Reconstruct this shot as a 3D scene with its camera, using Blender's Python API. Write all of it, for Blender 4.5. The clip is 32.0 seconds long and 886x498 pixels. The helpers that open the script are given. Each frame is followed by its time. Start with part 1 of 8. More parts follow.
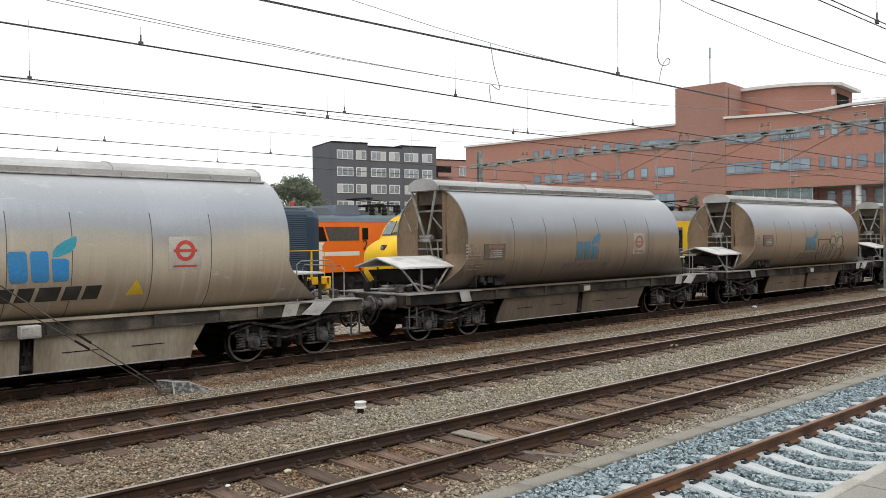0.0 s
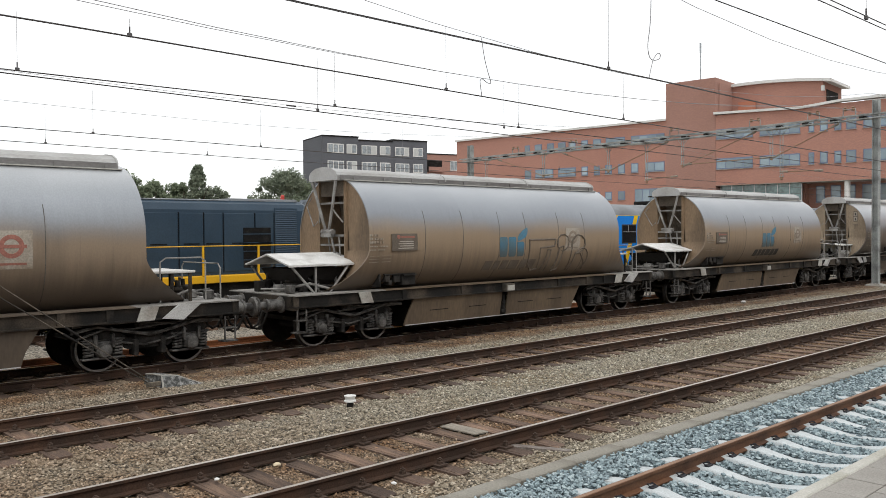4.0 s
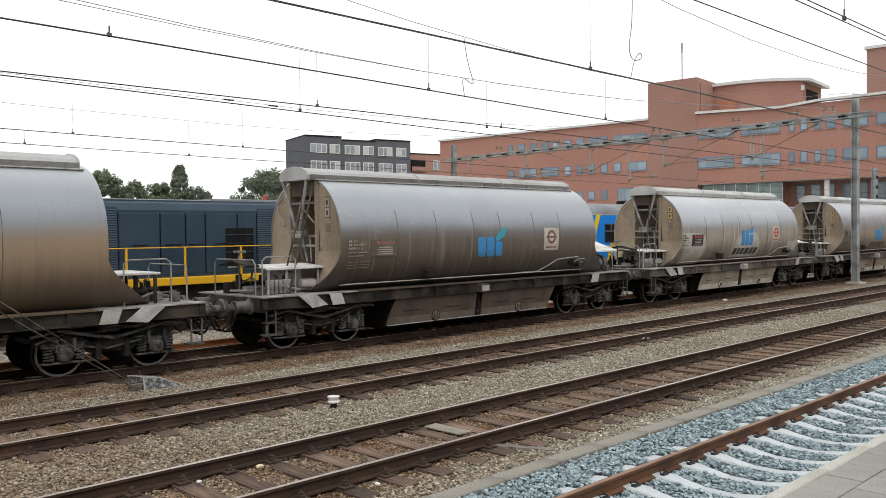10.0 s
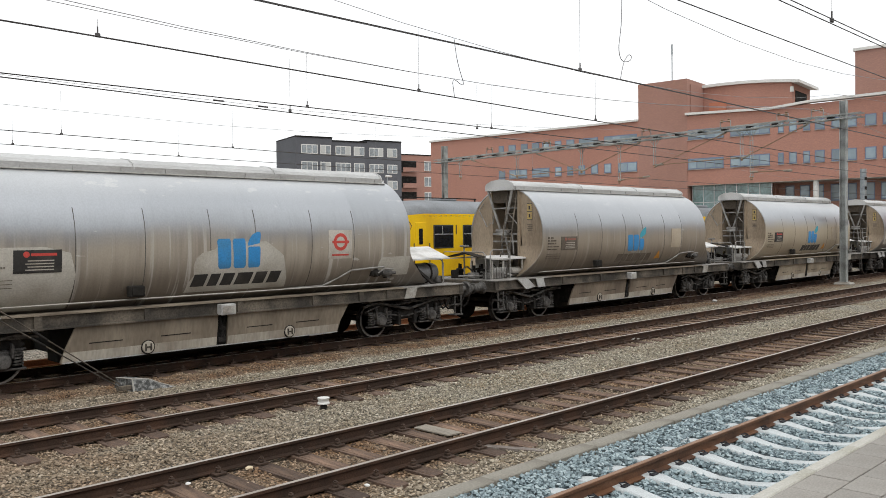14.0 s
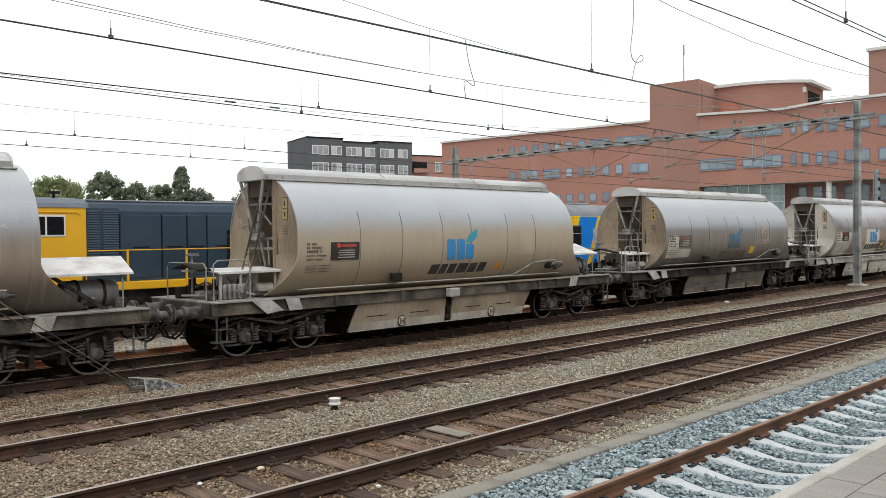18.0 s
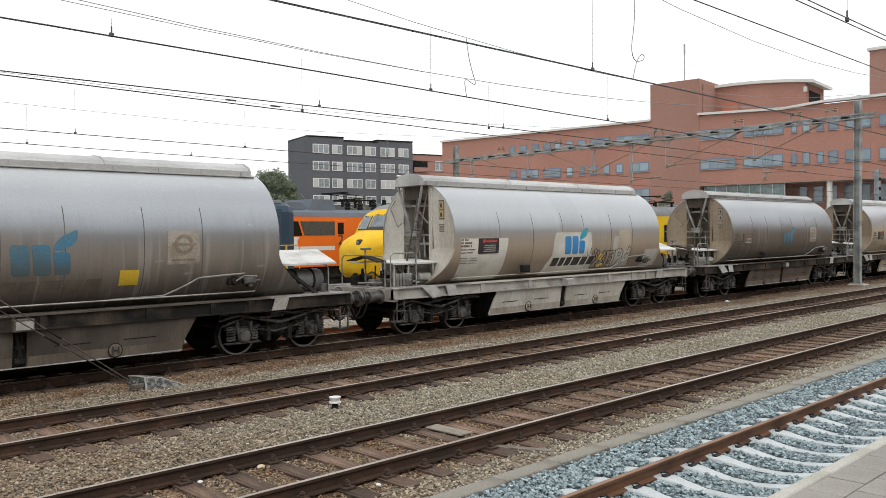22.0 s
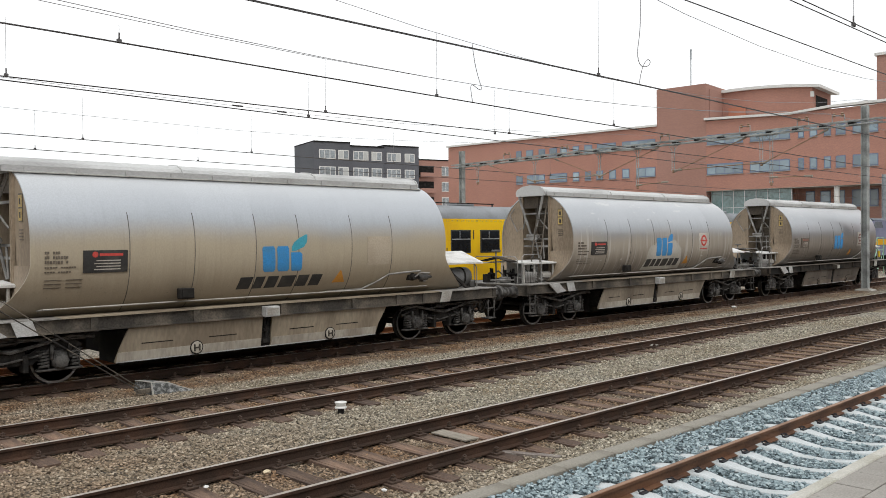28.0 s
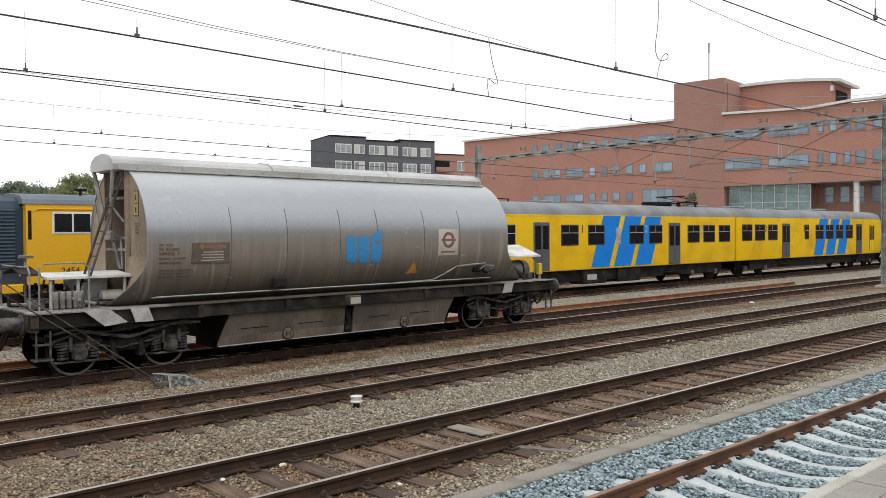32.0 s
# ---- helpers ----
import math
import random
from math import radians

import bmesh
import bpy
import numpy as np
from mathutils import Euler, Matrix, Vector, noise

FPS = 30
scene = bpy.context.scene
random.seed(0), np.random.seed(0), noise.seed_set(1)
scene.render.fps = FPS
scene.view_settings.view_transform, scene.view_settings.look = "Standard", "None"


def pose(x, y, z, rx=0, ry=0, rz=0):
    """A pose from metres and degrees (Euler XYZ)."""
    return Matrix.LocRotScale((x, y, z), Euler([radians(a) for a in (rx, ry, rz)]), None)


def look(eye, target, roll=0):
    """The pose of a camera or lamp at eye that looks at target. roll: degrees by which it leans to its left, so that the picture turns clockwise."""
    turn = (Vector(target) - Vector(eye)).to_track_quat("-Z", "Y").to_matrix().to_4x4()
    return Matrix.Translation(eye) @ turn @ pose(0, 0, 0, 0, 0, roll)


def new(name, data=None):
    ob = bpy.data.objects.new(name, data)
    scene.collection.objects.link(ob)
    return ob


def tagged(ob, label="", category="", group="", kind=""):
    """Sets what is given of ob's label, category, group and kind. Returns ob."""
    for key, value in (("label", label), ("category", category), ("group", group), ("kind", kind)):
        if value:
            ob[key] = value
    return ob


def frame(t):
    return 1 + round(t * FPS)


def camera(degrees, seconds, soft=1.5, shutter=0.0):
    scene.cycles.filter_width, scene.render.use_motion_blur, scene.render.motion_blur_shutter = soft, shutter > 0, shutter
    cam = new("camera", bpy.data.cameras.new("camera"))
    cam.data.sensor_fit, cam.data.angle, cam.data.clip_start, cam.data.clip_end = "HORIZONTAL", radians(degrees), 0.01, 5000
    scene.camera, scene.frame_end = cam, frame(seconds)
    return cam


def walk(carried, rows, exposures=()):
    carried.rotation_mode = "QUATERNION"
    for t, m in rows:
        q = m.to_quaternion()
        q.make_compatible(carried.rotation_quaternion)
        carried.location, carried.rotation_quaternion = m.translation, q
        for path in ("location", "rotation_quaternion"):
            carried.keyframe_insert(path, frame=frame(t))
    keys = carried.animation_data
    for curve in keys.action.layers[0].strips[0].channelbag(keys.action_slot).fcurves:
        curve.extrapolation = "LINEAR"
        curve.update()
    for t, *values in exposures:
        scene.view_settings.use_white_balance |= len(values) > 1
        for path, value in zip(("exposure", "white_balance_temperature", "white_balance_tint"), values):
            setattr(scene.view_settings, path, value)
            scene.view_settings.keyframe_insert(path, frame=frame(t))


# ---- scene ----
from itertools import product

# Heights are from the rail heads (z = 0), x runs along the tracks, y away from the platform.
cam = camera(56.08, 32.0, soft=0.6)
EYE = (0.0, 0.0, 2.708)
PATH = [  # seconds, drift x y z in metres, heading, tilt, lean in degrees
    (0, -0.026, 0.011, 0.000, 42.750, -0.795, -0.619),
    (0.5, -0.022, 0.009, -0.003, 42.833, -0.728, -0.616),
    (1, -0.018, 0.013, -0.002, 42.842, -0.623, -0.660),
    (1.5, -0.014, 0.014, -0.006, 42.884, -0.626, -0.642),
    (2, -0.015, 0.007, -0.005, 42.981, -0.777, -0.583),
    (2.5, -0.017, 0.014, -0.002, 43.045, -0.981, -0.491),
    (3, -0.015, 0.011, -0.005, 43.186, -1.077, -0.586),
    (3.5, -0.020, 0.008, -0.007, 43.287, -1.161, -0.480),
    (5.5, -0.008, 0.009, -0.005, 43.641, -1.292, -0.493),
    (6, -0.009, 0.010, -0.000, 43.774, -1.391, -0.392),
    (6.5, -0.013, 0.008, 0.000, 43.952, -1.395, -0.400),
    (7, -0.005, 0.007, 0.002, 44.061, -1.394, -0.459),
    (7.5, -0.005, -0.004, -0.009, 44.197, -1.388, -0.518),
    (8, -0.007, -0.006, -0.000, 44.349, -1.390, -0.584),
    (8.5, -0.004, -0.008, -0.004, 44.433, -1.358, -0.665),
    (9, 0.002, -0.005, 0.003, 44.517, -1.298, -0.738),
    (9.5, -0.001, -0.005, -0.001, 44.508, -1.244, -0.687),
    (10, -0.009, 0.002, -0.002, 44.509, -1.220, -0.637),
    (10.5, -0.005, -0.007, -0.004, 44.485, -1.245, -0.682),
    (11, -0.000, -0.007, -0.005, 44.542, -1.246, -0.695),
    (11.5, 0.003, -0.013, -0.005, 44.638, -1.247, -0.664),
    (12, 0.004, -0.010, -0.002, 44.726, -1.308, -0.517),
    (12.5, -0.006, -0.011, 0.001, 44.814, -1.315, -0.479),
    (13, -0.005, -0.005, -0.003, 44.934, -1.272, -0.476),
    (13.5, -0.005, -0.009, -0.002, 45.019, -1.254, -0.562),
    (14, 0.002, -0.010, 0.001, 45.129, -1.169, -0.661),
    (14.5, -0.004, -0.018, -0.002, 45.067, -1.175, -0.667),
    (16.5, -0.009, 0.001, 0.003, 44.399, -1.057, -0.351),
    (17, -0.007, -0.000, 0.001, 44.377, -1.018, -0.463),
    (17.5, -0.007, -0.010, 0.001, 44.409, -1.014, -0.498),
    (18, -0.001, -0.001, 0.003, 44.399, -1.105, -0.607),
    (18.5, -0.004, -0.020, -0.001, 44.406, -1.119, -0.787),
    (19, 0.004, -0.022, -0.001, 44.441, -1.130, -0.834),
    (19.5, 0.008, -0.019, -0.000, 44.543, -1.155, -0.890),
    (20, 0.013, -0.018, -0.001, 44.624, -1.174, -0.893),
    (20.5, 0.006, -0.022, 0.000, 44.653, -1.159, -0.895),
    (21, 0.003, -0.019, 0.006, 44.538, -1.161, -0.817),
    (21.5, -0.002, -0.014, 0.000, 44.449, -1.187, -0.689),
    (22, 0.000, 0.005, -0.003, 44.374, -1.166, -0.515),
    (22.5, -0.003, 0.011, -0.000, 44.268, -1.172, -0.444),
    (23, -0.000, 0.008, 0.001, 44.199, -1.246, -0.383),
    (23.5, 0.001, 0.012, -0.005, 44.117, -1.281, -0.287),
    (24, -0.008, 0.010, -0.001, 44.032, -1.379, -0.292),
    (24.5, -0.004, 0.004, 0.002, 43.962, -1.359, -0.357),
    (25, -0.003, 0.004, -0.002, 43.872, -1.300, -0.479),
    (25.5, -0.009, 0.001, 0.004, 43.843, -1.166, -0.522),
    (27.5, -0.003, -0.001, -0.002, 43.882, -0.815, -0.560),
    (28, -0.003, -0.004, -0.001, 43.953, -0.808, -0.508),
    (28.5, -0.003, -0.005, -0.001, 44.009, -0.810, -0.511),
    (29, 0.002, -0.007, 0.000, 44.087, -0.822, -0.546),
    (29.5, 0.000, -0.011, 0.000, 44.002, -0.821, -0.572),
    (30, 0.002, -0.003, 0.001, 43.825, -0.817, -0.525),
    (30.5, 0.008, 0.003, 0.004, 43.511, -0.861, -0.448),
    (31, 0.001, 0.009, -0.002, 43.192, -0.950, -0.406),
    (31.5, 0.005, -0.003, -0.003, 43.008, -1.074, -0.423),
    (32, 0.004, 0.010, 0.000, 42.877, -1.176, -0.359),
]


def held(dx, dy, dz, heading, tilt, lean):
    e = Vector((EYE[0] + dx, EYE[1] + dy, EYE[2] + dz))
    a, b = radians(heading), radians(tilt)
    return look(e, e + Vector((math.sin(a) * math.cos(b), math.cos(a) * math.cos(b), math.sin(b))), lean)


walk(cam, [(r[0], held(*r[1:])) for r in PATH])
scene.view_settings.exposure = 0.15

# ---- light: a bright overcast day ----
world = bpy.data.worlds.new("overcast_sky")
scene.world = world
world.use_nodes = True
wn, wl = world.node_tree.nodes, world.node_tree.links
wn.clear()
w_out, w_bg = wn.new("ShaderNodeOutputWorld"), wn.new("ShaderNodeBackground")
w_sky = wn.new("ShaderNodeTexSky")
w_sky.sky_type, w_sky.sun_disc = "NISHITA", False
w_sky.sun_elevation, w_sky.sun_rotation = radians(52), radians(200)
w_gain = wn.new("ShaderNodeVectorMath")
w_gain.operation = "SCALE"
w_gain.inputs["Scale"].default_value = 0.12
w_co, w_noise, w_ramp = wn.new("ShaderNodeTexCoord"), wn.new("ShaderNodeTexNoise"), wn.new("ShaderNodeValToRGB")
w_noise.inputs["Scale"].default_value, w_noise.inputs["Detail"].default_value = 2.2, 5
w_ramp.color_ramp.elements[0].position, w_ramp.color_ramp.elements[0].color = 0.26, (0.90, 0.94, 0.98, 1)
w_ramp.color_ramp.elements[1].position, w_ramp.color_ramp.elements[1].color = 0.52, (1.10, 1.10, 1.09, 1)
w_mix = wn.new("ShaderNodeMix")
w_mix.data_type = "RGBA"
w_mix.inputs["Factor"].default_value = 0.90
wl.new(w_sky.outputs[0], w_gain.inputs[0])
wl.new(w_co.outputs["Generated"], w_noise.inputs["Vector"])
wl.new(w_noise.outputs["Fac"], w_ramp.inputs[0])
wl.new(w_gain.outputs[0], w_mix.inputs["A"])
wl.new(w_ramp.outputs[0], w_mix.inputs["B"])
wl.new(w_mix.outputs["Result"], w_bg.inputs[0])
w_bg.inputs[1].default_value = 1.0
wl.new(w_bg.outputs[0], w_out.inputs[0])
sun = new("sun", bpy.data.lights.new("sun", "SUN"))
sun.data.energy, sun.data.angle, sun.data.color = 1.1, radians(28), (1.0, 0.97, 0.92)
sun.matrix_world = look((0, 0, 60), (18, 38, 0))


# ---- materials ----
def mat(name, color, rough=0.7, metal=0.0, vary=0.25, scale=3.0, fine=40.0, bump=0.2, dist=0.01, second=None, amount=0.5, stretch=(1, 1, 1), rnd=0.0, coat=0.0, spec=0.5, shift=False):
    """A surface with large stains (second colour), fine grain and relief, all at real size."""
    m = bpy.data.materials.new(name)
    m.use_nodes = True
    n, l = m.node_tree.nodes, m.node_tree.links
    b = n["Principled BSDF"]
    b.inputs["Metallic"].default_value = metal
    b.inputs["Specular IOR Level"].default_value = spec
    if coat:
        b.inputs["Coat Weight"].default_value = coat
    co, mp = n.new("ShaderNodeTexCoord"), n.new("ShaderNodeMapping")
    mp.inputs["Scale"].default_value = stretch
    if shift:
        info, far, add = n.new("ShaderNodeObjectInfo"), n.new("ShaderNodeMath"), n.new("ShaderNodeVectorMath")
        far.operation, far.inputs[1].default_value = "MULTIPLY", 90.0
        l.new(info.outputs["Random"], far.inputs[0])
        l.new(co.outputs["Object"], add.inputs[0])
        l.new(far.outputs[0], add.inputs[1])
        l.new(add.outputs[0], mp.inputs[0])
    else:
        l.new(co.outputs["Object"], mp.inputs[0])
    n1, n2 = n.new("ShaderNodeTexNoise"), n.new("ShaderNodeTexNoise")
    for t, s, d in ((n1, scale, 6), (n2, fine, 4)):
        t.inputs["Scale"].default_value, t.inputs["Detail"].default_value = s, d
        l.new(mp.outputs[0], t.inputs["Vector"])
    ramp = n.new("ShaderNodeValToRGB")
    ramp.color_ramp.elements[0].position, ramp.color_ramp.elements[1].position = 0.62 - 0.4 * amount, 0.80 - 0.25 * amount
    l.new(n1.outputs["Fac"], ramp.inputs[0])
    mix = n.new("ShaderNodeMix")
    mix.data_type = "RGBA"
    mix.inputs["A"].default_value = (*color, 1)
    mix.inputs["B"].default_value = (*(second or [c * (1 - vary) for c in color]), 1)
    l.new(ramp.outputs[0], mix.inputs["Factor"])
    hsv, mr = n.new("ShaderNodeHueSaturation"), n.new("ShaderNodeMapRange")
    mr.inputs["From Min"].default_value, mr.inputs["From Max"].default_value = 0.3, 0.7
    mr.inputs["To Min"].default_value, mr.inputs["To Max"].default_value = 1 - vary, 1 + vary
    l.new(n2.outputs["Fac"], mr.inputs["Value"])
    value = mr.outputs[0]
    if rnd:
        info, m2, mul = n.new("ShaderNodeObjectInfo"), n.new("ShaderNodeMapRange"), n.new("ShaderNodeMath")
        m2.inputs["To Min"].default_value, m2.inputs["To Max"].default_value = 1 - rnd, 1 + rnd
        mul.operation = "MULTIPLY"
        l.new(info.outputs["Random"], m2.inputs["Value"])
        l.new(m2.outputs[0], mul.inputs[0])
        l.new(value, mul.inputs[1])
        value = mul.outputs[0]
    l.new(value, hsv.inputs["Value"])
    l.new(mix.outputs["Result"], hsv.inputs["Color"])
    l.new(hsv.outputs[0], b.inputs["Base Color"])
    r2 = n.new("ShaderNodeMapRange")
    r2.inputs["To Min"].default_value, r2.inputs["To Max"].default_value = max(rough - 0.12, 0.02), min(rough + 0.12, 1)
    l.new(n1.outputs["Fac"], r2.inputs["Value"])
    l.new(r2.outputs[0], b.inputs["Roughness"])
    if bump:
        bp = n.new("ShaderNodeBump")
        bp.inputs["Strength"].default_value, bp.inputs["Distance"].default_value = bump, dist
        l.new(n2.outputs["Fac"], bp.inputs["Height"])
        l.new(bp.outputs[0], b.inputs["Normal"])
    return m


def tank_mat(name, top, low, dirt, edge=2.75, streak=0.5, metal=0.62, dusty=0.5, flaky=0.0):
    """Weathered tank: bare grey metal above, painted and dirty below an uneven line, with streaks that run down."""
    m = bpy.data.materials.new(name)
    m.use_nodes = True
    n, l = m.node_tree.nodes, m.node_tree.links
    b = n["Principled BSDF"]
    b.inputs["Specular IOR Level"].default_value = 0.7
    b.inputs["Coat Weight"].default_value, b.inputs["Coat Roughness"].default_value = 0.30, 0.28
    co, sep = n.new("ShaderNodeTexCoord"), n.new("ShaderNodeSeparateXYZ")
    l.new(co.outputs["Object"], sep.inputs[0])
    info, seed, moved = n.new("ShaderNodeObjectInfo"), n.new("ShaderNodeCombineXYZ"), n.new("ShaderNodeVectorMath")
    far = n.new("ShaderNodeMath")
    far.operation, far.inputs[1].default_value = "MULTIPLY", 90.0
    l.new(info.outputs["Random"], far.inputs[0])
    l.new(far.outputs[0], seed.inputs[0])
    l.new(co.outputs["Object"], moved.inputs[0])
    l.new(seed.outputs[0], moved.inputs[1])

    def tex(scale, detail, stretch):
        mp, t = n.new("ShaderNodeMapping"), n.new("ShaderNodeTexNoise")
        mp.inputs["Scale"].default_value = stretch
        t.inputs["Scale"].default_value, t.inputs["Detail"].default_value = scale, detail
        l.new(moved.outputs[0], mp.inputs[0])
        l.new(mp.outputs[0], t.inputs["Vector"])
        return t.outputs["Fac"]

    def math2(op, a, c):
        k = n.new("ShaderNodeMath")
        k.operation = op
        for i, v in enumerate((a, c)):
            if isinstance(v, (int, float)):
                k.inputs[i].default_value = v
            else:
                l.new(v, k.inputs[i])
        return k.outputs[0]

    def rng(v, a, c, d=0.0, e=1.0):
        k = n.new("ShaderNodeMapRange")
        k.interpolation_type = "SMOOTHSTEP"
        for key, x in (("From Min", a), ("From Max", c), ("To Min", d), ("To Max", e)):
            k.inputs[key].default_value = x
        l.new(v, k.inputs["Value"])
        return k.outputs[0]

    def mixc(fac, a, c):
        k = n.new("ShaderNodeMix")
        k.data_type = "RGBA"
        l.new(fac, k.inputs["Factor"])
        for key, x in (("A", a), ("B", c)):
            if isinstance(x, tuple):
                k.inputs[key].default_value = (*x, 1)
            else:
                l.new(x, k.inputs[key])
        return k.outputs["Result"]

    run = tex(2.2, 5, (1, 0.1, 0.05))
    run2 = tex(9.0, 4, (1, 0.1, 0.035))
    cloud = tex(0.55, 5, (0.6, 1, 1))
    fine = tex(38.0, 4, (1, 1, 0.6))
    # each plate between two seams has weathered in its own way
    along, plate = n.new("ShaderNodeMapRange"), n.new("ShaderNodeValToRGB")
    along.inputs["From Min"].default_value, along.inputs["From Max"].default_value = -6.0, 6.0
    l.new(sep.outputs["X"], along.inputs["Value"])
    l.new(along.outputs[0], plate.inputs[0])
    plate.color_ramp.interpolation = "CONSTANT"
    own = random.Random(name)
    stops = [plate.color_ramp.elements[0], plate.color_ramp.elements[1]] + [plate.color_ramp.elements.new(0.5) for _ in range(5)]
    for k, (e, x) in enumerate(zip(stops, (-6.0, -3.31, -1.95, -0.52, 0.58, 2.09, 3.34))):
        v = own.uniform(0.30, 0.70)
        e.position, e.color = (x + 6) / 12, (v, v, v, 1)
    z = math2("ADD", sep.outputs["Z"], math2("MULTIPLY", math2("SUBTRACT", cloud, 0.5), 0.55))
    z = math2("ADD", z, math2("MULTIPLY", math2("SUBTRACT", plate.outputs[0], 0.5), 0.30))
    z = math2("ADD", z, math2("MULTIPLY", math2("SUBTRACT", run, 0.5), 0.35 * streak))
    low_part = rng(z, edge + 0.30, edge - 0.30)
    deep = rng(math2("ADD", z, math2("MULTIPLY", math2("SUBTRACT", run2, 0.5), 0.7)), edge - 0.30, 1.45)
    low_c = mixc(deep, low, dirt)
    stain = rng(math2("ADD", math2("MULTIPLY", run, 0.7), math2("MULTIPLY", run2, 0.3)), 0.50, 0.64, 0.0, streak)
    low_c = mixc(stain, low_c, tuple(c * 0.8 + d * 0.1 for c, d in zip(dirt, low)))
    smear = rng(run2, 0.50, 0.85, 0.0, 0.25)
    top_c = mixc(smear, top, tuple(c * 0.72 for c in top))
    # whiten towards the top: the sky's bright reflection put into the colour
    dust = rng(math2("ADD", sep.outputs["Z"], math2("MULTIPLY", cloud, 0.6)), 3.65, 4.4, 0.0, dusty)
    top_c = mixc(dust, top_c, (0.66, 0.67, 0.67))
    # dark band above the paint: grime, and dark surroundings mirrored, put into the colour
    dark_band = rng(math2("ADD", z, math2("MULTIPLY", run2, 0.3)), edge + 0.85, edge + 0.15, 0.0, 0.6)
    top_c = mixc(dark_band, top_c, tuple(c * 0.5 for c in top))
    col = mixc(low_part, top_c, low_c)
    if flaky:
        chip = tex(4.5, 9, (0.5, 1, 1.2))
        spread = rng(sep.outputs["Z"], 3.1, 4.0, 0.0, 0.09)
        col = mixc(rng(math2("ADD", chip, spread), 0.685, 0.72, 0.0, flaky * 0.7), col, (0.66, 0.66, 0.64))
        pale_run = rng(tex(8.0, 4, (1, 0.1, 0.025)), 0.56, 0.68, 0.0, 0.75 * flaky)
        col = mixc(math2("MULTIPLY", pale_run, low_part), col, (0.60, 0.585, 0.55))
    drip = rng(tex(16.0, 3, (1, 0.1, 0.02)), 0.58, 0.80, 0.0, 0.25)
    col = mixc(math2("MULTIPLY", drip, low_part), col, tuple(c * 0.55 for c in dirt))
    # sooty specks low on the flank
    speck = math2("MULTIPLY", rng(tex(26.0, 6, (1, 1, 1)), 0.62, 0.70), rng(sep.outputs["Z"], 2.1, 1.5, 0.0, 0.5))
    col = mixc(speck, col, tuple(c * 0.4 for c in dirt))
    shade = rng(plate.outputs[0], 0.3, 0.7, 0.97, 1.03)
    dark = math2("MULTIPLY", shade, rng(fine, 0.3, 0.7, 0.95, 1.05))
    hsv = n.new("ShaderNodeHueSaturation")
    l.new(dark, hsv.inputs["Value"])
    l.new(col, hsv.inputs["Color"])
    l.new(hsv.outputs[0], b.inputs["Base Color"])
    met = n.new("ShaderNodeMath")
    met.operation = "MULTIPLY_ADD"
    l.new(low_part, met.inputs[0])
    met.inputs[1].default_value, met.inputs[2].default_value = -metal, metal
    l.new(met.outputs[0], b.inputs["Metallic"])
    l.new(rng(math2("ADD", low_part, math2("MULTIPLY", cloud, 0.3)), 0.0, 1.2, 0.33, 0.50), b.inputs["Roughness"])
    bp = n.new("ShaderNodeBump")
    bp.inputs["Strength"].default_value, bp.inputs["Distance"].default_value = 0.14, 0.012
    l.new(math2("ADD", math2("MULTIPLY", cloud, 1.0), math2("MULTIPLY", fine, 0.03)), bp.inputs["Height"])
    l.new(bp.outputs[0], b.inputs["Normal"])
    return m


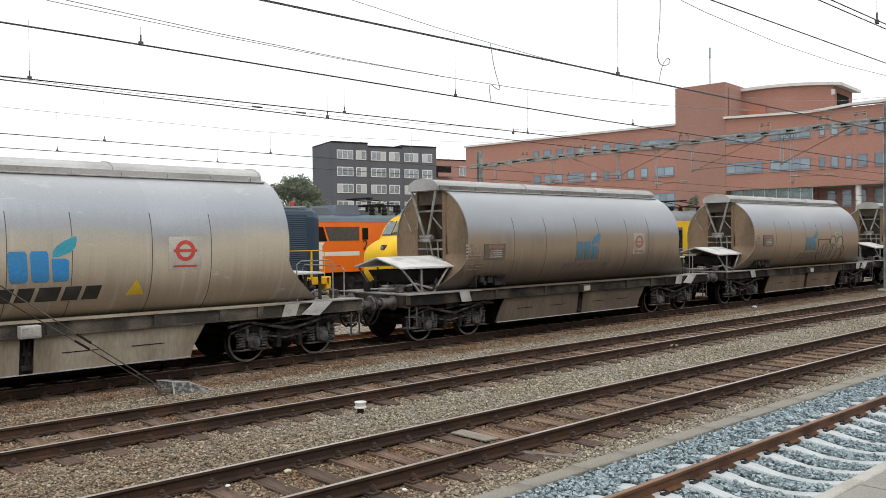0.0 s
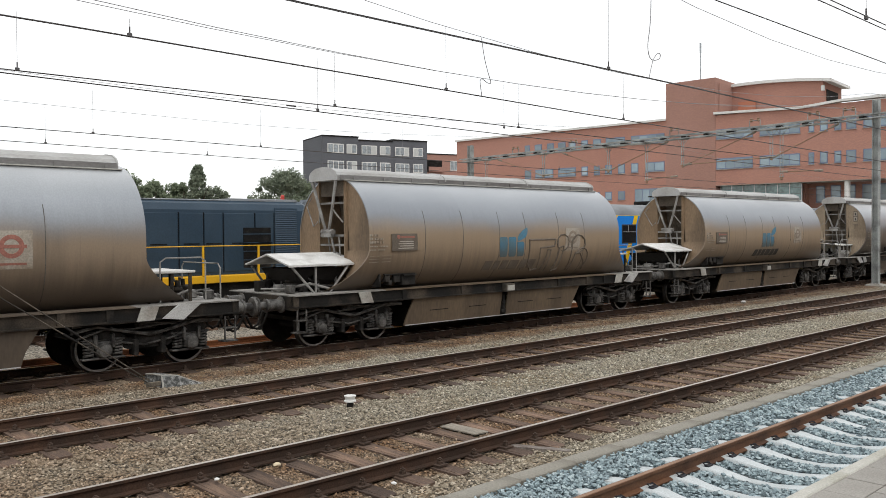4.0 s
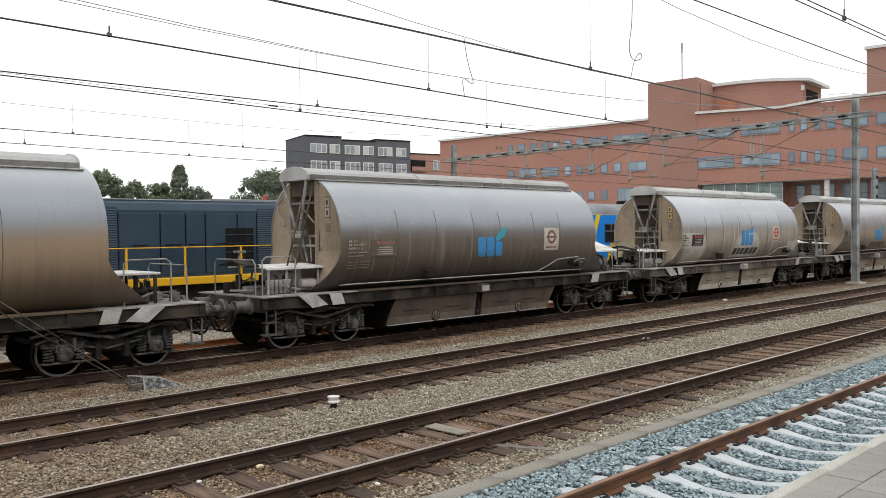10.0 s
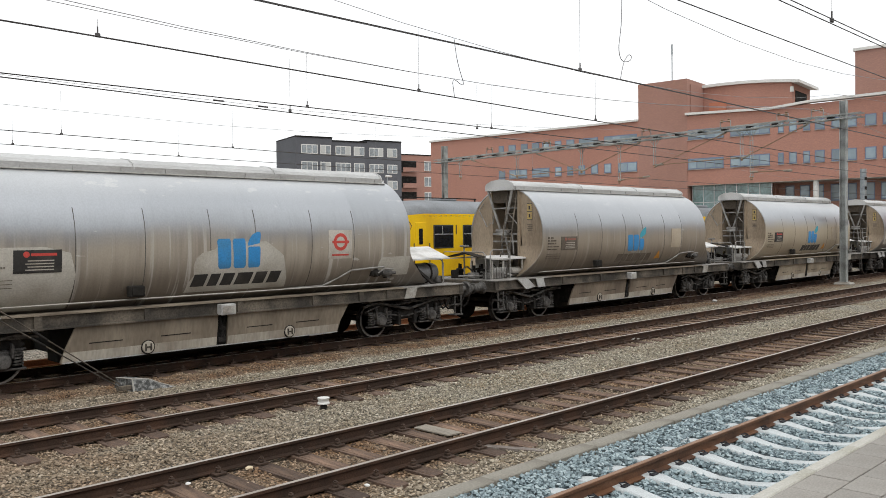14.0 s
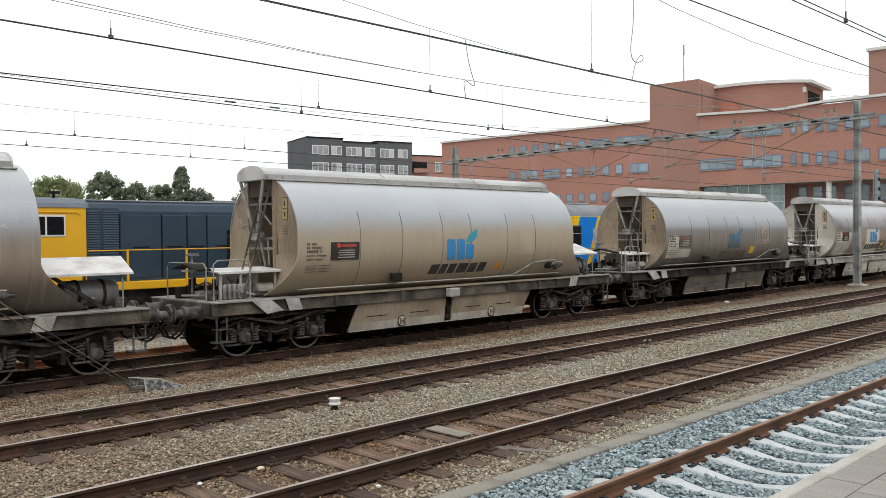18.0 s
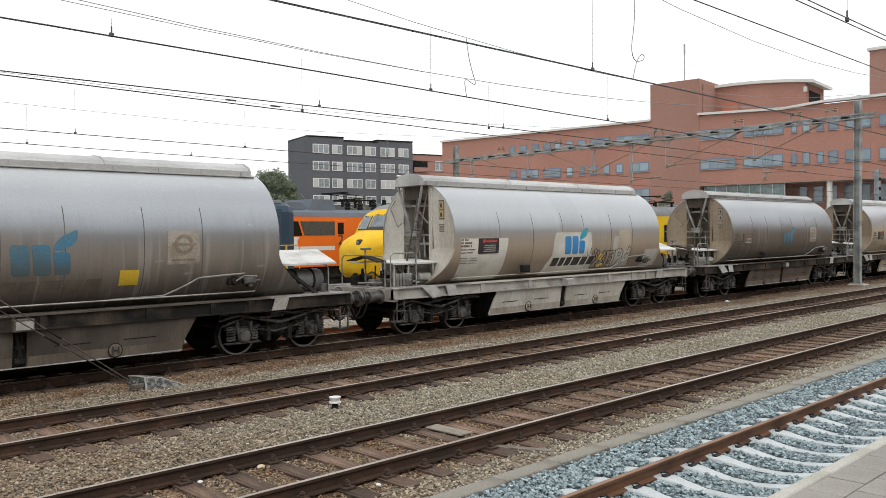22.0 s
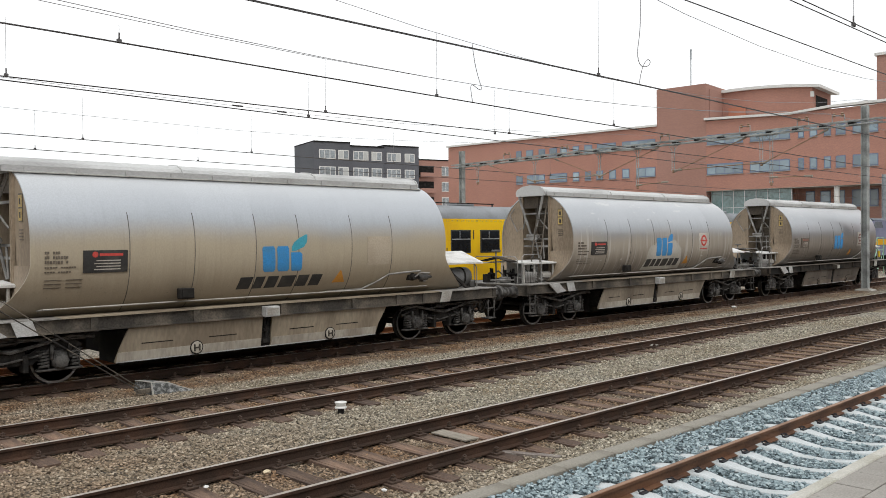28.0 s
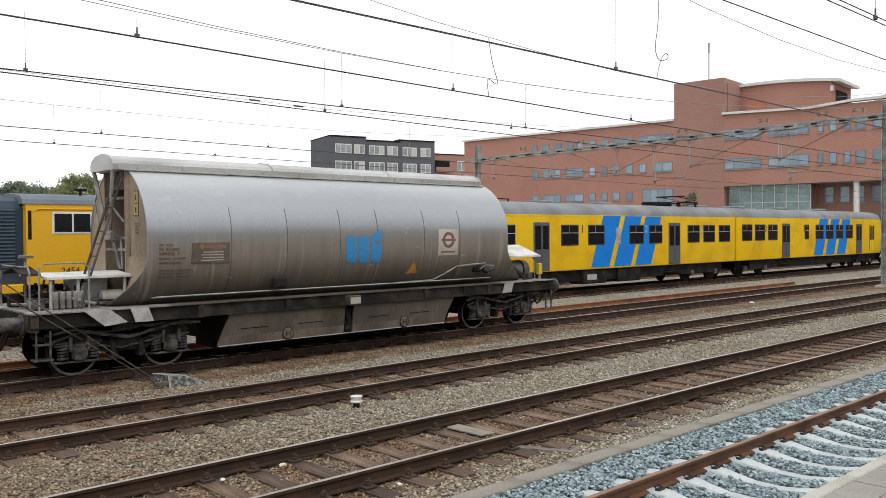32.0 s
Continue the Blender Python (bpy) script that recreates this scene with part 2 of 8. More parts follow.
def track_grime(n, l, co, color, centres, tint=(0.60, 0.40, 0.28)):
    """Brown brake dust on the stones between the rails of each track and along the freight track."""
    sep = n.new("ShaderNodeSeparateXYZ")
    l.new(co.outputs["Object"], sep.inputs[0])
    nz = n.new("ShaderNodeTexNoise")
    nz.inputs["Scale"].default_value, nz.inputs["Detail"].default_value = 1.3, 5
    l.new(co.outputs["Object"], nz.inputs["Vector"])
    best = None
    for c, w in centres:
        d, a, r = n.new("ShaderNodeMath"), n.new("ShaderNodeMath"), n.new("ShaderNodeMapRange")
        d.operation, d.inputs[1].default_value, a.operation = "SUBTRACT", c, "ABSOLUTE"
        l.new(sep.outputs["Y"], d.inputs[0])
        l.new(d.outputs[0], a.inputs[0])
        r.interpolation_type = "SMOOTHSTEP"
        for key, x in (("From Min", w + 0.5), ("From Max", w - 0.2)):
            r.inputs[key].default_value = x
        l.new(a.outputs[0], r.inputs["Value"])
        if best is None:
            best = r.outputs[0]
        else:
            mx = n.new("ShaderNodeMath")
            mx.operation = "MAXIMUM"
            l.new(best, mx.inputs[0])
            l.new(r.outputs[0], mx.inputs[1])
            best = mx.outputs[0]
    amt, mul = n.new("ShaderNodeMapRange"), n.new("ShaderNodeMath")
    amt.inputs["From Min"].default_value, amt.inputs["From Max"].default_value, amt.inputs["To Min"].default_value = 0.35, 0.6, 0.55
    mul.operation = "MULTIPLY"
    l.new(nz.outputs["Fac"], amt.inputs["Value"])
    # oil and brake dust lie thick where trains stop, at the low end of x
    stop, more = n.new("ShaderNodeMapRange"), n.new("ShaderNodeMath")
    stop.interpolation_type = "SMOOTHSTEP"
    for key, x in (("From Min", 11.0), ("From Max", 2.0), ("To Min", 0.0), ("To Max", 0.75)):
        stop.inputs[key].default_value = x
    l.new(sep.outputs["X"], stop.inputs["Value"])
    more.operation = "MAXIMUM"
    l.new(best, more.inputs[0])
    l.new(stop.outputs[0], more.inputs[1])
    best = more.outputs[0]
    l.new(best, mul.inputs[0])
    l.new(amt.outputs[0], mul.inputs[1])
    mix = n.new("ShaderNodeMix")
    mix.data_type, mix.blend_type = "RGBA", "MULTIPLY"
    mix.inputs["B"].default_value = (*tint, 1)
    l.new(mul.outputs[0], mix.inputs["Factor"])
    l.new(color, mix.inputs["A"])
    return mix.outputs["Result"]


GRIMY = ((8.295, 1.0), (12.49, 0.95), (16.9, 1.9))


def gravel_mat(name, colors, cell=0.045, stain=None, bump=1.0, grimy=None):
    m = bpy.data.materials.new(name)
    m.use_nodes = True
    n, l = m.node_tree.nodes, m.node_tree.links
    b = n["Principled BSDF"]
    b.inputs["Roughness"].default_value = 0.9
    co, v = n.new("ShaderNodeTexCoord"), n.new("ShaderNodeTexVoronoi")
    v.inputs["Scale"].default_value = 1 / cell
    l.new(co.outputs["Object"], v.inputs["Vector"])
    ramp, sep = n.new("ShaderNodeValToRGB"), n.new("ShaderNodeSeparateColor")
    l.new(v.outputs["Color"], sep.inputs[0])
    l.new(sep.outputs[0], ramp.inputs[0])
    ramp.color_ramp.elements[0].color, ramp.color_ramp.elements[0].position = (*colors[0], 1), 0.0
    ramp.color_ramp.elements[1].color, ramp.color_ramp.elements[1].position = (*colors[-1], 1), 1.0
    for i, c in enumerate(colors[1:-1]):
        ramp.color_ramp.elements.new((i + 1) / (len(colors) - 1)).color = (*c, 1)
    big, rr = n.new("ShaderNodeTexNoise"), n.new("ShaderNodeValToRGB")
    big.inputs["Scale"].default_value, big.inputs["Detail"].default_value = 0.6, 6
    l.new(co.outputs["Object"], big.inputs["Vector"])
    l.new(big.outputs["Fac"], rr.inputs[0])
    rr.color_ramp.elements[0].position, rr.color_ramp.elements[1].position = 0.40, 0.64
    mx, gap = n.new("ShaderNodeMix"), n.new("ShaderNodeMapRange")
    mx.data_type = "RGBA"
    mx.blend_type = "MULTIPLY"
    mx.inputs["B"].default_value = (*(stain or (0.8, 0.7, 0.6)), 1)
    l.new(rr.outputs[0], mx.inputs["Factor"])
    l.new(ramp.outputs[0], mx.inputs["A"])
    # darken each cell towards its rim: shade between stones put into the colour
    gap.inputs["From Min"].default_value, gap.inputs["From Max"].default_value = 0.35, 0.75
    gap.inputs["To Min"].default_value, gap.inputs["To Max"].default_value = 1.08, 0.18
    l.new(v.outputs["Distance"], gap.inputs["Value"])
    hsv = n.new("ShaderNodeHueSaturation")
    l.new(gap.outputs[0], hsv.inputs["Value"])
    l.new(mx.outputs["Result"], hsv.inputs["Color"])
    l.new(track_grime(n, l, co, hsv.outputs[0], grimy) if grimy else hsv.outputs[0], b.inputs["Base Color"])
    bp, inv = n.new("ShaderNodeBump"), n.new("ShaderNodeMath")
    inv.operation, inv.inputs[0].default_value = "SUBTRACT", 1.0
    l.new(v.outputs["Distance"], inv.inputs[1])
    bp.inputs["Strength"].default_value, bp.inputs["Distance"].default_value = bump, cell * 0.6
    l.new(inv.outputs[0], bp.inputs["Height"])
    l.new(bp.outputs[0], b.inputs["Normal"])
    return m


def stone_mat(name, colors, grimy=None):
    m = bpy.data.materials.new(name)
    m.use_nodes = True
    n, l = m.node_tree.nodes, m.node_tree.links
    b = n["Principled BSDF"]
    b.inputs["Roughness"].default_value = 0.88
    g, r = n.new("ShaderNodeNewGeometry"), n.new("ShaderNodeValToRGB")
    l.new(g.outputs["Random Per Island"], r.inputs[0])
    r.color_ramp.elements[0].color, r.color_ramp.elements[1].color = (*colors[0], 1), (*colors[-1], 1)
    for i, c in enumerate(colors[1:-1]):
        r.color_ramp.elements.new((i + 1) / (len(colors) - 1)).color = (*c, 1)
    t, co, h, k = n.new("ShaderNodeTexNoise"), n.new("ShaderNodeTexCoord"), n.new("ShaderNodeHueSaturation"), n.new("ShaderNodeMapRange")
    t.inputs["Scale"].default_value = 60
    l.new(co.outputs["Object"], t.inputs["Vector"])
    k.inputs["To Min"].default_value, k.inputs["To Max"].default_value = 0.6, 1.4
    l.new(t.outputs["Fac"], k.inputs["Value"])
    l.new(k.outputs[0], h.inputs["Value"])
    l.new(r.outputs[0], h.inputs["Color"])
    l.new(track_grime(n, l, co, h.outputs[0], grimy) if grimy else h.outputs[0], b.inputs["Base Color"])
    return m


def brick_mat(name, c1, c2):
    m = mat(name, c1, 0.85, 0, 0.05, 0.12, 9.0, 0.1, 0.004, second=c2, amount=0.55)
    n, l = m.node_tree.nodes, m.node_tree.links
    br, co = n.new("ShaderNodeTexBrick"), n.new("ShaderNodeTexCoord")
    mp = n.new("ShaderNodeMapping")
    mp.inputs["Rotation"].default_value = (radians(90), 0, 0)
    br.inputs["Scale"].default_value = 1.0
    br.inputs["Brick Width"].default_value, br.inputs["Row Height"].default_value, br.inputs["Mortar Size"].default_value = 0.22, 0.065, 0.006
    br.inputs["Color1"].default_value, br.inputs["Color2"].default_value, br.inputs["Mortar"].default_value = (1.08, 1.05, 1.02, 1), (0.9, 0.9, 0.92, 1), (0.85, 0.86, 0.88, 1)
    l.new(co.outputs["Object"], mp.inputs[0])
    l.new(mp.outputs[0], br.inputs["Vector"])
    mx = n.new("ShaderNodeMix")
    mx.data_type, mx.blend_type = "RGBA", "MULTIPLY"
    mx.inputs["Factor"].default_value = 1.0
    b = n["Principled BSDF"]
    old = b.inputs["Base Color"].links[0].from_socket
    l.new(old, mx.inputs["A"])
    l.new(br.outputs["Color"], mx.inputs["B"])
    l.new(mx.outputs["Result"], b.inputs["Base Color"])
    return m


def glass_mat(name, tint=(0.04, 0.06, 0.08), rough=0.05):
    m = mat(name, tint, rough + 0.1, 0, 0.3, 0.4, 3.0, 0.0)
    b = m.node_tree.nodes["Principled BSDF"]
    b.inputs["Specular IOR Level"].default_value = 0.9
    return m


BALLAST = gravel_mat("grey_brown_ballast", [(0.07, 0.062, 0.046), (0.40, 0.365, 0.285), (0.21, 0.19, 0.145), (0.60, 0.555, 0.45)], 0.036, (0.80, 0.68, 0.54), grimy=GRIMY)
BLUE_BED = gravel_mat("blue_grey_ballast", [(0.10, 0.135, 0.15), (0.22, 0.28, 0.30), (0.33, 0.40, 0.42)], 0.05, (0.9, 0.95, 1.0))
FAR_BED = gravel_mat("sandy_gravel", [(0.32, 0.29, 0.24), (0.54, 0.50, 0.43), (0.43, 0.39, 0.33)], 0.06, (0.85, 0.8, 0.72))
BLUE_STONE = stone_mat("blue_grey_stone", [(0.105, 0.137, 0.15), (0.235, 0.30, 0.323), (0.30, 0.375, 0.398), (0.42, 0.495, 0.515)])
GREY_STONE = stone_mat("grey_brown_stone", [(0.075, 0.066, 0.05), (0.385, 0.345, 0.265), (0.215, 0.192, 0.147), (0.61, 0.565, 0.465)], GRIMY)
RUST = mat("rusty_rail_steel", (0.042, 0.027, 0.020), 0.85, 0.0, 0.3, 2.0, 60, 0.3, 0.003, second=(0.075, 0.042, 0.028), spec=0.2)
BRIGHT_RUST = mat("orange_rusted_rail", (0.24, 0.085, 0.03), 0.85, 0.0, 0.3, 1.2, 50, 0.3, 0.003, second=(0.12, 0.05, 0.025))
SHINE = mat("worn_rail_head", (0.50, 0.455, 0.41), 0.42, 0.5, 0.15, 1.5, 60, 0.05, second=(0.27, 0.215, 0.175), stretch=(0.2, 1, 1))
WOOD = mat("old_sleeper_wood", (0.088, 0.056, 0.040), 0.9, 0, 0.4, 2.0, 24, 0.8, 0.01, second=(0.195, 0.125, 0.085), stretch=(6, 0.7, 2), rnd=0.45)
PALE_WOOD = mat("pale_sleeper", (0.28, 0.25, 0.205), 0.9, 0, 0.25, 2.0, 24, 0.5, 0.01, stretch=(6, 0.7, 2))
CLIP = mat("rail_fastening_steel", (0.085, 0.055, 0.04), 0.8, 0.3, 0.35, 8, 60, 0.3, 0.003)
CONCRETE_NEW = mat("new_white_concrete", (0.50, 0.535, 0.545), 0.85, 0, 0.14, 2.0, 60, 0.3, 0.004, second=(0.39, 0.415, 0.42))
CONCRETE = mat("weathered_concrete", (0.36, 0.35, 0.32), 0.9, 0, 0.18, 1.5, 50, 0.5, 0.005, second=(0.25, 0.23, 0.20))
PAVER = mat("grey_paving_slab", (0.30, 0.285, 0.26), 0.88, 0, 0.15, 1.0, 60, 0.4, 0.003, second=(0.22, 0.205, 0.185), rnd=0.10)
COPING = mat("platform_coping", (0.47, 0.46, 0.42), 0.88, 0, 0.14, 1.6, 60, 0.4, 0.004, second=(0.36, 0.35, 0.30))
GALV = mat("galvanised_steel", (0.40, 0.43, 0.45), 0.55, 0.5, 0.14, 3.0, 40, 0.1, 0.002, second=(0.30, 0.33, 0.35))
WIRE = mat("contact_wire", (0.10, 0.095, 0.095), 0.55, 0.7, 0.1, 3, 40, 0)
THIN_WIRE = mat("catenary_wire", (0.30, 0.30, 0.31), 0.6, 0.4, 0.1, 3, 40, 0)
BRACE = mat("bronze_cantilever_tube", (0.30, 0.20, 0.13), 0.6, 0.4, 0.2, 3, 40, 0.1)


# ---- mesh helpers ----
class Mesh:
    """Gathers solid forms into one mesh."""

    def __init__(self):
        self.v, self.f = [], []

    def add(self, verts, faces):
        o = len(self.v)
        self.v += [tuple(p) for p in verts]
        self.f += [tuple(i + o for i in q) for q in faces]
        return self

    def box(self, x0, x1, y0, y1, z0, z1, b=0.0):
        if b <= 0:
            p = list(product((x0, x1), (y0, y1), (z0, z1)))
            return self.add(p, [(0, 1, 3, 2), (4, 6, 7, 5), (0, 4, 5, 1), (2, 3, 7, 6), (0, 2, 6, 4), (1, 5, 7, 3)])
        b = min(b, (x1 - x0) * 0.45, (y1 - y0) * 0.45, (z1 - z0) * 0.45)
        v, idx = [], {}
        lo, hi = (x0, y0, z0), (x1, y1, z1)
        for c in product((0, 1), repeat=3):
            for a in range(3):
                p = [(hi[k] if c[k] else lo[k]) for k in range(3)]
                for k in range(3):
                    if k != a:
                        p[k] += -b if c[k] else b
                idx[c, a] = len(v)
                v.append(p)
        f = [tuple(idx[c, a] for a in range(3)) for c in product((0, 1), repeat=3)]
        for a in range(3):
            k, m = [i for i in range(3) if i != a]
            for s in (0, 1):
                q = []
                for i, j in ((0, 0), (1, 0), (1, 1), (0, 1)):
                    c = [0, 0, 0]
                    c[a], c[k], c[m] = s, i, j
                    q.append(idx[tuple(c), a])
                f.append(tuple(q))
            for i, j in product((0, 1), repeat=2):
                c0, c1 = [0, 0, 0], [0, 0, 0]
                c0[k], c0[m], c1[k], c1[m], c1[a] = i, j, i, j, 1
                c0, c1 = tuple(c0), tuple(c1)
                f.append((idx[c0, k], idx[c1, k], idx[c1, m], idx[c0, m]))
        return self.add(v, f)

    def prism(self, profile, a0, a1, axis="y"):
        """A closed outline of (u, w) pairs drawn out along an axis: x takes (y, z), y takes (x, z), z takes (x, y)."""
        n, v = len(profile), []
        for a in (a0, a1):
            for u, w in profile:
                v.append({"x": (a, u, w), "y": (u, a, w), "z": (u, w, a)}[axis])
        f = [(i, (i + 1) % n, n + (i + 1) % n, n + i) for i in range(n)] + [tuple(range(n))[::-1], tuple(range(n, 2 * n))]
        return self.add(v, f)

    def rod(self, p, q, r, n=8, r2=None):
        p, q = Vector(p), Vector(q)
        d = (q - p).normalized()
        a = d.orthogonal().normalized()
        c = d.cross(a)
        r2 = r if r2 is None else r2
        v = [p + (a * math.cos(t) + c * math.sin(t)) * r for t in (2 * math.pi * i / n for i in range(n))]
        v += [q + (a * math.cos(t) + c * math.sin(t)) * r2 for t in (2 * math.pi * i / n for i in range(n))]
        f = [(i, (i + 1) % n, n + (i + 1) % n, n + i) for i in range(n)] + [tuple(range(n))[::-1], tuple(range(n, 2 * n))]
        return self.add(v, f)

    def pipe(self, pts, r, n=6):
        pts = [Vector(p) for p in pts]
        rings, a = [], None
        for i, p in enumerate(pts):
            d = (pts[min(i + 1, len(pts) - 1)] - pts[max(i - 1, 0)]).normalized()
            a = (a - d * a.dot(d)).normalized() if a is not None and (a - d * a.dot(d)).length > 1e-4 else d.orthogonal().normalized()
            c = d.cross(a)
            rings.append([p + (a * math.cos(2 * math.pi * k / n) + c * math.sin(2 * math.pi * k / n)) * r for k in range(n)])
        return self.loft(rings)

    def loft(self, rings, caps=True, closed=True):
        n, v, f = len(rings[0]), [p for r in rings for p in r], []
        for j in range(len(rings) - 1):
            for i in range(n if closed else n - 1):
                f.append((j * n + i, j * n + (i + 1) % n, (j + 1) * n + (i + 1) % n, (j + 1) * n + i))
        if caps:
            f += [tuple(range(n))[::-1], tuple(range(len(v) - n, len(v)))]
        return self.add(v, f)

    def turned(self, profile, n=24, axis="x", at=(0, 0, 0)):
        """A body of revolution: profile of (along, radius)."""
        rings = []
        for a, r in profile:
            ring = []
            for i in range(n):
                c, s = math.cos(2 * math.pi * i / n) * r, math.sin(2 * math.pi * i / n) * r
                p = {"x": (a, c, s), "y": (c, a, s), "z": (c, s, a)}[axis]
                ring.append((p[0] + at[0], p[1] + at[1], p[2] + at[2]))
            rings.append(ring)
        return self.loft(rings)

    def data(self, name, material, smooth=None):
        me = bpy.data.meshes.new(name)
        me.from_pydata(self.v, [], self.f)
        me.materials.append(material)
        bm = bmesh.new()
        bm.from_mesh(me)
        bmesh.ops.recalc_face_normals(bm, faces=bm.faces)
        bm.to_mesh(me)
        bm.free()
        if smooth:
            me.shade_smooth()
            me.set_sharp_from_angle(angle=radians(smooth))
        return me


def part(name, mesh, material, parent=None, label="", smooth=None, at=None):
    ob = new(name, mesh.data(name, material, smooth) if isinstance(mesh, Mesh) else mesh)
    if parent is not None:
        ob.parent = parent
    if at is not None:
        ob.matrix_basis = at if isinstance(at, Matrix) else Matrix.Translation(at)
    return tagged(ob, label)


def thing(name, label, category, group="", kind="", at=None):
    ob = new(name)
    if at is not None:
        ob.matrix_basis = at if isinstance(at, Matrix) else Matrix.Translation(at)
    return tagged(ob, label, category, group, kind)


def B(*a, b=0.0):
    return Mesh().box(*a, b=b)


def writing(text, height, width=None):
    """Flat letters in the built-in font, as a Mesh in the x-z plane, lower left at the origin."""
    c = bpy.data.curves.new("letters", "FONT")
    c.body, c.extrude, c.size = text, 0.002, 1.0
    ob = bpy.data.objects.new("letters", c)
    me = bpy.data.meshes.new_from_object(ob)
    m, xs = Mesh(), [v.co.x for v in me.vertices]
    ys = [v.co.y for v in me.vertices]
    s = height / (max(ys) - min(ys))
    sx = s if width is None else width / (max(xs) - min(xs))
    m.add([((v.co.x - min(xs)) * sx, -v.co.z * 2, (v.co.y - min(ys)) * s) for v in me.vertices], [tuple(p.vertices) for p in me.polygons])
    bpy.data.objects.remove(ob)
    return m


# ---- ground and tracks ----
SLEEPER_Z = -0.17
Y_A, Y_B, Y_C, Y_D, Y_F, Y_G = 4.41, 8.295, 12.49, 17.28, 24.35, 30.0
RAIL = [(-0.036, 0), (0.036, 0), (0.036, -0.03), (0.010, -0.045), (0.010, -0.135), (0.07, -0.15), (0.07, -0.165), (-0.07, -0.165), (-0.07, -0.15), (-0.010, -0.135), (-0.010, -0.045), (-0.036, -0.03)]


def grid_sheet(x0, x1, y0, y1, step, height):
    nx, ny = max(1, int((x1 - x0) / step)), max(1, int((y1 - y0) / step))
    m = Mesh()
    m.v = [(x0 + (x1 - x0) * i / nx, y0 + (y1 - y0) * j / ny, height(x0 + (x1 - x0) * i / nx, y0 + (y1 - y0) * j / ny)) for j in range(ny + 1) for i in range(nx + 1)]
    m.f = [(j * (nx + 1) + i, j * (nx + 1) + i + 1, (j + 1) * (nx + 1) + i + 1, (j + 1) * (nx + 1) + i) for j in range(ny) for i in range(nx)]
    return m


ground = part("ground", Mesh().add([(-2500, -2500, -0.42), (2500, -2500, -0.42), (2500, 2500, -0.42), (-2500, 2500, -0.42)], [(0, 1, 2, 3)]), FAR_BED)
tagged(ground, "sandy gravel ground of the rail yard", "ground", kind="structure")


def bed_height(x, y):
    lump = noise.noise((x * 1.7, y * 1.7, 0)) * 0.025 + noise.noise((x * 6, y * 6, 3)) * 0.015
    near = min(abs(y - c) for c in (Y_B, Y_C, Y_D))
    rise = 0.05 * max(0.0, 1 - abs(near - 2.0) / 0.9) if near > 1.3 else 0.0
    return -0.205 + lump + rise


bed = part("ballast_bed", grid_sheet(-6, 120, 6.3, 18.9, 0.14, bed_height), BALLAST, smooth=80)
tagged(bed, "grey-brown crushed stone ballast between the old tracks", "ballast", kind="stuff")
bed_far = part("ballast_bed", grid_sheet(-20, 160, 18.9, 48, 0.9, lambda x, y: -0.24 + 0.03 * noise.noise((x, y, 1))), FAR_BED, smooth=80)
tagged(bed_far, "pale sandy gravel under the parked trains", "ballast", kind="stuff")
bed_blue = part("ballast_bed", grid_sheet(-4, 90, 2.2, 6.22, 0.16, lambda x, y: -0.20 + 0.03 * noise.noise((x * 4, y * 4, 2))), BLUE_BED, smooth=80)
tagged(bed_blue, "fresh blue-grey crushed stone ballast of the new track", "ballast", kind="stuff")


def rail(name, y, x0, x1, track, foot=RUST, z=0.0, head=SHINE):
    m = Mesh().prism([(u + y, w + z) for u, w in RAIL], x0, x1, "x")
    r = part(name, m, foot, track)
    part("running_surface", Mesh().prism([(y - 0.027, z + 0.0005), (y - 0.024, z + 0.0035), (y + 0.024, z + 0.0035), (y + 0.027, z + 0.0005)], x0, x1, "x"), head, r)
    return r


def clip_mesh():
    m = Mesh()
    for s in (-1, 1):
        m.box(-0.08, 0.08, s * 0.12 - 0.06, s * 0.12 + 0.06, -0.168, -0.148)
        m.box(-0.03, 0.03, s * 0.105 - 0.035, s * 0.105 + 0.035, -0.15, -0.11, b=0.01)
        m.rod((0, s * 0.11, -0.12), (0, s * 0.11, -0.07), 0.017, 6)
        m.rod((0, s * 0.11, -0.10), (0, s * 0.11, -0.085), 0.034, 6)
    return m


CLIP_ONE = clip_mesh()


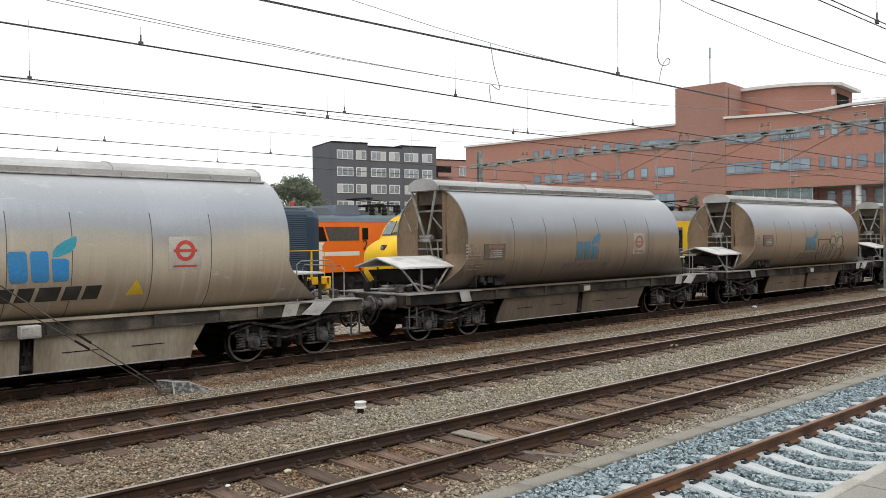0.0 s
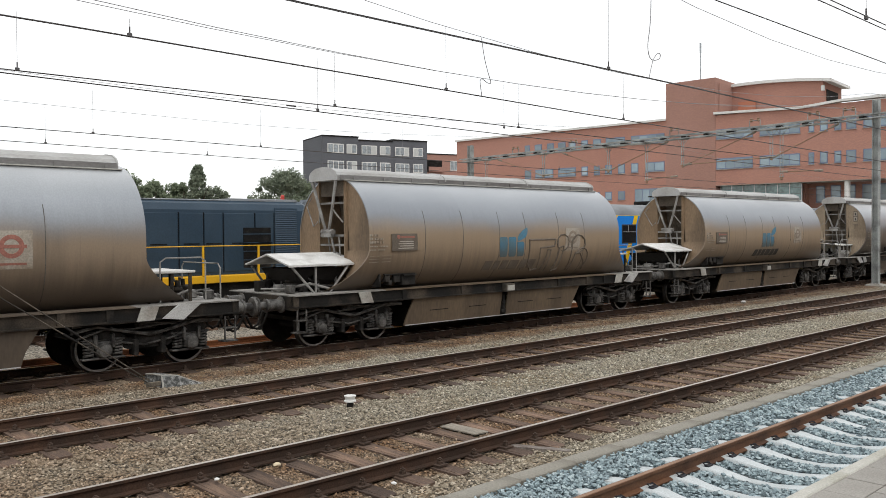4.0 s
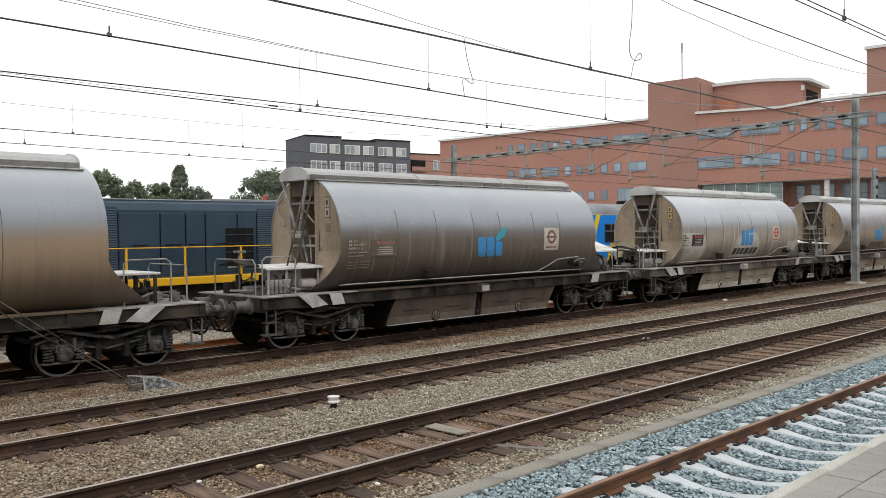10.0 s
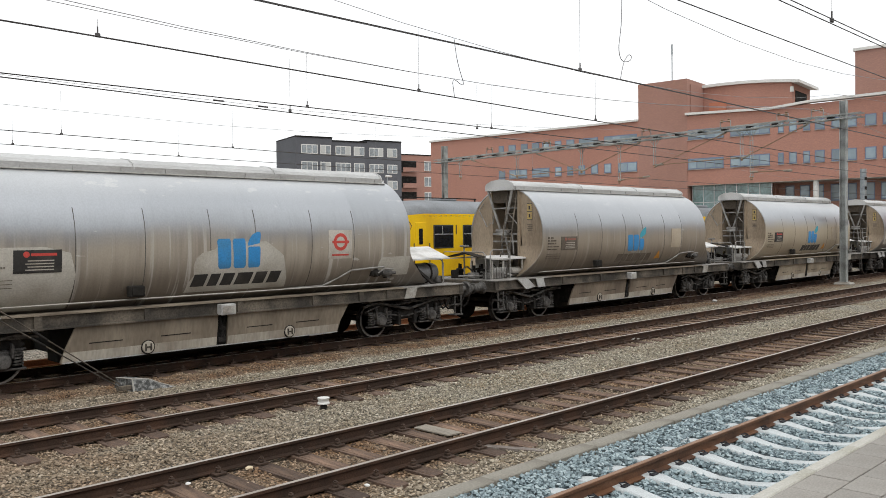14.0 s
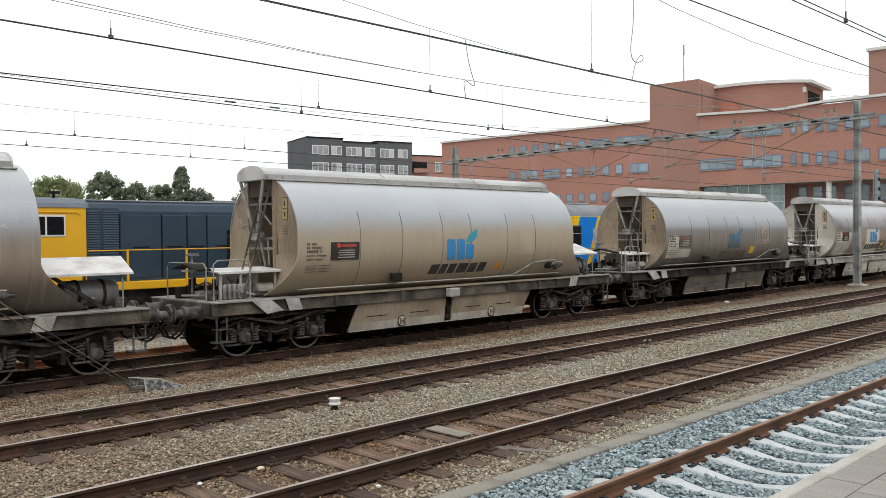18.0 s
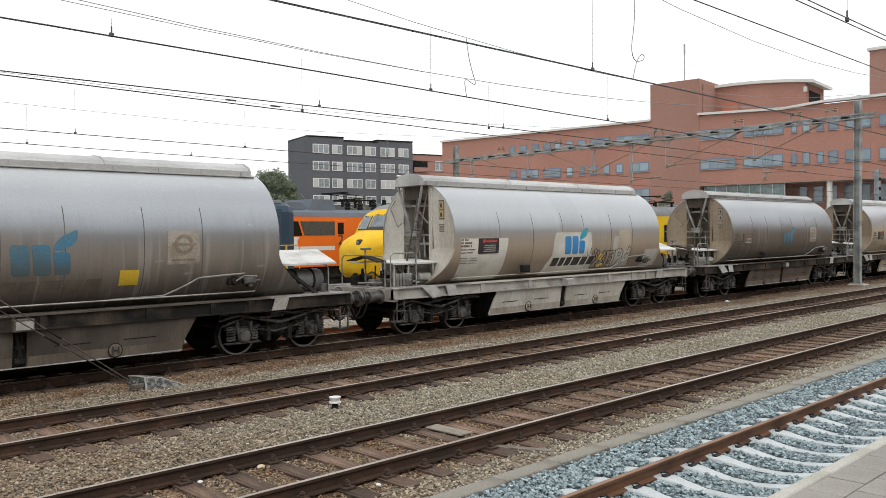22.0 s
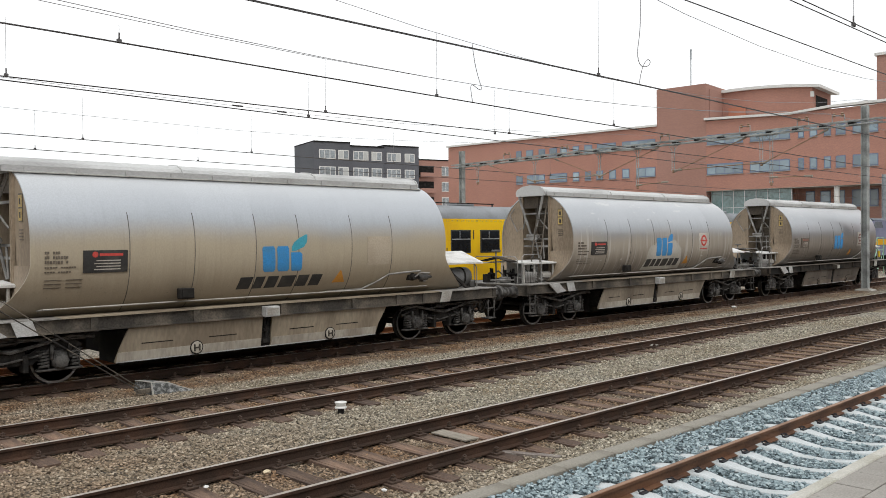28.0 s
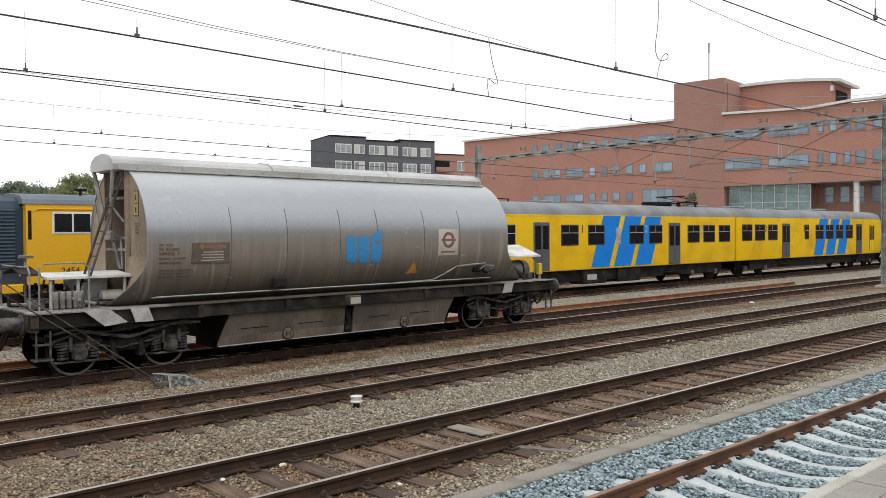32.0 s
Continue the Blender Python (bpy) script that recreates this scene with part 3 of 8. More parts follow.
def wooden_track(name, yc, x_first, label, x_end=75.0, split=34.0, seed=1):
    tr = thing(name, label, "railway track", "yard tracks", "structure")
    for s in (-1, 1):
        rail("rail", yc + s * 0.7535, -8, 130, tr)
    rng = random.Random(seed)
    shapes = []
    for k in range(5):
        m, j = Mesh(), random.Random(seed * 10 + k)
        dx, e = 0.13 + j.uniform(-0.01, 0.012), j.uniform(-0.015, 0.015)
        m.prism([(-dx, -1.3 + e), (-dx + 0.02, -1.32), (dx - 0.03, -1.3 - e), (dx, -1.27), (dx + e * 0.5, 1.29), (dx - 0.03, 1.31), (-dx, 1.3 + e)], SLEEPER_Z - 0.13, SLEEPER_Z, "z")
        m.box(-dx + 0.05, -dx + 0.058, -1.25, 1.2, SLEEPER_Z - 0.01, SLEEPER_Z + 0.004)
        shapes.append(m.data("sleeper", WOOD))
    clips, far = Mesh(), Mesh()
    x = x_first - 0.6 * int((x_first + 7) / 0.6)
    while x < 128:
        if x < split:
            ob = part("sleeper", shapes[rng.randrange(5)], None, tr, at=pose(x, yc + rng.uniform(-0.03, 0.03), rng.uniform(-0.012, 0.0), 0, 0, rng.uniform(-1.2, 1.2)))
        else:
            far.box(x - 0.13, x + 0.13, yc - 1.3, yc + 1.3, SLEEPER_Z - 0.13, SLEEPER_Z)
        for s in (-1, 1):
            if x < 60:
                clips.add([(vx + x, vy + yc + s * 0.7535, vz) for vx, vy, vz in CLIP_ONE.v], CLIP_ONE.f)
        x += 0.6
    tagged(part("sleepers", far, WOOD, tr), kind="stuff")
    tagged(part("rail_fastenings", clips, CLIP, tr), kind="stuff")
    return tr


wooden_track("track_platform_side", Y_B, 5.12, "old track with rusty rails on brown wooden sleepers", seed=1)
wooden_track("track_middle", Y_C, 4.94, "old track with dark rails on weathered wooden sleepers", seed=2)
wooden_track("track_freight", Y_D, 5.0, "old track with dark rails under the freight train", seed=3)
wooden_track("track_sidings", Y_F, 5.0, "siding track under the parked yellow trains", split=-50, seed=4)
wooden_track("track_sidings", Y_G, 5.0, "far siding track under the orange locomotive", split=-50, seed=5)
loose = thing("spare_rail", "loose orange-rusted rail lying beside the track", "rail")
part("rail_length", Mesh().prism([(u + 19.68, w - 0.06) for u, w in RAIL], -8, 43.8, "x"), BRIGHT_RUST, loose)
pale = part("sleeper", Mesh().prism([(-0.12, -0.1), (0.13, -0.12), (0.12, 0.62), (-0.13, 0.6)], SLEEPER_Z + 0.001, SLEEPER_Z + 0.02, "z"), PALE_WOOD, at=(8.42, 8.28, 0))
tagged(pale, "pale worn plank lying between the rails", "plank")

# the new concrete track by the platform
new_track = thing("track_new", "new track with orange-brown rails on white concrete sleepers", "railway track", "yard tracks", "structure")
for s in (-1, 1):
    rail("rail", Y_A + s * 0.7535, -6, 90, new_track, foot=mat("fresh_brown_rail", (0.165, 0.078, 0.040), 0.6, 0.3, 0.2, 1.5, 50, 0.1, 0.002, second=(0.09, 0.045, 0.027)), head=mat("brown_rail_head", (0.30, 0.17, 0.10), 0.45, 0.6, 0.2, 1.5, 50, 0.05))


def concrete_sleeper():
    rings = []
    for y, w, z in ((-1.26, 0.13, -0.16), (-1.15, 0.14, -0.145), (-0.98, 0.14, -0.135), (-0.55, 0.14, -0.135), (-0.38, 0.12, -0.165), (-0.15, 0.105, -0.195), (0.15, 0.105, -0.195), (0.38, 0.12, -0.165), (0.55, 0.14, -0.135), (0.98, 0.14, -0.135), (1.15, 0.14, -0.145), (1.26, 0.13, -0.16)):
        rings.append([(-w, y, -0.33), (-w * 0.82, y, z - 0.02), (-w * 0.7, y, z), (w * 0.7, y, z), (w * 0.82, y, z - 0.02), (w, y, -0.33)])
    return Mesh().loft(rings)


cs = concrete_sleeper().data("sleeper", CONCRETE_NEW, 50)
fast = Mesh()
for i in range(-8, 140):
    x = 7.90 + 0.6 * i
    if i < 70:
        part("sleeper", cs, None, new_track, at=(x, Y_A, 0.0))
    if i < 60:
        for s in (-1, 1):
            for e in (-1, 1):
                yy = Y_A + s * 0.7535 + e * 0.12
                fast.pipe([(x - 0.05, yy, -0.12), (x - 0.05, yy - e * 0.05, -0.095), (x, yy + e * 0.01, -0.085), (x + 0.05, yy - e * 0.05, -0.095), (x + 0.05, yy + e * 0.03, -0.125)], 0.009, 4)
                fast.box(x - 0.06, x + 0.06, yy - 0.03, yy + 0.03, -0.135, -0.115, b=0.006)
tagged(part("rail_fastenings", fast, mat("black_rail_clip", (0.03, 0.03, 0.035), 0.5, 0.5, 0.2, 5, 50, 0), new_track), kind="stuff")

DUCT = mat("stained_grey_concrete", (0.25, 0.235, 0.20), 0.9, 0, 0.2, 1.5, 40, 0.5, 0.005, second=(0.16, 0.145, 0.12))
duct = thing("cable_duct", "low grey concrete edging between ballast beds", "kerb", kind="structure")
for i in range(60):
    part("slab", B(0.006, 0.994, 0, 0.25, -0.32, -0.10, b=0.012), DUCT, duct, at=pose(-4 + i, 6.17 + 0.006 * math.sin(i * 2.3), 0.004 * math.sin(i * 1.7), 0, 0, 0.3 * math.sin(i)))

# platform that the viewer stands on
PLAT_Z = 0.70
platform = part("platform", B(-30, 60, -6, 2.47, -0.42, PLAT_Z - 0.06), CONCRETE)
tagged(platform, "grey paved station platform", "platform", kind="structure")
kerb = B(0.004, 0.996, 2.635, 2.745, PLAT_Z - 0.30, PLAT_Z + 0.004, b=0.010).data("coping", COPING)
for i in range(26):
    part("coping", kerb, None, platform, at=(-4 + i, 0, 0))
tile = B(0.005, 0.445, 0.005, 0.295, PLAT_Z - 0.06, PLAT_Z - 0.002, b=0.004).data("paving_slab", PAVER)
for i in range(30):
    for j in range(9):
        part("paving_slab", tile, None, platform, at=(0.6 + 0.45 * i + (0.225 if j % 2 else 0), 2.335 - 0.3 * j, random.uniform(-0.002, 0.002)))
part("joint_sand", B(-30, 60, -6, 2.634, PLAT_Z - 0.058, PLAT_Z - 0.014), mat("dark_joint_sand", (0.11, 0.10, 0.085), 0.95, 0, 0.3, 2.0, 50, 0.4, 0.004, second=(0.16, 0.15, 0.13)), platform)


# plain unseen wall added to close the place behind the viewer and darken reflections
station = part("station_wall", B(-90, 140, -10, -8.4, -0.4, 6.5), mat("brown_station_brick", (0.22, 0.14, 0.10), 0.85, 0, 0.15, 0.5, 10, 0.1, 0.004, second=(0.16, 0.11, 0.085)))
tagged(station, "plain brown wall added unseen behind the platform to darken reflections", "wall", kind="structure")


# ---- the freight train ----
PITCH, PIVOT, AXLE, WHEEL_R = 15.87, 5.40, 0.90, 0.46
TANK_Z, TANK_R, TANK_X0, TANK_X1 = 2.62, 1.5, -5.12, 5.20
FRAME_GREY = mat("dirty_grey_frame", (0.014, 0.013, 0.012), 0.88, 0.0, 0.3, 1.5, 30, 0.2, 0.003, second=(0.07, 0.056, 0.043), amount=0.42, shift=True, spec=0.2)
FRAME_DUSTY = mat("dust_filmed_frame", (0.048, 0.043, 0.037), 0.88, 0.0, 0.3, 1.5, 30, 0.2, 0.003, second=(0.155, 0.132, 0.105), amount=0.45, shift=True, spec=0.2)
FRAME_PALE = mat("pale_grey_frame", (0.40, 0.39, 0.36), 0.75, 0.1, 0.2, 2.0, 30, 0.2, 0.003, second=(0.24, 0.215, 0.185), shift=True)
BOGIE_DARK = mat("greasy_bogie_steel", (0.016, 0.015, 0.014), 0.8, 0.0, 0.35, 3.0, 40, 0.3, 0.004, second=(0.05, 0.045, 0.04), amount=0.35, spec=0.2)
BOGIE_DUST = mat("dusty_bogie_steel", (0.12, 0.115, 0.108), 0.5, 0.15, 0.35, 6.0, 40, 0.3, 0.004, second=(0.018, 0.016, 0.015), amount=0.55, spec=0.4, shift=True)
TYRE = mat("worn_wheel_tyre", (0.30, 0.29, 0.28), 0.45, 0.7, 0.15, 5.0, 40, 0.05)
WHITE_DUST = mat("white_dusted_steel", (0.64, 0.64, 0.625), 0.8, 0.0, 0.14, 2.0, 40, 0.2, 0.003, second=(0.42, 0.41, 0.39), amount=0.45, shift=True)
PLATE_WHITE = mat("dull_white_plate", (0.44, 0.44, 0.43), 0.8, 0.0, 0.2, 3.0, 40, 0.2, 0.003, second=(0.28, 0.27, 0.26), shift=True)
DECK_GREY = mat("dusty_deck_plate", (0.20, 0.19, 0.175), 0.8, 0.1, 0.25, 3.0, 40, 0.2, 0.003, second=(0.40, 0.39, 0.37), amount=0.4, shift=True)
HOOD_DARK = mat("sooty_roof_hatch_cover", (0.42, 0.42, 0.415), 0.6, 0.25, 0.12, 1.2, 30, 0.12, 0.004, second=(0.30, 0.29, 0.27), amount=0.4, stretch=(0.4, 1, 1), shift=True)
HOOD_SIDE_GREY = mat("sooty_cover_side", (0.20, 0.195, 0.19), 0.65, 0.2, 0.15, 1.2, 30, 0.12, 0.004, second=(0.11, 0.10, 0.095), amount=0.4, stretch=(0.4, 1, 1), shift=True)
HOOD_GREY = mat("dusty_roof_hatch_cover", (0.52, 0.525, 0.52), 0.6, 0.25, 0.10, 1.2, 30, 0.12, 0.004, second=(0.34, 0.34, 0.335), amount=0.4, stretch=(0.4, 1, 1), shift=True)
END_BEIGE = mat("grimy_beige_end_plate", (0.31, 0.245, 0.175), 0.75, 0, 0.18, 1.3, 25, 0.15, 0.004, second=(0.19, 0.145, 0.10), stretch=(1, 1, 0.4))
END_BROWN = mat("sooty_brown_end_plate", (0.225, 0.155, 0.095), 0.7, 0, 0.18, 1.3, 25, 0.15, 0.004, second=(0.12, 0.085, 0.055), stretch=(1, 1, 0.4))
END_PALE = mat("pale_end_plate", (0.55, 0.52, 0.46), 0.75, 0, 0.14, 1.3, 25, 0.15, 0.004, second=(0.40, 0.36, 0.30), stretch=(1, 1, 0.4))
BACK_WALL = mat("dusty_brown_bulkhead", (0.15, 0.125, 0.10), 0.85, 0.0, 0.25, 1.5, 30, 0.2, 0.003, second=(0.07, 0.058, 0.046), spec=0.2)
# near-black steel: shade inside slots and hollows put into the colour
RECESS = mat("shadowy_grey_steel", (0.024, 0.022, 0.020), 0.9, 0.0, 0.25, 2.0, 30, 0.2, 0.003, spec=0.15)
GRAB = mat("pale_rubbed_tube", (0.42, 0.41, 0.38), 0.6, 0.2, 0.2, 3.0, 40, 0.1, 0.002, second=(0.25, 0.235, 0.21))
STRUT = mat("grey_strut_steel", (0.31, 0.305, 0.29), 0.65, 0.2, 0.2, 3.0, 40, 0.1, 0.002, second=(0.15, 0.14, 0.13))
CYL_GREY = mat("grey_air_tank", (0.17, 0.17, 0.17), 0.5, 0.2, 0.2, 2.0, 30, 0.1, 0.003, second=(0.09, 0.088, 0.085))
BLUE = mat("blue_emblem_paint", (0.03, 0.24, 0.55), 0.6, 0, 0.15, 2.5, 30, 0.05, second=(0.05, 0.22, 0.42), amount=0.4)
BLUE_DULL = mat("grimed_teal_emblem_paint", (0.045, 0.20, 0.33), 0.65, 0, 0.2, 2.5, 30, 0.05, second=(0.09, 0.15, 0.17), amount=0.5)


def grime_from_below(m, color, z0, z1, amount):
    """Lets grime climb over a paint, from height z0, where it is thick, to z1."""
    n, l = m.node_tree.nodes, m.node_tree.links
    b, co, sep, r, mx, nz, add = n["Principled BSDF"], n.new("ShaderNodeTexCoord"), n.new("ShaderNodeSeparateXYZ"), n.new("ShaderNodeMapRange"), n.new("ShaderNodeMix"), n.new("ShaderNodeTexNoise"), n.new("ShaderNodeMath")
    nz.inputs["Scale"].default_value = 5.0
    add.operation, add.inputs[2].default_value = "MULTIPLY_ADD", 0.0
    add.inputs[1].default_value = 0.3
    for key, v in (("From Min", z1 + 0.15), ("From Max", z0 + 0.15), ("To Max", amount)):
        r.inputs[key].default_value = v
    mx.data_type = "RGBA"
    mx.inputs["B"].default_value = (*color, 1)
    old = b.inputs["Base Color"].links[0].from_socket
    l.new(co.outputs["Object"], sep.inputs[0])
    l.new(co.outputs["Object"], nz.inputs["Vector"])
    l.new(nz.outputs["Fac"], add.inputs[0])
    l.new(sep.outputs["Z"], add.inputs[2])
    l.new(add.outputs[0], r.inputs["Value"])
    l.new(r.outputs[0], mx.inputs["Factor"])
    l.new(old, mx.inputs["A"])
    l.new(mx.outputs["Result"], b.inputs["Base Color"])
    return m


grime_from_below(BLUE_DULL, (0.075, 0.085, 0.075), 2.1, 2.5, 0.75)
grime_from_below(BLUE, (0.06, 0.09, 0.10), 1.85, 2.15, 0.5)
TEAL = mat("teal_leaf_paint", (0.04, 0.32, 0.42), 0.6, 0, 0.15, 2.5, 30, 0.05)
INK = mat("black_lettering_paint", (0.022, 0.021, 0.020), 0.65, 0, 0.2, 3.0, 30, 0.05, second=(0.05, 0.045, 0.04), amount=0.4)
INK_FADED = mat("faded_lettering_paint", (0.10, 0.08, 0.06), 0.7, 0, 0.2, 3.0, 30, 0.05, second=(0.14, 0.115, 0.09), amount=0.6)
RED = mat("red_sign_paint", (0.52, 0.06, 0.045), 0.6, 0, 0.15, 2.0, 30, 0.05)
RED_FADED = mat("faded_red_sign", (0.30, 0.12, 0.09), 0.7, 0, 0.2, 2.0, 30, 0.05)
DULL_RED = mat("dull_brown_red_print", (0.20, 0.095, 0.08), 0.7, 0, 0.25, 6.0, 30, 0.05)
SIGN_WHITE = mat("off_white_sign", (0.50, 0.47, 0.42), 0.7, 0, 0.15, 2.0, 30, 0.05, second=(0.36, 0.32, 0.27))
SIGN_GRIMY = mat("grimy_sign", (0.35, 0.315, 0.265), 0.7, 0, 0.2, 3.0, 30, 0.05, second=(0.24, 0.19, 0.14))
SIGN_GHOST = mat("ghost_of_a_sign", (0.24, 0.19, 0.145), 0.7, 0, 0.25, 3.0, 30, 0.05)
PALER_PATCH = mat("pale_scrubbed_paint", (0.60, 0.58, 0.52), 0.7, 0, 0.10, 1.5, 30, 0.05, second=(0.48, 0.45, 0.40))
BLANK = mat("blank_beige_paint", (0.43, 0.365, 0.28), 0.6, 0, 0.12, 1.5, 30, 0.05, second=(0.36, 0.30, 0.22))
PALE_PATCH = mat("pale_cleaned_paint", (0.46, 0.44, 0.39), 0.7, 0, 0.12, 1.5, 30, 0.05, second=(0.36, 0.33, 0.28))
YELLOW = mat("yellow_warning_paint", (0.62, 0.42, 0.03), 0.6, 0, 0.12, 2.0, 30, 0.05)
HAZARD = mat("worn_hazard_label", (0.50, 0.36, 0.12), 0.65, 0, 0.2, 6.0, 30, 0.05, second=(0.34, 0.26, 0.14))
ORANGE_MARK = mat("orange_warning_paint", (0.50, 0.22, 0.03), 0.65, 0, 0.12, 2.0, 30, 0.05)

SEAM = mat("stained_weld_seam", (0.075, 0.068, 0.060), 0.65, 0.2, 0.3, 1.5, 30, 0.1, 0.002, second=(0.17, 0.16, 0.15), amount=0.5)
TANKS = {
    "beige": tank_mat("silver_and_beige_tank", (0.37, 0.395, 0.425), (0.47, 0.415, 0.325), (0.31, 0.25, 0.18), 2.8, 0.2, dusty=0.4, flaky=0.35),
    "clean_beige": tank_mat("clean_beige_tank", (0.46, 0.485, 0.515), (0.40, 0.34, 0.245), (0.29, 0.235, 0.165), 2.85, 0.15, dusty=0.5),
    "brown": tank_mat("brown_grimed_tank", (0.29, 0.31, 0.34), (0.275, 0.198, 0.126), (0.12, 0.086, 0.058), 2.85, 0.12, dusty=0.4),
    "dark_brown": tank_mat("dark_brown_grimed_tank", (0.32, 0.34, 0.365), (0.25, 0.185, 0.125), (0.08, 0.059, 0.042), 2.8, 0.3, dusty=0.4),
    "dark": tank_mat("dark_grimed_tank", (0.34, 0.36, 0.385), (0.115, 0.088, 0.064), (0.045, 0.035, 0.027), 2.72, 0.4, dusty=0.45, flaky=0.15),
    "tan": tank_mat("tan_grimed_tank", (0.41, 0.43, 0.455), (0.28, 0.235, 0.18), (0.125, 0.098, 0.073), 2.7, 0.35, dusty=0.5, flaky=0.3),
    "grey": tank_mat("grey_grimed_tank", (0.39, 0.41, 0.435), (0.205, 0.178, 0.148), (0.092, 0.076, 0.061), 2.6, 0.35, dusty=0.5, flaky=0.25),
    "pale": tank_mat("pale_grey_stained_tank", (0.46, 0.48, 0.50), (0.33, 0.265, 0.20), (0.21, 0.155, 0.11), 2.62, 0.25, dusty=0.5),
    "mixed": tank_mat("streaked_grey_brown_tank", (0.42, 0.44, 0.465), (0.33, 0.29, 0.235), (0.145, 0.118, 0.092), 2.75, 0.5, dusty=0.5, flaky=0.6),
}
ENDS = {"pale": END_PALE, "brown": END_BROWN, "dark_brown": END_BROWN}


def flank_mat(name, c, d):
    return mat(name, c, 0.7, 0, 0.16, 1.2, 18, 0.1, 0.004, second=d, stretch=(1, 1, 0.25), amount=0.6, shift=True)


FLANKS = {"beige": flank_mat("beige_hopper_flank", (0.36, 0.32, 0.25), (0.24, 0.20, 0.145)), "clean_beige": flank_mat("dusty_beige_hopper_flank", (0.31, 0.26, 0.19), (0.20, 0.16, 0.115)),
          "brown": flank_mat("brown_hopper_flank", (0.135, 0.096, 0.060), (0.085, 0.062, 0.041)), "dark_brown": flank_mat("dark_brown_hopper_flank", (0.13, 0.10, 0.072), (0.08, 0.062, 0.047)),
          "dark": flank_mat("dark_hopper_flank", (0.088, 0.062, 0.044), (0.05, 0.037, 0.028)), "pale": flank_mat("pale_hopper_flank", (0.52, 0.51, 0.465), (0.40, 0.375, 0.32)), "grey": flank_mat("grey_hopper_flank", (0.115, 0.097, 0.078), (0.06, 0.049, 0.039)), "tan": flank_mat("tan_hopper_flank", (0.24, 0.195, 0.145), (0.13, 0.10, 0.075)), "mixed": flank_mat("streaked_hopper_flank", (0.27, 0.23, 0.175), (0.15, 0.12, 0.09))}
STRIPS = (flank_mat("dusty_pale_foot_strip", (0.42, 0.39, 0.33), (0.27, 0.235, 0.19)), flank_mat("grimy_foot_strip", (0.16, 0.13, 0.10), (0.09, 0.07, 0.055)))
MADE, SOOTY = {}, ("brown", "dark_brown", "dark")
GRIMED = SOOTY + ("grey",)


def once(key, maker, material, smooth=None):
    """Mesh data that alike parts share."""
    if key not in MADE:
        MADE[key] = maker().data(key, material, smooth)
    return MADE[key]


def tank_y(z, r=None):
    """Half width of the tank at height z: round above the middle, steeper-sided below."""
    r = TANK_R if r is None else r
    k = min(1.0, abs(z - TANK_Z) / r)
    return r * math.sqrt(1 - k * k) if z > TANK_Z else r * (1 - k ** 2.6) ** (1 / 2.6)


def on_tank(x, z, lift=0.004):
    return (x, -tank_y(z) - lift, z)


def skin(rows, lift=0.004, steps=4):
    """A thin painted shape on the tank's near side: rows of (left, right, height), from bottom to top."""
    m = Mesh()
    fine = []
    for (l0, r0, z0), (l1, r1, z1) in zip(rows, rows[1:]):
        k = max(steps, math.ceil(abs(z1 - z0) / 0.035)) if steps > 1 else 1
        for i in range(k):
            t = i / k
            fine.append((l0 + (l1 - l0) * t, r0 + (r1 - r0) * t, z0 + (z1 - z0) * t))
    fine.append(rows[-1])
    top = [(on_tank(l, z, lift + 0.003), on_tank(r, z, lift + 0.003)) for l, r, z in fine]
    low = [(on_tank(l, z, -0.01), on_tank(r, z, -0.01)) for l, r, z in fine]
    return m.loft([[a[0], a[1], b[1], b[0]] for a, b in zip(top, low)])


def skin_line(pts, r=0.02, lift=0.002):
    out = []
    for (x0, z0), (x1, z1) in zip(pts, pts[1:]):
        for i in range(4):
            out.append(on_tank(x0 + (x1 - x0) * i / 4, z0 + (z1 - z0) * i / 4, lift))
    out.append(on_tank(*pts[-1], lift))
    return Mesh().pipe(out, r, 4)


def disc_skin(x, z, r, hole=0.0, lift=0.008):
    m, n = Mesh(), 24
    rings = []
    for k, (rad, up) in enumerate(((hole, lift + 0.003), (r, lift + 0.003), (r, -0.01), (hole, -0.01))):
        rings.append([on_tank(x + rad * math.cos(2 * math.pi * i / n), z + rad * math.sin(2 * math.pi * i / n), up) for i in range(n)])
    return m.loft(rings + [rings[0]], caps=False) if hole else m.loft(rings[1:3])


REACH = {"a": 0.95, "b": 0.62, "back": 1.08}


def flare(z, kind):
    """How far the tank's skirt reaches past its end at height z."""
    return REACH[kind] * max(0.0, (2.25 - z) / 0.95) ** 1.6 if z > 1.29 else 0.0


def tank_shell(kind):
    m, n = Mesh(), 96
    rings = []
    for x, r, e in ((TANK_X0 + 0.06, TANK_R - 0.03, -1), (TANK_X0, TANK_R - 0.03, -1), (TANK_X0, TANK_R, -1), *((TANK_X0 + 0.05 + (TANK_X1 - TANK_X0 - 0.1) * i / 12, TANK_R, 0) for i in range(13)), (TANK_X1, TANK_R, 1), (TANK_X1, TANK_R - 0.03, 1), (TANK_X1 - 0.06, TANK_R - 0.03, 1)):
        ring = []
        for i in range(n):
            a = 2 * math.pi * i / n
            z = TANK_Z + r * math.cos(a)
            ring.append((x + e * flare(z, kind if e < 0 else "back"), math.copysign(tank_y(z, r), math.sin(a)), z))
        rings.append(ring)
    return m.loft(rings, caps=False)


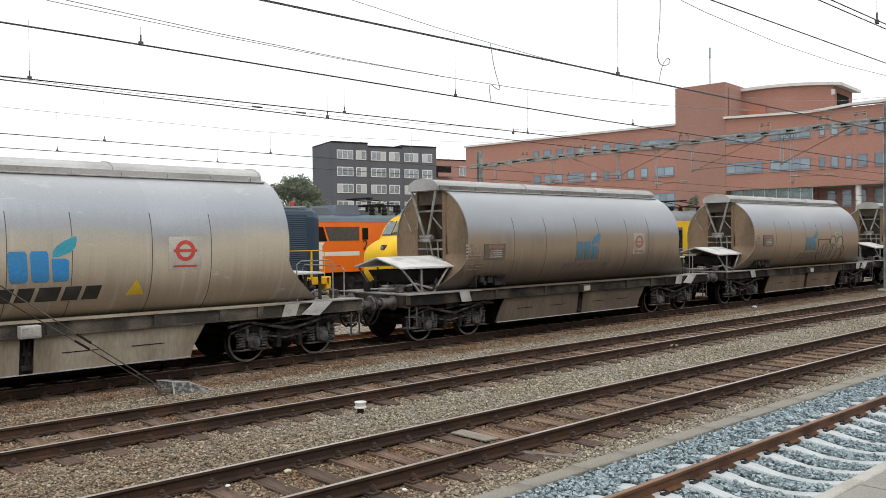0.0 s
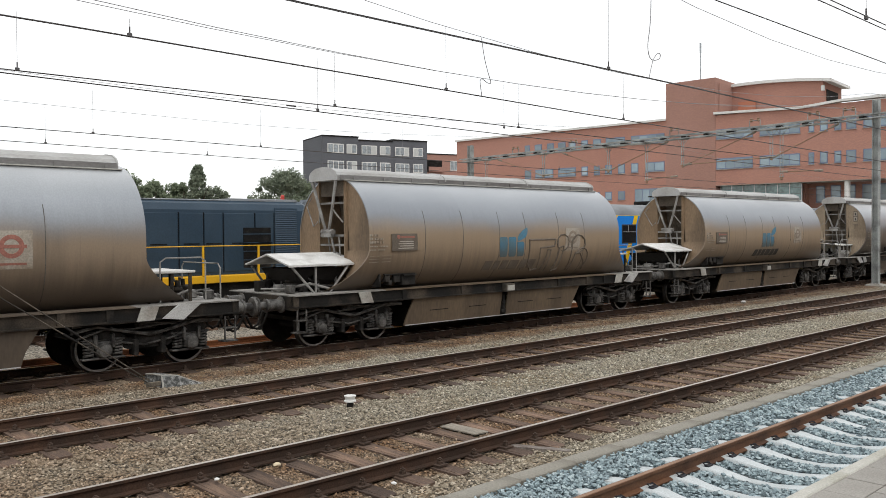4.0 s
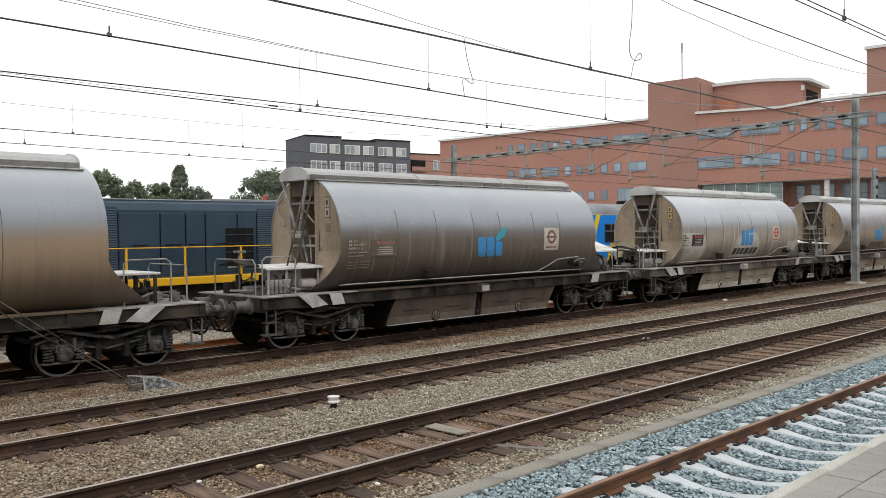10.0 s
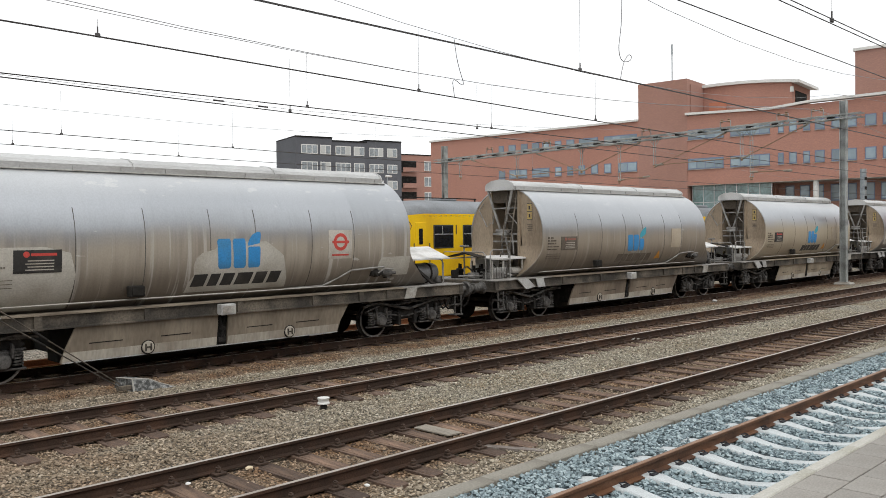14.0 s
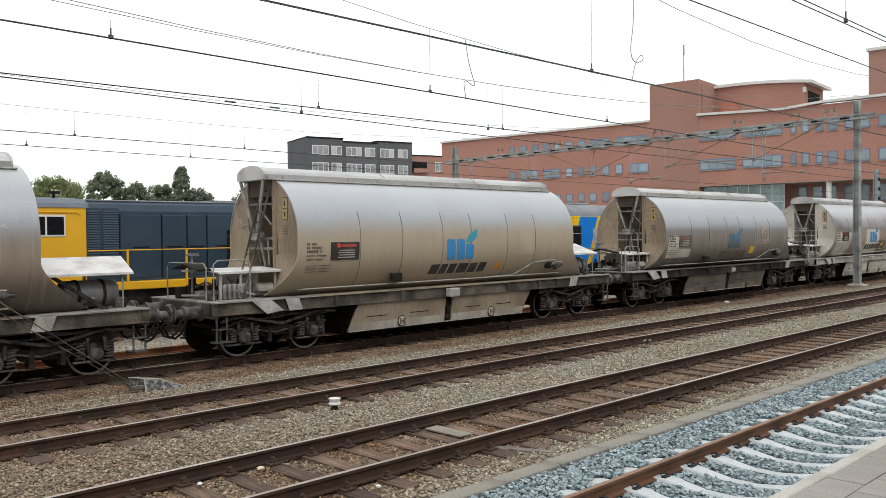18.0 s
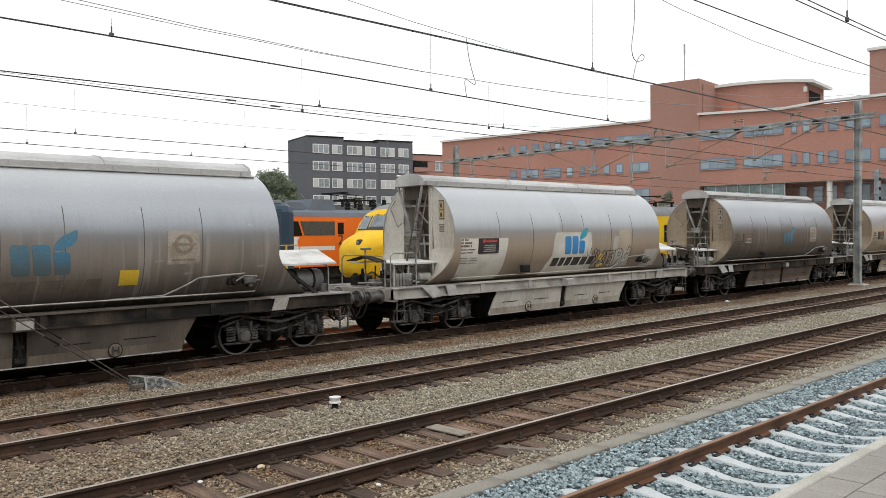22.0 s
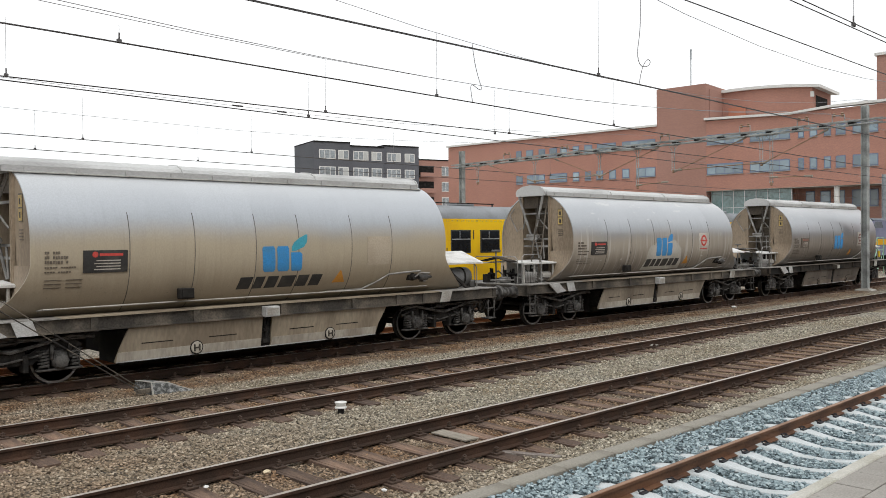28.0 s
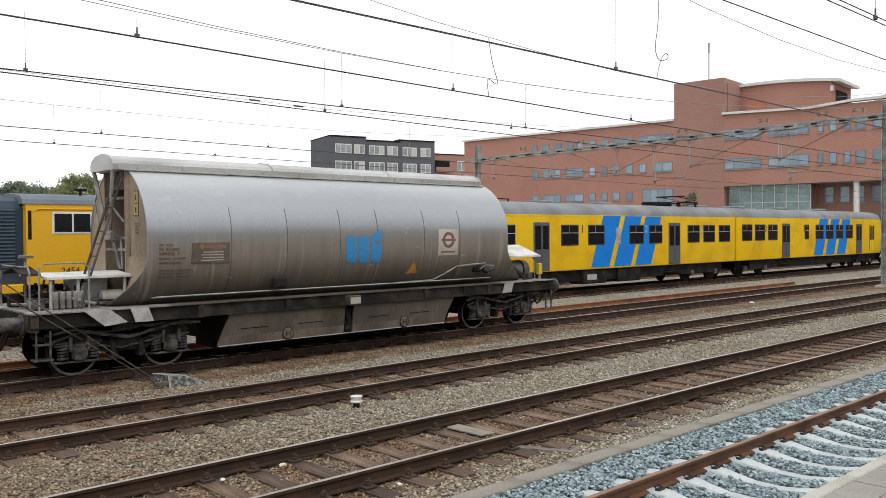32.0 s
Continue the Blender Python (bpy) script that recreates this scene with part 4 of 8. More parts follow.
def end_skirt(e, side, kind):
    """Curved sheet that closes the flared foot of the tank; side 0 spans it, -1 and 1 leave the middle open."""
    r = TANK_R - 0.02
    x = TANK_X0 if e < 0 else TANK_X1
    rings = []
    for i in range(13):
        z = 2.25 - 0.958 * i / 12
        y = tank_y(z, r)
        xa = x + e * (flare(z, kind if e < 0 else "back") - 0.012)
        ya, yb = (-y, y) if side == 0 else (side * 0.52, side * y)
        xi = xa if side == 0 else x + e * 0.012
        rings.append([(xi, ya, z), (xa, yb, z), (xa - e * 0.03, yb, z), (xi - e * 0.03, ya, z)])
    return Mesh().loft(rings)


def seam_arc():
    m, n, rings = Mesh(), 30, []
    for i in range(n + 1):
        z = TANK_Z + TANK_R * math.sin(radians(-62 + 87 * i / n))
        rings.append([(dx, -tank_y(z) - up, z) for dx, up in ((-0.012, 0.0), (-0.007, 0.004), (0.007, 0.004), (0.012, 0.0))])
    return m.loft([[(x, y if k in (1, 2) else y + 0.02, z) for k, (x, y, z) in enumerate(r)] for r in rings])


def cheek(s):
    """Side plate of the tank's end, beside the central recess."""
    m = Mesh()
    prof, r = [], TANK_R - 0.025
    a0 = math.asin(0.52 / r)
    for i in range(19):
        a = a0 + (math.pi - 2 * a0) * i / 18
        prof.append((s * tank_y(TANK_Z + r * math.cos(a), r), TANK_Z + r * math.cos(a)))
    m.prism(prof, TANK_X0 + 0.02, TANK_X0 + 0.06, "x")
    m.box(TANK_X0 - 0.035, TANK_X0 + 0.02, min(s * 0.525, s * 0.60), max(s * 0.525, s * 0.60), 1.9, 3.96)
    m.box(TANK_X0 - 0.05, TANK_X0 + 1.1, min(s * 0.52, s * 0.56), max(s * 0.52, s * 0.56), 1.30, 4.0)
    return m


def recess():
    m = Mesh()
    m.prism([(TANK_X0 + 0.45, 4.0), (TANK_X0 + 0.5, 4.0), (TANK_X0 + 1.09, 1.3), (TANK_X0 + 1.04, 1.3)], -0.515, 0.515, "y")
    m.box(TANK_X0 + 0.0, TANK_X0 + 0.10, -0.515, 0.515, 3.62, 4.02)
    return m


def end_frame():
    """Struts from the cover down to the slide gate's toggle."""
    m, x = Mesh(), TANK_X0
    for s in (-1, 1):
        m.pipe([(x - 0.27, s * 0.50, 4.0), (x - 0.22, s * 0.27, 3.3), (x - 0.18, s * 0.05, 2.70)], 0.042, 6)
        m.rod((x - 0.22, s * 0.27, 3.3), (x - 0.06, s * 0.50, 2.95), 0.022, 5)
    m.pipe([(x - 0.02, 0.60, 3.0), (x - 0.10, 0.72, 2.86), (x - 0.04, 1.1, 3.4), (x - 0.02, 0.9, 3.62)], 0.018, 5)
    m.box(x - 0.24, x - 0.10, -0.20, 0.20, 2.58, 2.68, b=0.02)
    m.turned([(-0.24, 0.07), (0.24, 0.07)], 10, "y", (x - 0.16, 0, 2.72))
    for z in (2.36, 2.60):
        m.box(x - 0.03, x + 0.02, -0.515, 0.515, z, z + 0.055)
    m.box(x - 0.02, x + 0.05, -0.515, 0.515, 3.42, 3.47)
    m.rod((x - 0.10, -0.06, 2.6), (x + 0.02, -0.10, 1.98), 0.03, 6)
    m.rod((x - 0.03, -0.34, 2.0), (x - 0.05, -0.32, 2.6), 0.022, 6)
    m.rod((x + 0.1, 0.22, 2.0), (x - 0.05, 0.14, 2.58), 0.022, 6)
    return m


def ladder():
    m = Mesh()
    a0, a1 = Vector((-5.16, -0.50, 3.98)), Vector((-6.22, -0.94, 1.30))
    b0, b1 = a0 + Vector((0, 0.34, 0)), a1 + Vector((0, 0.34, 0))
    for p, q in ((a0, a1), (b0, b1)):
        m.rod(p, q, 0.023, 6)
    for i in range(1, 11):
        t = i / 11
        m.rod(a0.lerp(a1, t), b0.lerp(b1, t), 0.014, 5)
    return m


def hatch_hood():
    top = [(-0.56, 4.00), (-0.575, 4.12), (-0.52, 4.205), (-0.32, 4.295), (0, 4.33), (0.32, 4.295), (0.52, 4.205), (0.575, 4.12), (0.56, 4.00)]
    m = Mesh()
    m.prism(top, TANK_X0 - 0.28, TANK_X1 - 0.16, "x")
    # rolled flange round the end of the cover and two stiffening bands
    big = [(y * 1.045, 4.0 + (z - 4.0) * 1.06) for y, z in top]
    for x in (TANK_X0 - 0.31, -1.75, 1.7, TANK_X1 - 0.19):
        m.prism(big, x, x + 0.035, "x")
    return m


def hood_side(s):
    """Hanging side of the cover with its row of clamps."""
    m = Mesh().box(TANK_X0 - 0.2, TANK_X1 - 0.17, *sorted((s * 0.575, s * 0.595)), 4.005, 4.13)
    for i in range(11):
        x = -4.9 + 0.97 * i
        m.box(x - 0.03, x + 0.03, *sorted((s * 0.59, s * 0.62)), 3.99, 4.10)
    return m


def hood_lip():
    m = Mesh()
    for s in (-1, 1):
        m.box(TANK_X0 - 0.1, TANK_X1 - 0.1, min(s * 0.60, s * 0.67), max(s * 0.60, s * 0.67), 3.985, 4.012, b=0.008)
    return m


def sill(s):
    y0, y1 = sorted((s * 1.30, s * 1.40))
    m = Mesh().box(-7.25, 7.25, y0, y1, 1.03, 1.26)
    f0, f1 = sorted((s * 1.22, s * 1.45))
    m.box(-7.25, 7.25, f0, f1, 1.00, 1.03)
    for x in (-3.98, -1.9, 0.2, 2.2, 3.6, 4.5):
        m.box(x - 0.07, x + 0.07, *sorted((s * 1.40, s * 1.445)), 1.03, 1.26)
    return m


def skirt(s, dx=0.0):
    """Hopper flank: a plate with sloping ends, hung under the sill on both sides of the outlet gear."""
    m = Mesh()
    for prof in ([(-3.62 + dx, 0.995), (-3.78 + dx, 0.60), (-3.86 + dx, 0.36), (-3.86 + dx, 0.32), (-0.30, 0.32), (-0.30, 0.995)], [(-0.06, 0.995), (-0.06, 0.32), (2.96, 0.32), (2.96, 0.36), (3.02, 0.58), (3.24, 0.995)]):
        m.loft([[(x, s * (1.38 - 0.16 * max(0, (1.0 - z))), z) for x, z in prof], [(x, s * (1.33 - 0.16 * max(0, (1.0 - z))), z) for x, z in prof]])
    return m


def foot_strip(dx):
    """Cleaner plate along the foot of the flank, with its row of rivets."""
    m = Mesh()
    for a, b in ((-3.84 + dx, -0.31), (-0.05, 2.95)):
        m.loft([[(x, -(1.392 - 0.16 * (1.0 - z)), z) for x, z in ((a, 0.345), (b, 0.345), (b, 0.52), (a + 0.02, 0.52))], [(x, -(1.37 - 0.16 * (1.0 - z)), z) for x, z in ((a, 0.345), (b, 0.345), (b, 0.52), (a + 0.02, 0.52))]])
        k = a + 0.2
        while k < b:
            m.box(k - 0.012, k + 0.012, -1.32, -1.29, 0.478, 0.502)
            k += 0.42
    return m


def outlet_gear():
    """Dark lever gear in the gap between the two halves of the flank."""
    m = Mesh().box(-0.30, -0.06, -1.26, -0.9, 0.36, 1.0)
    m.rod((-0.24, -1.31, 0.95), (-0.13, -1.31, 0.42), 0.03, 6).rod((-0.12, -1.31, 0.95), (-0.22, -1.31, 0.42), 0.022, 6)
    m.box(-0.27, -0.09, -1.33, -1.27, 0.40, 0.50, b=0.01).box(-0.25, -0.10, -1.33, -1.27, 0.66, 0.73, b=0.01)
    return m


def front_valves():
    """Discharge valve housings low on the flank, under a bent guard."""
    m = Mesh()
    for a, b, z0, z1 in ((-4.72, -4.66, 1.34, 1.66), (-4.52, -4.36, 1.46, 1.64), (-4.40, -4.30, 1.38, 1.50), (-4.24, -4.02, 1.44, 1.62), (-3.98, -3.52, 1.36, 1.64)):
        m.box(a, b, -1.34, -1.0, z0, z1, b=0.015)
    m.box(-4.56, -3.50, -1.36, -1.02, 1.64, 1.66)
    m.box(-3.96, -3.54, -1.40, -1.33, 1.60, 1.63)
    return m


def slot_mark():
    return B(-0.33, 0.33, -1.33, -1.29, 0.655, 0.675)


def plates(x_sign):
    m = Mesh()
    prof = [(-6.34, 1.28), (-5.86, 1.28), (-5.52, 1.02), (-5.96, 0.97)]
    m.prism([(x_sign * a, z) for a, z in prof], -1.50, -1.455, "y")
    return m


def plates2(x_sign):
    m = Mesh()
    prof = [(-5.46, 1.27), (-5.10, 1.27), (-5.0, 1.0), (-5.36, 1.0)]
    return m.prism([(x_sign * a, z) for a, z in prof], -1.475, -1.455, "y")


def side_frame(s):
    prof = [(-1.32, 0.74), (-1.2, 0.84), (-0.62, 0.80), (-0.38, 0.64), (0.38, 0.64), (0.62, 0.80), (1.2, 0.84), (1.32, 0.74), (1.22, 0.67), (0.66, 0.63), (0.42, 0.43), (-0.42, 0.43), (-0.66, 0.63), (-1.22, 0.67)]
    m = Mesh().prism(prof, *sorted((s * 0.93, s * 1.06)), "y")
    m.box(-0.3, 0.3, *sorted((s * 0.9, s * 1.10)), 0.5, 0.75, b=0.03)
    return m


BRAKE_RODS = [[(-1.55, 1.20, 0.84), (-1.05, 1.20, 0.93), (-0.5, 1.20, 0.80), (0.0, 1.20, 0.70), (0.5, 1.20, 0.80), (1.05, 1.20, 0.93), (1.5, 1.20, 0.88)], [(-1.5, 1.16, 0.95), (-0.2, 1.16, 0.97), (0.35, 1.16, 0.90), (1.6, 1.16, 0.97)], [(-1.45, 1.14, 0.70), (-0.9, 1.14, 0.86), (-0.3, 1.14, 0.83), (0.2, 1.14, 0.88), (1.35, 1.14, 0.86)], [(-1.35, 1.12, 0.62), (-0.65, 1.12, 0.60), (-0.1, 1.12, 0.5), (0.55, 1.12, 0.6), (0.8, 1.12, 0.74)]]


def axle_box(s):
    m = Mesh().box(-0.15, 0.15, *sorted((s * 0.96, s * 1.12)), 0.34, 0.66, b=0.04)
    m.box(-0.42, 0.42, *sorted((s * 0.95, s * 1.12)), 0.28, 0.325, b=0.015)
    m.box(-0.42, -0.14, *sorted((s * 0.97, s * 1.10)), 0.64, 0.68, b=0.012).box(0.14, 0.42, *sorted((s * 0.97, s * 1.10)), 0.64, 0.68, b=0.012)
    m.turned([(s * 1.10, 0.155), (s * 1.14, 0.155), (s * 1.16, 0.13), (s * 1.20, 0.12), (s * 1.215, 0.06)], 16, "y", (0, 0, 0.46))
    for k in range(4):
        a = math.pi * (k / 2 + 0.25)
        m.rod((0.125 * math.cos(a), s * 1.14, 0.46 + 0.125 * math.sin(a)), (0.125 * math.cos(a), s * 1.19, 0.46 + 0.125 * math.sin(a)), 0.02, 6)
    m.box(-0.20, -0.13, *sorted((s * 1.05, s * 1.17)), 0.50, 0.78, b=0.02).box(0.13, 0.20, *sorted((s * 1.05, s * 1.17)), 0.50, 0.78, b=0.02)
    return m


def spring(s):
    """A coil spring, wound as one bar."""
    pts = [(0.088 * math.cos(a), s * 1.05 + 0.088 * math.sin(a), 0.34 + 0.30 * k / 40) for k, a in ((k, k * 2 * math.pi * 5 / 40) for k in range(41))]
    return Mesh().pipe(pts, 0.024, 5)


def wheelset():
    m = Mesh().rod((0, -0.95, 0), (0, 0.95, 0), 0.08, 10)
    for s in (-1, 1):
        m.turned([(s * 0.685, 0.10), (s * 0.685, 0.49), (s * 0.715, 0.49), (s * 0.725, WHEEL_R + 0.002), (s * 0.82, WHEEL_R - 0.002), (s * 0.82, 0.40), (s * 0.77, 0.385), (s * 0.755, 0.18), (s * 0.80, 0.16), (s * 0.82, 0.10)], 32, "y")
    return m


def tyre_face(s):
    return Mesh().turned([(s * 0.8205, 0.457), (s * 0.826, 0.453), (s * 0.826, 0.412), (s * 0.8205, 0.408)], 32, "y")


def buffer(x_sign, s):
    e = x_sign
    return Mesh().turned([(e * 7.22, 0.19), (e * 7.26, 0.19), (e * 7.28, 0.14), (e * 7.60, 0.135), (e * 7.61, 0.155), (e * 7.66, 0.155), (e * 7.67, 0.095), (e * 7.86, 0.095), (e * 7.87, 0.20), (e * 7.91, 0.225), (e * 7.93, 0.20)], 18, "x", (0, s * 0.875, 1.06))


def coupling(e):
    m = Mesh().box(*sorted((e * 7.2, e * 7.42)), -0.09, 0.09, 0.93, 1.13, b=0.02)
    m.pipe([(e * 7.42, 0, 1.03), (e * 7.6, 0, 1.02), (e * 7.7, 0, 1.09), (e * 7.66, 0, 1.16)], 0.045, 6)
    for y in (-0.07, 0.07):
        m.pipe([(e * 7.5, y, 1.0), (e * 7.62, y, 0.84), (e * 7.86, y * 0.6, 0.95)], 0.026, 6)
    return m


def brake_hose(e, y):
    """A rubber hose that hangs in a loop from the headstock."""
    pts = [(7.26, 0.0, 0.98), (7.36, 0.0, 0.93), (7.42, 0.01, 0.74), (7.50, 0.03, 0.58), (7.62, 0.05, 0.50), (7.76, 0.06, 0.55), (7.84, 0.06, 0.70), (7.90, 0.05, 0.82)]
    return Mesh().pipe([(e * a, y + b, c) for a, b, c in pts], 0.028, 7)


def rails_loop(pts):
    return Mesh().pipe(pts, 0.017, 6)


def gable_cover():
    m = gable(-7.08, -5.02, 1.95, 2.21, 0.98)
    for x in (-7.06, -5.9):
        m.rod((x, -0.95, 1.93), (x, 0, 2.18), 0.02, 5).rod((x, 0.95, 1.93), (x, 0, 2.18), 0.02, 5)
    return m


COVER_STRUTS = [((-6.95, 0.9, 1.9), (-6.4, 1.0, 1.27), 0.03), ((-5.35, 0.92, 1.9), (-5.95, 1.0, 1.27), 0.03), ((-6.3, 0.92, 1.9), (-6.3, 0.92, 1.27), 0.03), ((-5.5, 0.6, 1.95), (-5.5, 0.6, 1.27), 0.04)]


def funnel():
    m = Mesh()
    rings = []
    for z, hx, hy in ((1.85, 0.72, 0.75), (1.55, 0.6, 0.6), (1.28, 0.22, 0.3)):
        rings.append([(-6.05 - hx, -hy, z), (-6.05 + hx, -hy, z), (-6.05 + hx, hy, z), (-6.05 - hx, hy, z)])
    return m.loft(rings)


def end_valve(r):
    z = 1.30
    return Mesh().turned([(z - 0.02, r), (z + 0.18, r), (z + 0.22, r * 1.4), (z + 0.26, r * 1.4), (z + 0.28, r * 0.5), (z + 0.42, r * 0.4)], 10, "z")


VALVE_AT = ((6.2, -0.7, 0.09), (6.55, -0.25, 0.11), (6.8, 0.4, 0.08), (6.0, 0.3, 0.12), (6.5, 0.75, 0.07))


def gable(x0, x1, eave, ridge, hw, slant=0.0):
    """A dusted sheet roof over an end deck, ridge along the wagon."""
    m = Mesh()
    top = [(x0, -hw, eave), (x1, -hw, eave), (x1 + slant, 0, ridge), (x0, 0, ridge), (x0, hw, eave), (x1, hw, eave)]
    m.add(top + [(x, y, z - 0.03) for x, y, z in top], [(0, 1, 2, 3), (3, 2, 5, 4), (6, 9, 8, 7), (9, 10, 11, 8), (0, 6, 7, 1), (4, 5, 11, 10), (0, 3, 9, 6), (3, 4, 10, 9), (1, 7, 8, 2), (2, 8, 11, 5)])
    m.box(x0, x1, -hw - 0.012, -hw + 0.012, eave - 0.045, eave)
    return m


def wagon(kind, tank, pale, lead):
    """A hopper wagon with its near side towards the platform. kind a: gabled end cover; kind b: ladder, deck and air tank."""
    w = thing("hopper_wagon", lead, "freight wagon", "freight train")
    steel = FRAME_PALE if tank == "pale" else FRAME_GREY if tank in GRIMED else FRAME_DUSTY
    shell = part("tank", tank_shell(kind), TANKS[tank], w, smooth=40)
    end, late = ENDS.get(tank, END_BEIGE), kind == "b"
    for i, x in enumerate((-3.31, -1.95, -0.52, 0.58, 2.09, 3.34)):
        part("weld_seam", once("weld_seam", seam_arc, SEAM, 40), None, shell, at=(x + (0.13 if pale and i else 0), 0, 0))
    for s in (-1, 1):
        part("end_plate", once("end_plate%s%s" % (s, end.name), lambda: cheek(s), end), None, w)
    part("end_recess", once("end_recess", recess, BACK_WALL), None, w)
    part("back_plate", once("back_plate", lambda: Mesh().prism([(math.copysign(tank_y(TANK_Z + 1.48 * math.cos(a), 1.48), math.sin(a)), TANK_Z + 1.48 * math.cos(a)) for a in (math.pi * (k + 0.5) / 24 for k in range(48))], TANK_X1 - 0.06, TANK_X1 - 0.03, "x"), END_BEIGE), None, w)
    part("strut_frame", once("strut_frame", end_frame, STRUT, 40), None, w)
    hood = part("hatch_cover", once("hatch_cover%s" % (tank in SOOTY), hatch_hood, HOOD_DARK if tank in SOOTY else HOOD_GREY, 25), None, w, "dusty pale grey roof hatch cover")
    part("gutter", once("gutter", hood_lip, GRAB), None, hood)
    # sides take a darker grey than the top: their shade put into the colour
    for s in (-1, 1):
        part("cover_side", once("cover_side%d%s" % (s, tank in SOOTY), lambda: hood_side(s), HOOD_SIDE_GREY if tank in SOOTY else HOOD_DARK), None, hood)
    for s in (-1, 1):
        part("sill", once("sill%d%s" % (s, steel.name), lambda: sill(s), steel), None, w)
        part("sill_flange", once("sill_flange%d%s" % (s, tank), lambda: B(-4.6, 5.0, *sorted((s * 1.05, s * 1.46)), 1.262, 1.29), FLANKS[tank]), None, w)
        for ex in (-1, 1):
            part("deck_edge", once("deck_edge%d%d" % (s, ex), lambda: B(*((-7.25, -4.602) if ex < 0 else (5.002, 7.25)), *sorted((s * 1.05, s * 1.46)), 1.262, 1.287), DECK_GREY), None, w)
        hop = part("hopper_flank", once("hopper_flank%d%s%s" % (s, tank, kind), lambda: skirt(s, 0.32 if kind == "b" else 0.0), FLANKS[tank]), None, w)
        if s < 0:
            part("dusty_edge", once("dusty_edge" + kind, lambda: B(-3.84 if kind == "a" else -3.52, 2.95, -1.285, -1.262, 0.318, 0.340), PLATE_WHITE), None, hop)
            if late:
                part("foot_strip", once("foot_strip" + tank, lambda: foot_strip(0.32), STRIPS[tank in GRIMED]), None, hop)
            for x in (-2.7, -1.25, 0.75, 2.05):
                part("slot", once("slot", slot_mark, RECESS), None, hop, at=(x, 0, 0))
    # besides the beams, wide boxes between the flanks are added to block light
    part("underframe", once("underframe", lambda: Mesh().box(-7.2, 7.2, -0.45, 0.45, 0.88, 1.25).box(-3.2, 2.75, -1.10, 1.10, 0.36, 0.90).box(-3.1, 2.6, -0.62, 0.62, 0.16, 0.37).box(-7.2, 7.2, -1.29, 1.29, 1.20, 1.255), BOGIE_DARK), None, w)
    if late:
        part("grab_rail", once("grab_rail", lambda: rails_loop([(-4.9, -1.12, 1.42), (-4.85, -1.26, 1.44), (-1, -1.27, 1.44), (4.7, -1.27, 1.44), (4.75, -1.12, 1.42)]), GRAB), None, w)
    box = part("side_bracket", once("side_bracket%s" % (tank in GRIMED), lambda: Mesh().box(-0.35, 0.0, -1.60, -1.40, 1.00, 1.23, b=0.015), FRAME_DUSTY if tank in GRIMED else PLATE_WHITE), None, w)
    part("bracket_lid", once("bracket_lid", lambda: Mesh().box(-0.32, -0.03, -1.612, -1.598, 1.04, 1.19), FRAME_PALE), None, box)
    part("outlet_gear", once("outlet_gear", outlet_gear, BOGIE_DARK, 40), None, w)
    if not late:
        part("valve_manifold", once("front_valves", front_valves, BOGIE_DARK, 40), None, w)
    else:
        part("step_bracket", once("step_bracket", lambda: Mesh().box(-2.3, -1.98, -1.52, -1.36, 1.50, 1.72, b=0.02).box(-2.25, -2.03, -1.54, -1.51, 1.54, 1.68), RECESS), None, w)
    for e in (-1, 1):
        if late == (e < 0):
            part("lifting_plate", once("lifting_plate%d" % e, lambda: plates(-e), PLATE_WHITE), None, w, "white-painted lifting plate")
        part("lifting_plate", once("grey_plate%d%s" % (e, kind), lambda: plates2(-e), PLATE_WHITE if kind == "b" and e < 0 else FRAME_PALE), None, w)
        part("headstock", once("headstock%d%s" % (e, steel.name), lambda: B(*sorted((e * 7.10, e * 7.25)), -1.42, 1.42, 0.94, 1.262, b=0.01), steel), None, w)
        part("coupling", once("coupling%d" % e, lambda: coupling(e), BOGIE_DARK, 40), None, w)
        for y in (-0.52, -0.30, 0.42):
            part("brake_hose", once("brake_hose%d%.1f" % (e, y), lambda: brake_hose(e, y), RECESS, 60), None, w)
        for s in (-1, 1):
            part("buffer", once("buffer%d%d" % (e, s), lambda: buffer(e, s), BOGIE_DUST, 40), None, w)
        part("deck", once("deck%d" % e, lambda: B(*sorted((e * 5.1, e * 7.22)), -1.04, 1.04, 1.262, 1.285), DECK_GREY), None, w)
        for vx, vy, vr in VALVE_AT:
            part("valve", once("valve%.2f" % vr, lambda: end_valve(vr), FRAME_GREY, 40), None, w, at=(e * vx, vy, 0))
        for j, (bx, by, bw, bz, bm) in enumerate(((5.6, 0.75, 0.16, 0.34, RECESS), (6.35, -0.45, 0.10, 0.22, BOGIE_DUST), (6.75, -0.1, 0.14, 0.18, STRUT), (6.05, -0.5, 0.09, 0.30, STRUT), (7.0, 0.45, 0.10, 0.26, RECESS), (6.9, -0.75, 0.09, 0.20, BOGIE_DUST))):
            part("brake_gear", once("brake_gear%d%d" % (e, j), lambda: B(e * bx - bw, e * bx + bw, by - bw, by + bw, 1.286, 1.286 + bz, b=0.02), bm), None, w)
        for j, (xa, ya, za, xb, yb, zb) in enumerate(((5.5, -0.8, 1.4, 7.0, -0.6, 1.5), (5.6, -0.2, 1.5, 6.9, 0.6, 1.35), (6.2, -0.95, 1.30, 6.35, -0.5, 1.75), (6.7, 0.0, 1.30, 6.5, 0.2, 1.80))):
            part("linkage_rod", once("linkage_rod%d%d" % (e, j), lambda: Mesh().rod((e * xa, ya, za), (e * xb, yb, zb), 0.022, 5), BOGIE_DUST), None, w)
